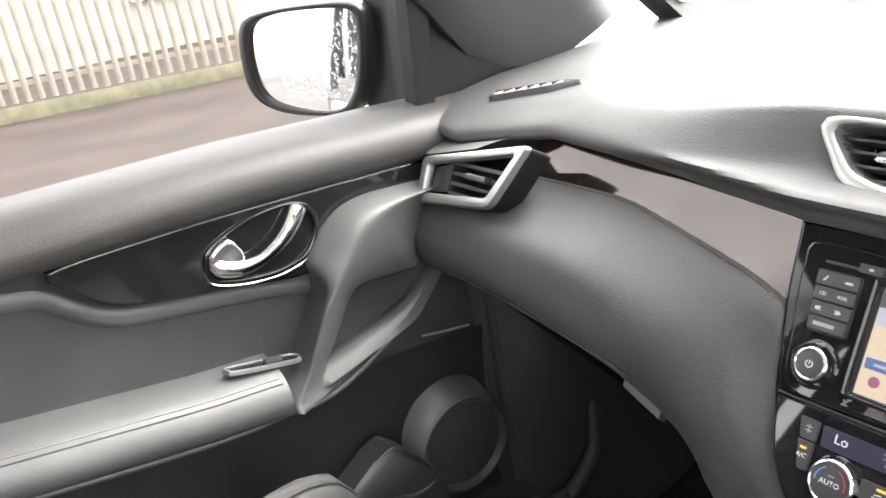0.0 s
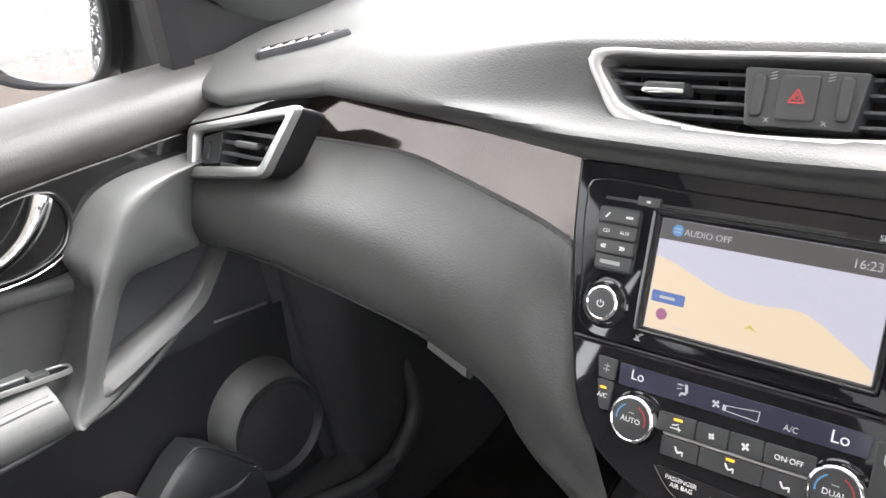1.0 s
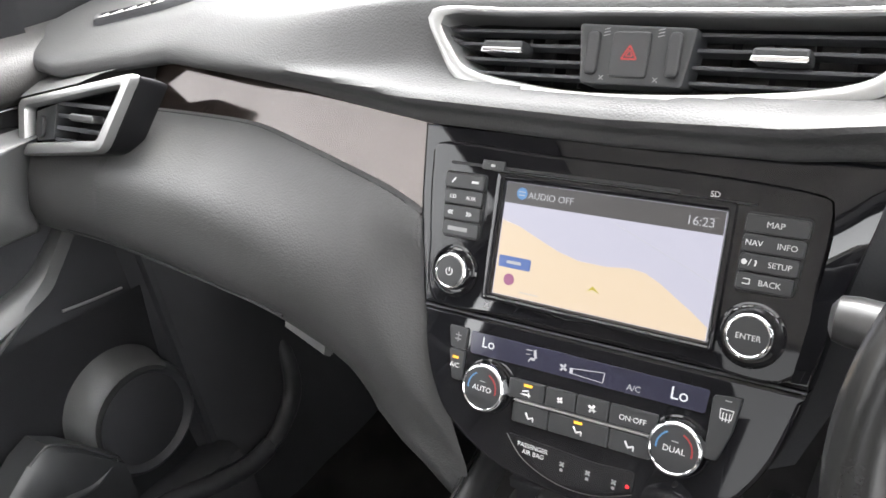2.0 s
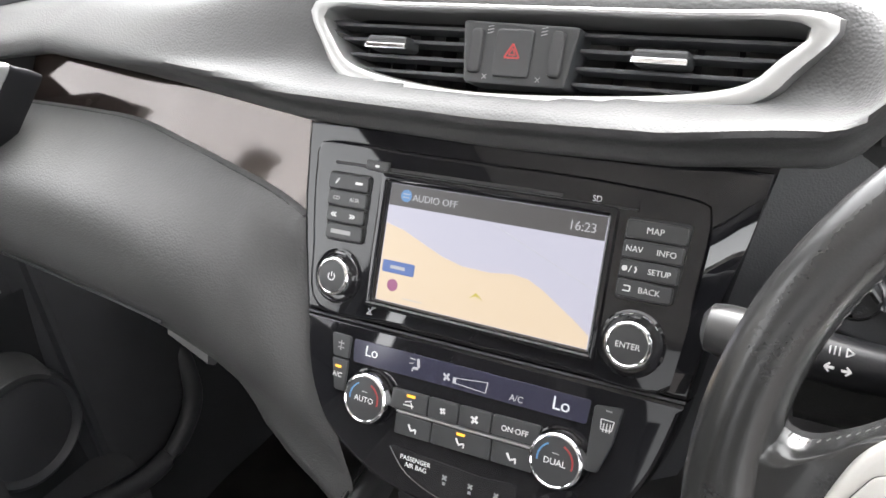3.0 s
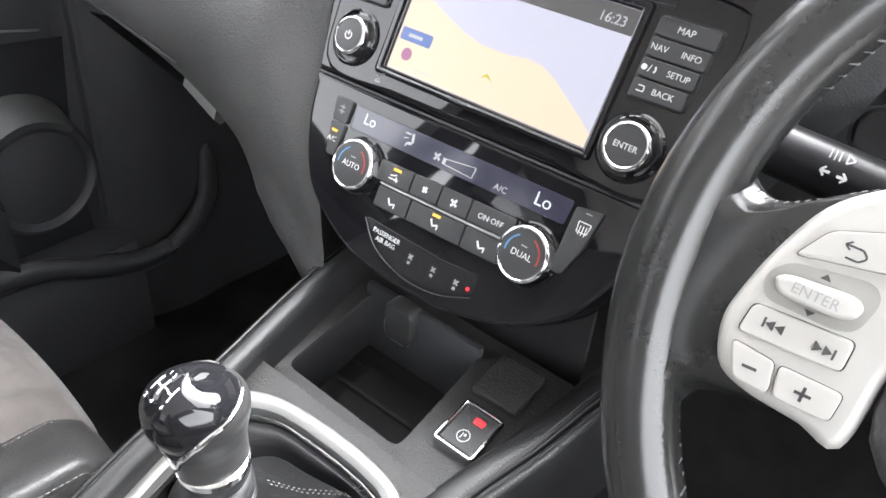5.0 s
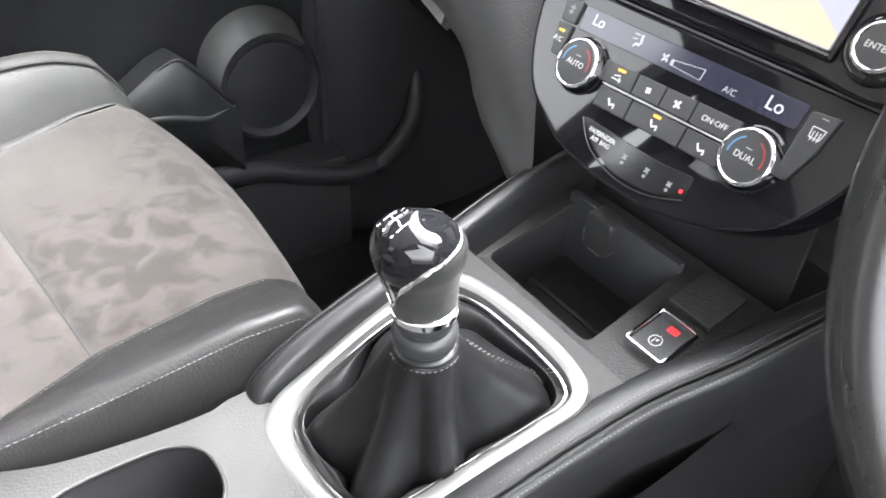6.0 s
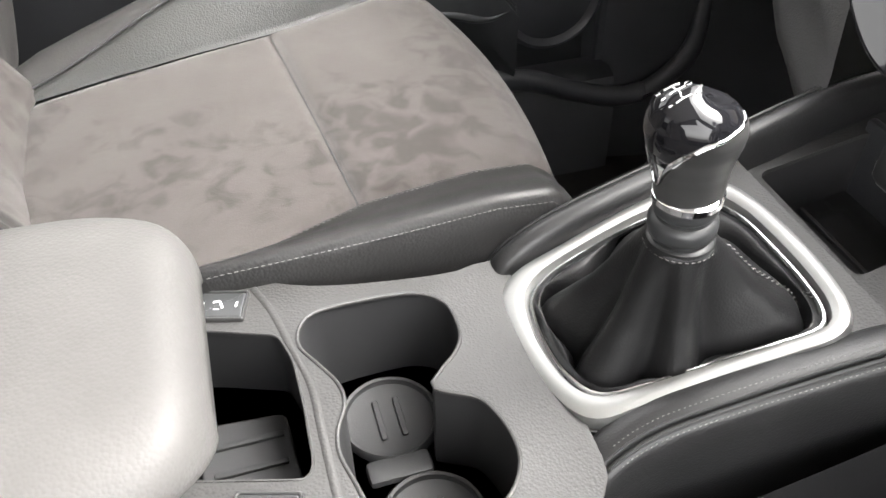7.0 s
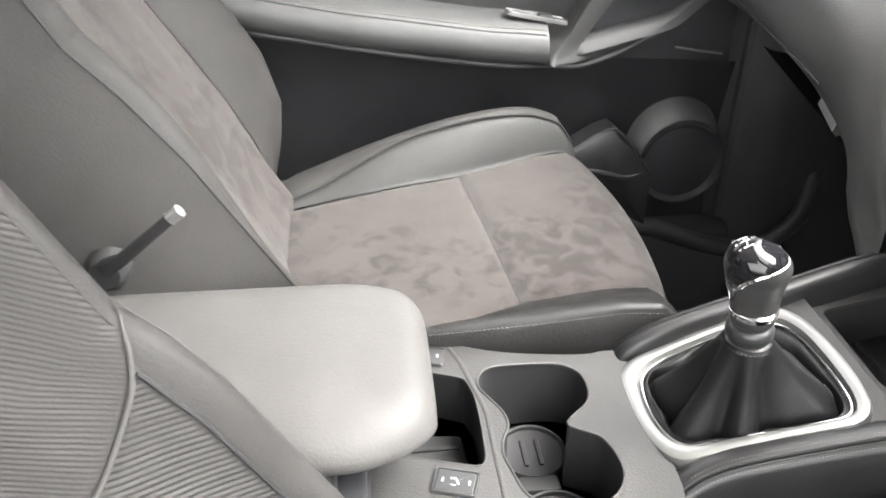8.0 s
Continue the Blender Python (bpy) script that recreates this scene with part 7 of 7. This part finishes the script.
door_pull()
part("lower_panel", grid(lambda s, t: Vector((-0.672 - 0.01 * math.sin(3 * t), -1.08 + 1.11 * s, (mixed([(-0.97, 0.72), (-0.59, 0.655), (-0.29, 0.585), (0.03, 0.56)], -1.08 + 1.11 * s)) * (1 - t) + 0.22 * t)), 40, 24, -0.01), HARD, door, "dark lower door panel")
part("bright_seam", tube([(-0.655, -0.085, 0.594), (-0.652, -0.05, 0.588), (-0.650, -0.01, 0.582)], 0.0018, 6), SATIN, door)
SP = frame_of((-0.672, -0.043, 0.391), (0, 1, 0), (0, 0, -1), (1, 0, 0))
sp = part("speaker", turned(SP, [(0.080, 0.0), (0.077, 0.012), (0.071, 0.016), (0.065, 0.012), (0.063, 0.008), (0.04, 0.012)], 44), HARD, door, "round door speaker grille")
part("speaker_surround", loft([[on(SP, r * math.cos(a), r * math.sin(a), w) for a, r in [(radians(184 + 124 * k / 30), 0.068 + (r0 - 0.068) * (0.25 + 0.75 * math.sin(math.pi * (k + 1) / 32) ** 0.7)) for k in range(31)]] for r0, w in ((0.068, 0.010), (0.074, 0.021), (0.086, 0.026), (0.100, 0.020), (0.110, 0.006), (0.116, -0.004))], closed=False), DOORSKIN, door, "raised surround that catches the light")
part("door_pocket", loft([[Vector((-0.66 + dx, y, z + dz)) for dx, dz in ((0.0, 0.0), (0.045, 0.004), (0.052, -0.006), (0.050, -0.09), (0.02, -0.14), (-0.01, -0.15))] for y, z in [(-0.80, 0.40), (-0.60, 0.40), (-0.40, 0.405), (-0.27, 0.43), (-0.205, 0.472), (-0.180, 0.480), (-0.155, 0.458), (-0.130, 0.425), (-0.112, 0.402)]]), BUTTON, door, "moulded bottle pocket")
part("pocket_rim", tube(spline([(-0.614, -0.205, 0.474), (-0.611, -0.180, 0.483), (-0.610, -0.155, 0.461), (-0.610, -0.130, 0.426), (-0.610, -0.115, 0.408), (-0.610, -0.128, 0.404), (-0.610, -0.158, 0.398), (-0.612, -0.213, 0.412), (-0.615, -0.30, 0.425)], 50), [0.002 + 0.004 * min(1, max(0, (k - 22) / 8)) for k in range(50)], 10), BUTTON, door, "curled rim of the pocket")
part("outer_skin", block(-0.80, -0.776, -1.08, 0.03, 0.10, 0.86, 0.01), WHITEPAINT, door, "white painted outer skin")
# window frame upright, sail panel and glass
part("window_upright", loft([[Vector((x + dx, y + dy, z)) for dx, dy in ((-0.02, -0.008), (0.008, -0.008), (0.008, 0.022), (-0.02, 0.022))] for x, y, z in ((-0.706, 0.000, 0.875), (-0.700, 0.003, 0.95), (-0.692, 0.006, 1.04), (-0.655, 0.01, 1.20))]), BLACKTRIM, door)
# unseen rear upright, added to cut the window's reflection in the climate panel
part("window_upright", loft([[Vector((x + dx, y + dy, z)) for dx, dy in ((-0.03, 0.0), (0.012, 0.0), (0.012, 0.115), (-0.03, 0.115))] for x, y, z in ((-0.726, -1.05, 0.875), (-0.715, -1.06, 1.05), (-0.675, -1.08, 1.22), (-0.615, -1.10, 1.36))]), BLACKTRIM, door, "unseen black rear window upright added to darken reflections")
part("sail_panel", slab(frame_of((-0.715, 0, 0), (0, 1, 0), (0, 0, -1), (1, 0, 0)), d2([(0.006, 0.855), (0.26, 0.855), (0.22, 0.93), (0.10, 1.05), (0.006, 1.12)]), -0.01, 0.006, 0.003), BLACKTRIM, door, "dark triangular sail panel")
pane = part("window_glass", grid(lambda s, t: Vector((-0.738 + 0.13 * t * t, -0.95 + 0.94 * s, 0.885 + 0.46 * t)), 8, 10, 0.004), GLASS, door, "clear door window")
pane.visible_shadow = False
part("window_frame_top", tube([(-0.64, -0.97, 1.36), (-0.63, -0.6, 1.385), (-0.62, -0.30, 1.38), (-0.64, -0.16, 1.30), (-0.68, 0.06, 1.10)], 0.022, 10), HARD, door)

sill = part("sill_trim", loft([[Vector((x, -1.08 + 1.13 * k / 10, z)) for x, z in ((-0.70, 0.275), (-0.655, 0.285), (-0.625, 0.272), (-0.612, 0.22), (-0.61, 0.12))] for k in range(11)], closed=False), HARD)
tagged(sill, "dark plastic door sill trim", "trim", kind="structure")
kick = part("kick_panel", loft([[Vector((x, y, z)) for x, y in ((-0.78, -0.02), (-0.69, 0.01), (-0.632, 0.06), (-0.622, 0.12), (-0.62, 0.30), (-0.62, 0.52))] for z in (0.10, 0.27, 0.30, 0.45, 0.84)], closed=False), HARD)
tagged(kick, "dark footwell side trim panel", "trim", kind="structure")

# ---- door mirror ----
mirror = thing("door_mirror", "black-backed door mirror with rain-spotted glass", "door mirror", (-0.90, 0.0, 0.86))
mn = Vector((0.57, -0.82, 0.075)).normalized()
mu = Vector((-mn.y, mn.x, 0)).normalized()
MF = (Vector((-0.904, -0.054, 0.962)), mu, mu.cross(mn).normalized() if mu.cross(mn).z < 0 else -mu.cross(mn).normalized(), mn)
go = [Vector(q[:2]) for q in spline(mm([(-83, -46), (-48, -61), (29, -61), (82, -53), (89, -28), (76, 40), (49, 79), (0, 81), (-57, 66), (-84, 45), (-92, 0)]), 60, True)]
part("glass", slab(MF, go, -0.002, 0.0, 0.0), MIRROR, mirror, "rain-spotted mirror glass", smooth=False)
ho = [Vector(q[:2]) for q in spline(mm([(-104, -54), (-66, -68), (29, -70), (95, -62), (106, -30), (94, 46), (62, 88), (0, 90), (-68, 77), (-106, 48), (-114, -4)]), 60, True)]
part("housing_rim", band(MF, ho, [q * 0.995 for q in go], -0.03, 0.010, w_in=-0.004), BLACKTRIM, mirror, "black mirror housing rim")
part("housing", loft([[on(MF, q.x * k + 0.01 * (1 - k), q.y * k, w) for q in ho] for w, k in ((-0.012, 1.0), (-0.05, 0.98), (-0.085, 0.85), (-0.11, 0.55))]), BLACKTRIM, mirror)
part("housing_wing", loft([[Vector((x, y, z)) for x, y, z in row] for row in [[(-0.84, 0.02, 1.03), (-0.83, 0.10, 1.03), (-0.83, 0.10, 0.875), (-0.85, 0.0, 0.870)], [(-0.77, 0.06, 1.035), (-0.77, 0.12, 1.03), (-0.77, 0.12, 0.88), (-0.775, 0.045, 0.875)], [(-0.735, 0.075, 1.02), (-0.735, 0.13, 1.0), (-0.735, 0.13, 0.87), (-0.735, 0.06, 0.865)]]]), BLACKTRIM, mirror)
bm = bmesh.new()
rnd = random.Random(5)
for k in range(1500):
    u, v = rnd.uniform(-0.075, 0.085), rnd.uniform(-0.068, 0.068)
    if v > 0.07 + 0.3 * u or v < -0.056 or (u < -0.05 and v > 0.02):
        continue
    r = rnd.uniform(0.0005, 0.0017)
    turned(moved(MF, u, v), [(r, 0.0), (r * 0.8, r * 0.35), (r * 0.3, r * 0.5)], 7, bm=bm)
part("raindrops", bm, clear("water"), mirror, "raindrops on the glass")["kind"] = "stuff"

# trim that sweeps round the front of the door opening
sweep = spline([(-0.665, 0.185, 0.46), (-0.640, 0.182, 0.40), (-0.618, 0.172, 0.335), (-0.612, 0.159, 0.298), (-0.610, 0.129, 0.268), (-0.610, 0.092, 0.249), (-0.612, 0.044, 0.247), (-0.616, -0.027, 0.268), (-0.622, -0.088, 0.290), (-0.628, -0.20, 0.300)], 50)
curl = loft([[p + Vector((0.012 * math.cos(a), 0, 0.017 * math.sin(a))) if k > 22 else p + Vector((0.012 * math.cos(a), 0.013 * math.sin(a), -0.010 * math.sin(a))) for a in [2 * math.pi * j / 12 for j in range(12)]] for k, p in enumerate(sweep)])
ob = part("sweep_trim", curl, HARD)
tagged(ob, "dark rounded trim sweeping round the door opening", "trim", kind="structure")
